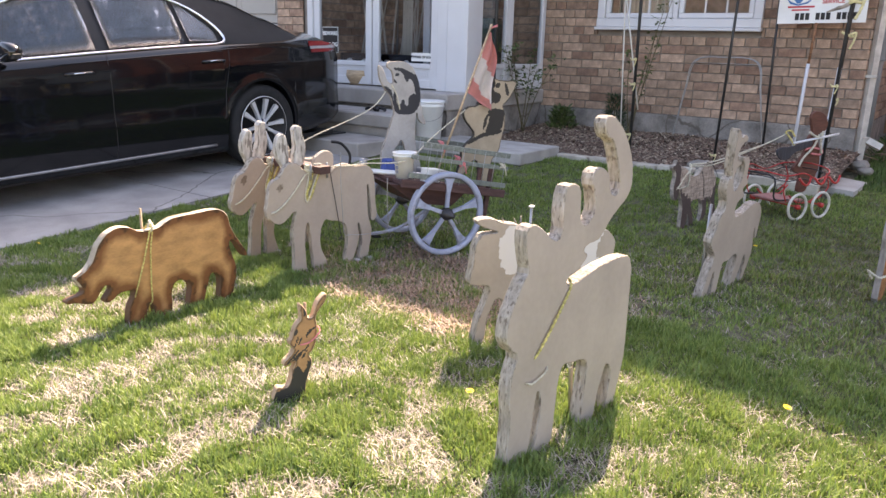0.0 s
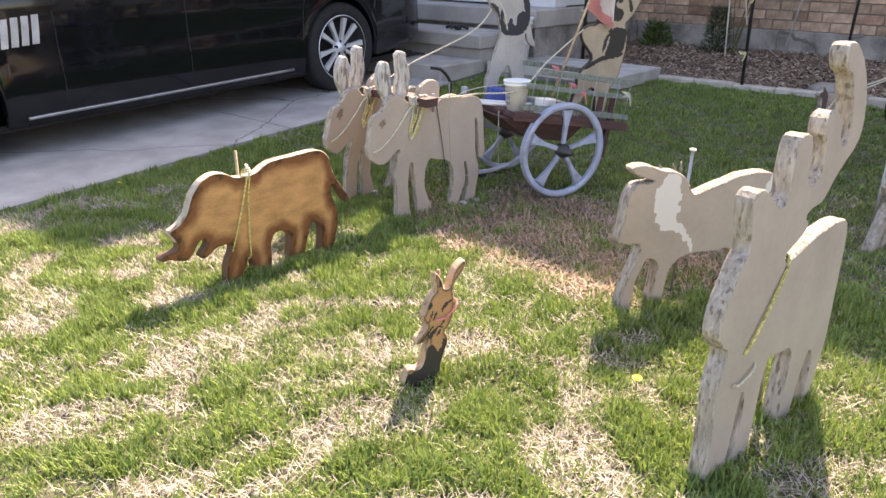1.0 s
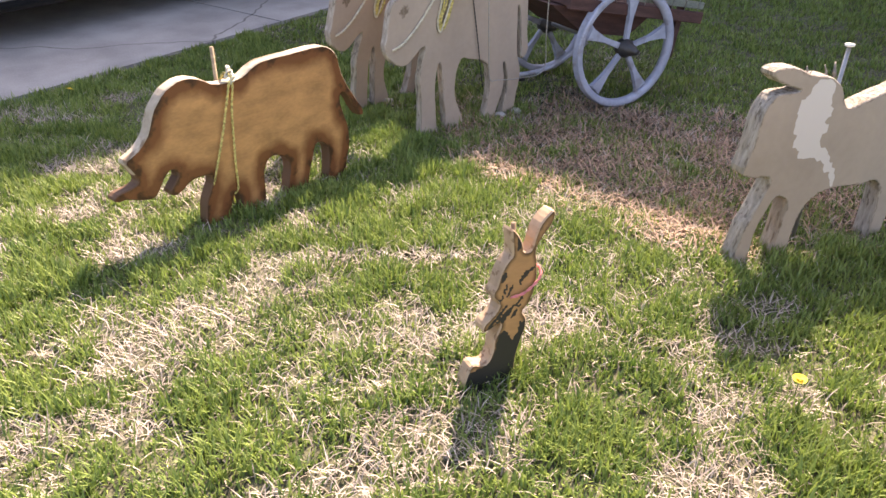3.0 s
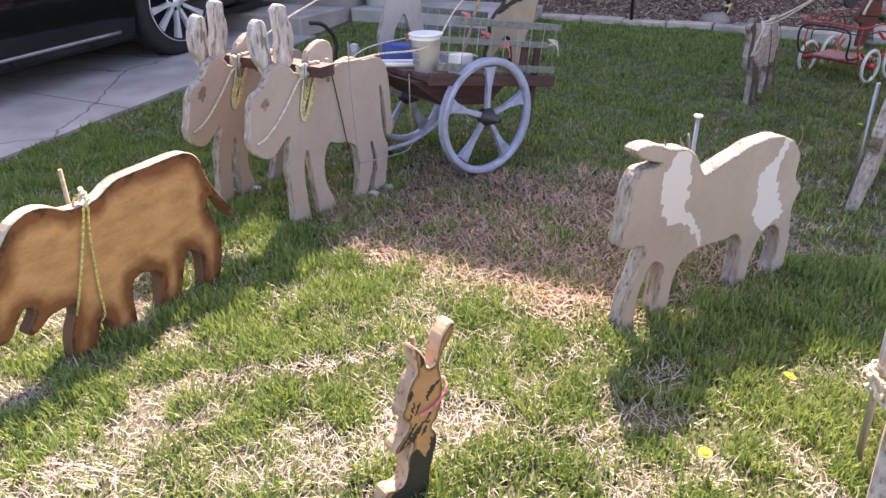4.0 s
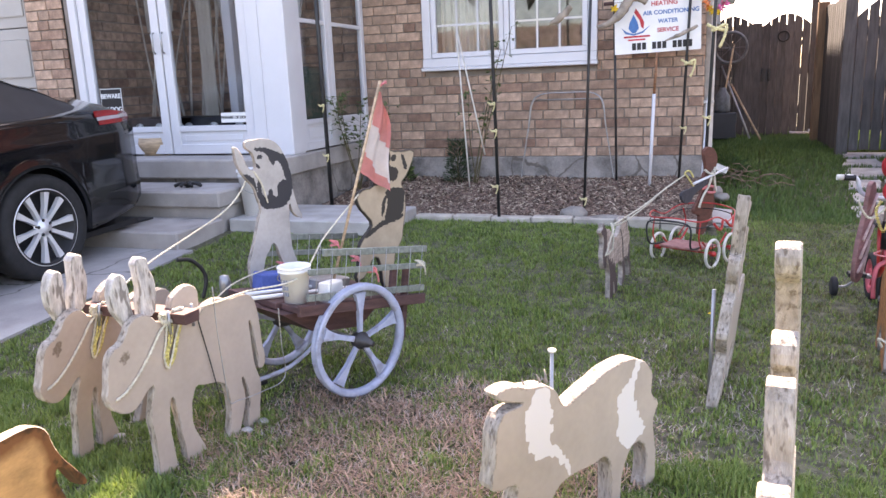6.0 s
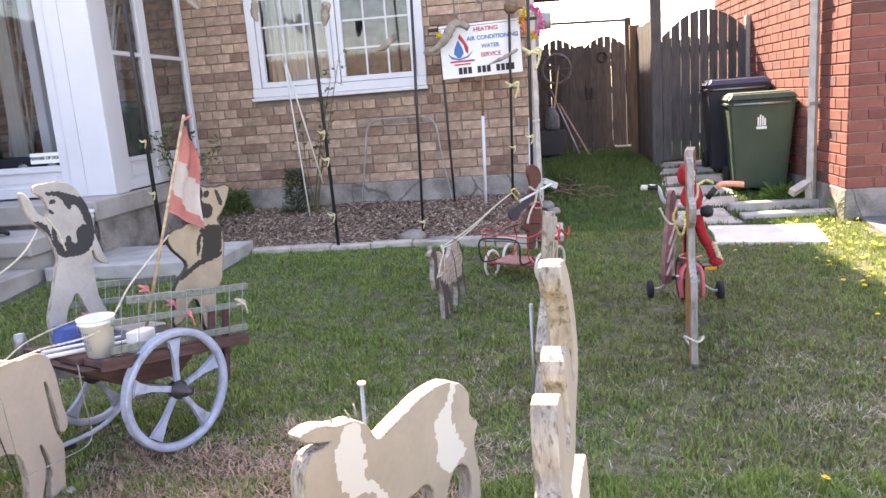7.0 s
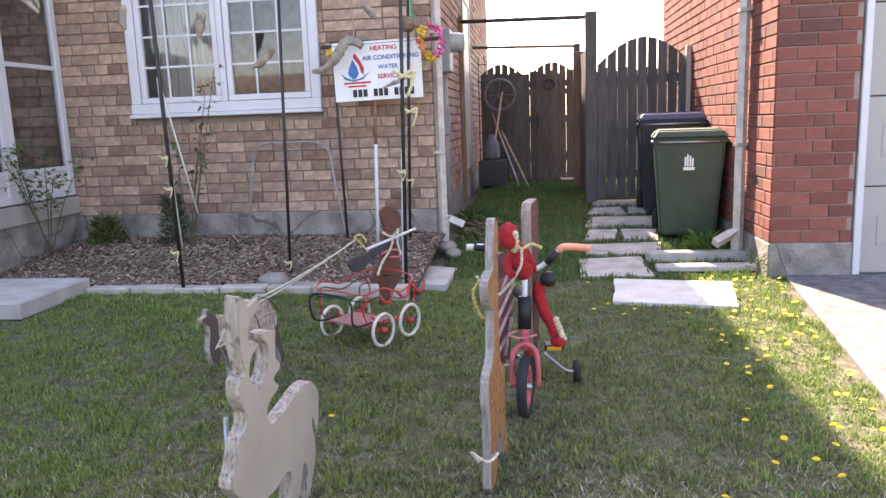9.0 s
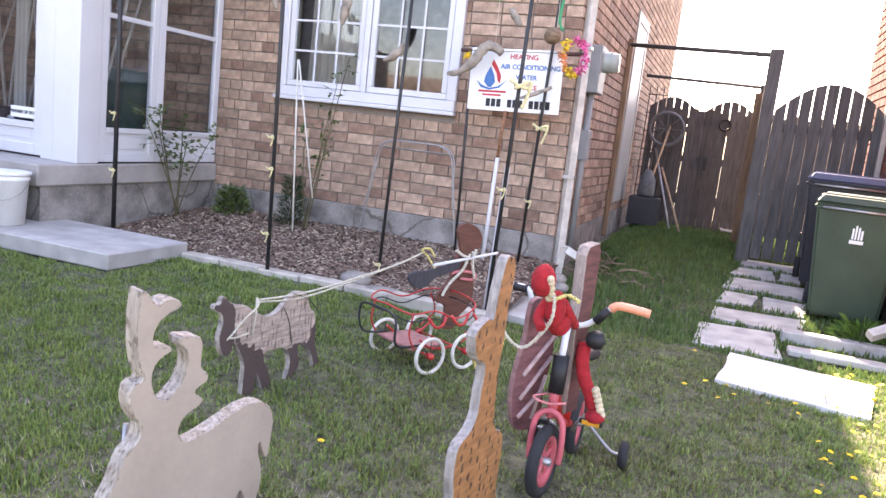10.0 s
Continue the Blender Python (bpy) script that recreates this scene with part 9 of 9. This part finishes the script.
# ---- porch: signs on the doors and what stands inside ----
for cx, cz, w, h, text, size in ((-4.42, 0.95, 0.27, 0.085, "BEWARE OF DOG", 0.034), (-5.72, 1.10, 0.24, 0.28, "BEWARE", 0.058)):
    s = thing("warning_sign", "black and white beware of dog sign on the door glass", "sign", (cx, PY - 0.012, cz))
    part("plate", boxed(-w / 2, w / 2, -0.003, 0, -h / 2, h / 2), WHITE_PLASTIC, s)
    part("border", boxed(-w / 2 + 0.006, w / 2 - 0.006, -0.0045, -0.0035, -h / 2 + 0.006, h / 2 - 0.006), WHITE_PLASTIC if h < 0.1 else SIGN_BLACK, s)
    z = 0.0 if h < 0.1 else 0.07
    lettering(text, size, SIGN_BLACK if h < 0.1 else WHITE_PLASTIC, s, "lettering", Matrix.Translation((0, -0.0055, z)) @ pose(0, 0, 0, 90, 0, 0), bold=0.0014)
    if h > 0.1:
        lettering("OF DOG", 0.058, WHITE_PLASTIC, s, "lettering", Matrix.Translation((0, -0.0055, -0.05)) @ pose(0, 0, 0, 90, 0, 0), bold=0.0014)
lant = thing("hanging_lantern", "white pierced metal lantern hanging in the porch", "lantern", (-5.45, 7.25, 1.55))
part("cage", lathe(bmesh.new(), [(0.02, -0.30), (0.06, -0.26), (0.035, -0.20), (0.045, -0.05), (0.06, 0.0), (0.07, 0.16), (0.075, 0.17), (0.02, 0.24), (0, 0.26)], 8), WHITE_PVC, lant)
part("chain", tubed([(0, 0, 0.25), (0, 0, 1.2)], 0.006, 6), GREY_METAL, lant)
BAMBOO = wooden("pale_bamboo", (0.50, 0.46, 0.40), along=(3, 3, 1), contrast=0.3)
rp = random.Random(12)
for k in range(24):
    x, y = -5.85 + 1.55 * (k + rp.random()) / 24, rp.uniform(7.25, 7.6)
    lean = rp.uniform(-0.42, 0.42)
    solo("leaning_pole", tubed([(x, y, PZ + 0.02), (x + lean * 0.5, y + 0.06, 1.5), (x + lean, y + 0.14, rp.uniform(2.1, 2.7))], rp.uniform(0.008, 0.015), 6), BAMBOO, "pale cane leaning inside the porch", "pole", group="poles stored in the porch")
for x, y in ((-4.72, 7.35), (-4.46, 7.62), (-5.02, 7.9)):
    solo("porch_column", boxed(x - 0.045, x + 0.045, y - 0.045, y + 0.045, PZ, 2.99, bevel=0.006), WHITE_PVC, "square white post inside the porch", "post")
for x, l in ((-5.35, 0.75), (-4.75, 0.9)):
    pl = thing("planter_box", "long dark planter box with pale oval motifs", "planter", (x, 7.12, PZ + 0.001))
    part("box", boxed(-l / 2, l / 2, -0.12, 0.12, 0, 0.34, bevel=0.01), BIN_BLACK, pl)
    for k in (-1, 0, 1):
        part("oval", lathe(bmesh.new(), [(0.0, -0.002), (0.045, 0.0), (0.0, 0.004)], 18, "y"), WHITE_PLASTIC, pl).matrix_basis = pose(k * l * 0.3, -0.122, 0.26) @ Matrix.Diagonal((1, 1, 0.6, 1))
solo("wicker_basket", lathe(bmesh.new(), [(0, 0), (0.16, 0), (0.20, 0.10), (0.19, 0.16), (0.17, 0.16), (0.16, 0.03), (0, 0.02)], 20), STICK, "straw-coloured low basket inside the porch door", "basket", (-5.35, 6.98, PZ + 0.002), smooth=True)
solo("storage_box", boxed(-0.2, 0.2, -0.15, 0.15, 0, 0.75, bevel=0.02), material("dark_green_cover", (0.02, 0.06, 0.05), rough=0.7), "dark green covered box inside the porch", "box", (-4.18, 7.55, PZ + 0.001))
curtain(-4.96, -4.82, 7.2, PZ + 0.15, 2.7, "plastic_drape", "clear-white plastic drape hanging in the porch", waves=3, depth=0.02)
curtain(-5.60, -5.30, 7.3, 1.75, 2.7, "plastic_drape", "bunched white drape above the lantern", waves=4, depth=0.03)
bm = bmesh.new()
for k in range(7):
    a = k / 7 * 2 * math.pi
    tube(bm, spline([(0, 0, 0.0), (0.05 * math.cos(a), 0.04 * math.sin(a), 0.03), (0.12 * math.cos(a), 0.07 * math.sin(a), 0.012)], 4), 0.014, 6)
solo("gloves", bm, TRIM_BLACK, "crumpled black work gloves lying on the step", "gloves", (-4.45, 6.15, 0.435))


# ---- grass ----
def blade_field(name, n, area, tall, wide, mat, label, seed, keep, lie=0.0, flat=0.35):
    """Many narrow bent blades in one mesh. keep: how likely a blade stands at a place."""
    rng = np.random.default_rng(seed)
    x = rng.uniform(area[0], area[1], n)
    y = rng.uniform(area[2], area[3], n)
    k = rng.random(n) < keep(x, y)
    x, y = x[k], y[k]
    n = len(x)
    z = height(x, y) - 0.012
    h = tall * rng.uniform(0.45, 1.25, n) * (1 if lie else 0.55 + 0.9 * tufts(x, y))
    w = wide * rng.uniform(0.7, 1.3, n)
    a = rng.uniform(0, 2 * np.pi, n)
    bend = rng.uniform(0.2, 1.0, n) * flat + lie
    dx, dy = np.cos(a), np.sin(a)
    ux, uy = -dy * w / 2, dx * w / 2
    rise = np.sqrt(np.clip(1 - bend ** 2, 0.02, 1))
    V = np.zeros((n, 5, 3))
    for i, (f, up, side) in enumerate(((0, 0, 1), (0, 0, -1), (0.35, 0.6, -0.8), (0.35, 0.6, 0.8), (1, 1, 0))):
        V[:, i, 0] = x + dx * h * bend * f + ux * side
        V[:, i, 1] = y + dy * h * bend * f + uy * side
        V[:, i, 2] = z + h * rise * up + (0.004 if lie else 0)
    me = bpy.data.meshes.new(name)
    b = (np.arange(n) * 5)[:, None]
    tris = np.concatenate([b + [0, 1, 2], b + [0, 2, 3], b + [3, 2, 4]], 1).reshape(-1, 3)
    me.vertices.add(n * 5)
    me.vertices.foreach_set("co", V.ravel())
    me.loops.add(tris.size)
    me.loops.foreach_set("vertex_index", tris.ravel().astype(np.int32))
    me.polygons.add(len(tris))
    me.polygons.foreach_set("loop_start", np.arange(0, tris.size, 3, dtype=np.int32))
    me.update(calc_edges=True)
    me.validate()
    me.materials.append(mat)
    return tagged(new(name, me), label, "grass", kind="stuff")


def cloud(x, y, s, seed):
    """Smooth random values for many places at once, 0 to 1."""
    rng = np.random.default_rng(seed)
    out = np.zeros_like(x)
    for k in range(14):
        a, p, f = rng.uniform(0, 2 * np.pi), rng.uniform(0, 2 * np.pi), s * rng.uniform(0.6, 2.2)
        out += np.sin(f * (np.cos(a) * x + np.sin(a) * y) + p)
    return 0.5 + out / 9.0


def red_patch(x, y):
    """The worn reddish place beside the cart."""
    d = ((x + 1.42) / 0.70) ** 2 + ((y - 3.22) / 0.46) ** 2
    return np.clip(1.25 - d * 0.75 + 0.9 * (cloud(x, y, 9.0, 11) - 0.5), 0, 1)


def bare(x, y):
    """Worn places of the lawn: before the animals and where the reddish straw lies."""
    c = cloud(x, y, 9.0, 4) + 0.65 * (cloud(x, y, 26.0, 6) - 0.5)
    front = 0.80 * smooth_step(0.50, 0.80, c) * smooth_step(3.0, 2.1, y) * smooth_step(0.9, -0.6, x)
    rest = 0.3 * smooth_step(0.62, 0.85, cloud(x, y, 7.0, 9)) * smooth_step(5.0, 3.0, y)
    return np.clip(np.maximum(np.maximum(red_patch(x, y), front), rest), 0, 1)


def paved(x, y):
    """The slab, the stepping stones and the edging by the bins."""
    slab = (x > 0.80 + 0.115 * (y - 6.74)) & (x < 1.54 + 0.16 * (y - 6.64)) & (y > 6.74 - 0.19 * (x - 0.8)) & (y < 7.42 - 0.19 * (x - 0.88))
    row = ((y > 7.5) & (y < 8.14)) | ((y > 8.24) & (y < 8.58)) | ((y > 8.7) & (y < 9.04)) | ((y > 9.14) & (y < 9.5)) | ((y > 9.6) & (y < 9.92)) | ((y > 10.02) & (y < 10.38))
    stone = row & (x > 0.69 + 0.105 * (y - 7.6)) & (x < np.where(y < 8.2, 1.14, 1.25 + 0.105 * (y - 7.6)))
    edging = (x > 1.2) & (((y > 8.02) & (y < 8.14)) | ((y > 7.62) & (y < 7.72)))
    end = (x > -0.62) & (x < -0.29) & (y > 6.98) & (y < 7.62)
    return slab | stone | edging | end


def off_lawn(x, y):
    drive = x < -3.60 - 0.085 * (y - 2)
    bed = (y > 6.62) & (x < -0.42)
    slab = (x < -2.70) & (y > 6.0)
    right = x > np.maximum(1.22, 2.0 + 0.155 * (y - 7.05)) - 0.01 + 0.16 * (cloud(x, y, 9.0, 31) - 0.45)
    return drive | bed | slab | right | paved(x, y)


def tufts(x, y):
    """How thick the grass grows, in tufts a hand's width across."""
    return smooth_step(0.25, 0.75, cloud(x, y, 22.0, 2)) * 0.65 + 0.35 * cloud(x, y, 6.0, 8)


def grass_here(x, y):
    return np.where(off_lawn(x, y), 0, np.clip(1 - 1.0 * bare(x, y), 0.2, 1) * (0.62 + 0.55 * tufts(x, y)))


def side_grass(x, y):
    return np.where((x > 1.86) | paved(x, y), 0, 0.75)


def straw_here(x, y):
    return np.where(off_lawn(x, y), 0, (0.03 + 0.07 * smooth_step(3.2, 2.4, y)) + 0.85 * bare(x, y) * (1 - 0.78 * red_patch(x, y)))


def thatch_here(x, y):
    return np.where(off_lawn(x, y), 0, red_patch(x, y) ** 1.5)


def leafy(name, c1, c2, through=0.3):
    """Blade material: each blade its own mix of two greens, with some light passing through."""
    m = bpy.data.materials.new(name)
    m.use_nodes = True
    n, link = m.node_tree.nodes, m.node_tree.links.new
    b = n["Principled BSDF"]
    g = n.new("ShaderNodeNewGeometry")
    nz = n.new("ShaderNodeTexNoise")
    nz.inputs["Scale"].default_value, nz.inputs["Detail"].default_value = 4.5, 4
    co = n.new("ShaderNodeTexCoord")
    link(co.outputs["Object"], nz.inputs["Vector"])
    add = n.new("ShaderNodeMath")
    add.operation = "MULTIPLY_ADD"
    link(nz.outputs["Fac"], add.inputs[0])
    add.inputs[1].default_value = 1.0
    link(g.outputs["Random Per Island"], add.inputs[2])
    r = n.new("ShaderNodeMapRange")
    r.inputs[1].default_value, r.inputs[2].default_value = 0.3, 1.5
    link(add.outputs[0], r.inputs[0])
    mx = n.new("ShaderNodeMix")
    mx.data_type = "RGBA"
    link(r.outputs[0], mx.inputs["Factor"])
    mx.inputs["A"].default_value, mx.inputs["B"].default_value = (*c1, 1), (*c2, 1)
    link(mx.outputs["Result"], b.inputs["Base Color"])
    b.inputs["Roughness"].default_value = 0.55
    t = n.new("ShaderNodeBsdfTranslucent")
    link(mx.outputs["Result"], t.inputs["Color"])
    s = n.new("ShaderNodeMixShader")
    s.inputs[0].default_value = through
    link(b.outputs[0], s.inputs[1])
    link(t.outputs[0], s.inputs[2])
    link(s.outputs[0], n["Material Output"].inputs["Surface"])
    return m


GRASS = leafy("green_grass", (0.050, 0.115, 0.018), (0.255, 0.33, 0.082))
# darker copy of the green grass, with the side yard's shade in its colour
SIDE_GRASS = leafy("side_grass_shaded", (0.032, 0.075, 0.016), (0.13, 0.20, 0.055))
DRY_GRASS = leafy("olive_tired_grass", (0.048, 0.070, 0.020), (0.245, 0.232, 0.105))


def tired(x, y):
    """Share of tired olive grass, which grows toward the neighbour's side."""
    side = 1 - 0.75 * smooth_step(0.95, 1.35, x)
    return (0.1 + 0.6 * smooth_step(-1.3, 0.5, x + 0.8 * (cloud(x, y, 3.0, 21) - 0.5))) * side


STRAW = leafy("dry_straw", (0.19, 0.145, 0.115), (0.50, 0.43, 0.37), 0.1)
THATCH = leafy("reddish_dead_thatch", (0.085, 0.046, 0.030), (0.46, 0.30, 0.205), 0.1)
blade_field("grass", 500000, (-3.9, 1.25, 0.9, 3.4), 0.033, 0.0038, GRASS, "short patchy green lawn grass in the sun", 1, grass_here, flat=0.85)
blade_field("grass", 330000, (-4.5, 2.10, 3.3, 7.6), 0.025, 0.0054, GRASS, "short green lawn grass before the house", 2, lambda x, y: grass_here(x, y) * (1 - tired(x, y)), flat=0.8)
blade_field("grass", 330000, (-4.5, 2.10, 2.6, 7.6), 0.023, 0.0056, DRY_GRASS, "short olive tired grass mixed into the lawn", 8, lambda x, y: grass_here(x, y) * tired(x, y), flat=0.85)
blade_field("grass", 70000, (-0.4, 1.9, 7.4, 13.5), 0.045, 0.009, SIDE_GRASS, "grass of the side yard by the gate", 3, side_grass)
blade_field("straw", 330000, (-3.9, 1.5, 0.9, 4.6), 0.038, 0.0024, STRAW, "dry pale dead grass stems lying on the lawn", 5, straw_here, lie=0.78, flat=0.2)
blade_field("thatch", 46000, (-2.7, -0.3, 2.2, 4.1), 0.050, 0.0046, THATCH, "reddish dead thatch beside the cart", 6, thatch_here, lie=0.8, flat=0.2)
blade_field("grass", 70000, (-3.9, 1.9, -6.0, 0.92), 0.04, 0.014, GRASS, "rest of the lawn toward the street", 7, grass_here, flat=0.85)


# ---- bricks ----
def brick_mesh(l, h, dpt, mat, name="brick"):
    bm = bmesh.new()
    c = 0.004
    lo = [(-l / 2, 0, 0), (l / 2, 0, 0), (l / 2, 0, h), (-l / 2, 0, h)]
    fr = [(-l / 2 + c, -dpt, c), (l / 2 - c, -dpt, c), (l / 2 - c, -dpt, h - c), (-l / 2 + c, -dpt, h - c)]
    mid = [(x, -dpt + c, z) for x, _, z in lo]
    rings = [[bm.verts.new(p) for p in r] for r in (lo, mid, fr)]
    for a, b in zip(rings, rings[1:]):
        for i in range(4):
            bm.faces.new((a[i], a[(i + 1) % 4], b[(i + 1) % 4], b[i]))
    bm.faces.new(rings[2])
    bmesh.ops.recalc_face_normals(bm, faces=bm.faces[:])
    me = bpy.data.meshes.new(name)
    bm.to_mesh(me)
    bm.free()
    me.materials.append(mat)
    return me


def courses(x0, x1, z0, z1, course, lengths, headers=(), holes=(), seed=1, joint=0.010):
    """The bricks of a wall face: (middle, foot, length) in running bond with some short bricks between."""
    rs = random.Random(seed)
    out = []
    row = 0
    z = z0
    while z + course - joint <= z1 + 1e-6:
        x = x0 - (0 if row % 2 else rs.choice((0.05, 0.11, 0.13)))
        while x < x1 - 0.02:
            l = lengths[1] if row in headers else (lengths[0] if rs.random() < 0.66 else lengths[1])
            a, b = max(x, x0), min(x + l, x1)
            x += l + joint
            pieces = [(a, b)]
            for hx0, hx1, hz0, hz1 in holes:
                if z < hz1 and z + course > hz0:
                    nxt = []
                    for p, q in pieces:
                        if p < hx0:
                            nxt.append((p, min(q, hx0)))
                        if q > hx1:
                            nxt.append((max(p, hx1), q))
                    pieces = nxt
            for p, q in pieces:
                if q - p > 0.025:
                    out.append(((p + q) / 2, z, round(q - p, 3)))
        z += course
        row += 1
    return out


def lay(parent, bricks, place, course, mat, mat_far, near, depth=0.014, limit=295, joint=0.010):
    """Sets the bricks: the near ones as pieces that share meshes, the others joined into one part."""
    shared = {}
    rest = bmesh.new()
    count = 0
    for x, z, l in bricks:
        m = place(x, z)
        if near(x, z) and count < limit:
            key = round(l, 2)
            if key not in shared:
                shared[key] = brick_mesh(key if abs(key - l) < 1e-6 else l, course - joint, depth, mat)
            ob = new("brick", shared[key])
            ob.parent = parent
            ob.matrix_basis = m @ pose(0, random.uniform(-0.0015, 0.0015), 0)
            count += 1
        else:
            h = course - joint
            c = 0.004
            co = [(-l / 2, 0, 0), (l / 2, 0, 0), (l / 2, 0, h), (-l / 2, 0, h), (-l / 2 + c, -depth, c), (l / 2 - c, -depth, c), (l / 2 - c, -depth, h - c), (-l / 2 + c, -depth, h - c)]
            v = [rest.verts.new(m @ Vector(p)) for p in co]
            for q in ((4, 5, 6, 7), (0, 1, 5, 4), (1, 2, 6, 5), (2, 3, 7, 6), (3, 0, 4, 7)):
                rest.faces.new([v[i] for i in q])
    ob = finish("bricks", rest, mat_far, parent)
    tagged(ob, kind="stuff")
    return ob


BL = (0.247, 0.118)
CO = 0.0895
front = lambda y: (lambda x, z: pose(x, y, z))
east = lambda x0: (lambda y, z: pose(x0, y, z, 0, 0, 90))
west = lambda x0: (lambda y, z: pose(x0, y, z, 0, 0, -90))
lay(wall_front, courses(WX0 - 0.0, WX1 - 0.004, FOUND + 0.004, 5.35, CO, BL, headers=(8, 9), holes=(WIN,), seed=3), front(WY + 0.02), CO, BUFF_BRICK, BUFF_BRICK_FAR, lambda x, z: z < 2.75)
lay(wall_side, courses(WY + 0.012, 16.9, FOUND + 0.004, 5.35, CO, BL, seed=4), east(WX1 - 0.012), CO, BUFF_BRICK, BUFF_BRICK_FAR, lambda y, z: y < 9.4 and z < 2.6)
lay(wall_garage, courses(-6.60, -6.17, 0.10, 3.15, CO, BL, seed=5), front(PY + 0.02), CO, BUFF_BRICK, BUFF_BRICK_FAR, lambda x, z: z < 2.2)
porch_wall = bpy.data.objects["wall_porch"]
lay(porch_wall, courses(-6.03, WX0 - 0.02, PZ + 0.01, 2.72, CO, BL, seed=6), front(WY + 0.03), CO, BUFF_BRICK, BUFF_BRICK_FAR, lambda x, z: False)
lay(porch_wall, courses(PY + 0.1, WY - 0.02, PZ + 0.01, 2.72, CO, BL, seed=7), east(-6.055), CO, BUFF_BRICK, BUFF_BRICK_FAR, lambda x, z: False)
lay(nb_wall, courses(NX + 0.004, 2.495, NF + 0.004, 5.9, CO, BL, seed=8), front(NY + 0.012), CO, RED_BRICK, RED_BRICK_FAR, lambda x, z: z < 2.7)
lay(nb_wall, courses(NY + 0.012, 11.95, NF + 0.004, 5.9, CO, BL, seed=9), lambda y, z: pose(NX + 0.012, y, z, 0, 0, -90), CO, RED_BRICK, RED_BRICK_FAR, lambda y, z: y < 9.6 and z < 2.5, limit=220)
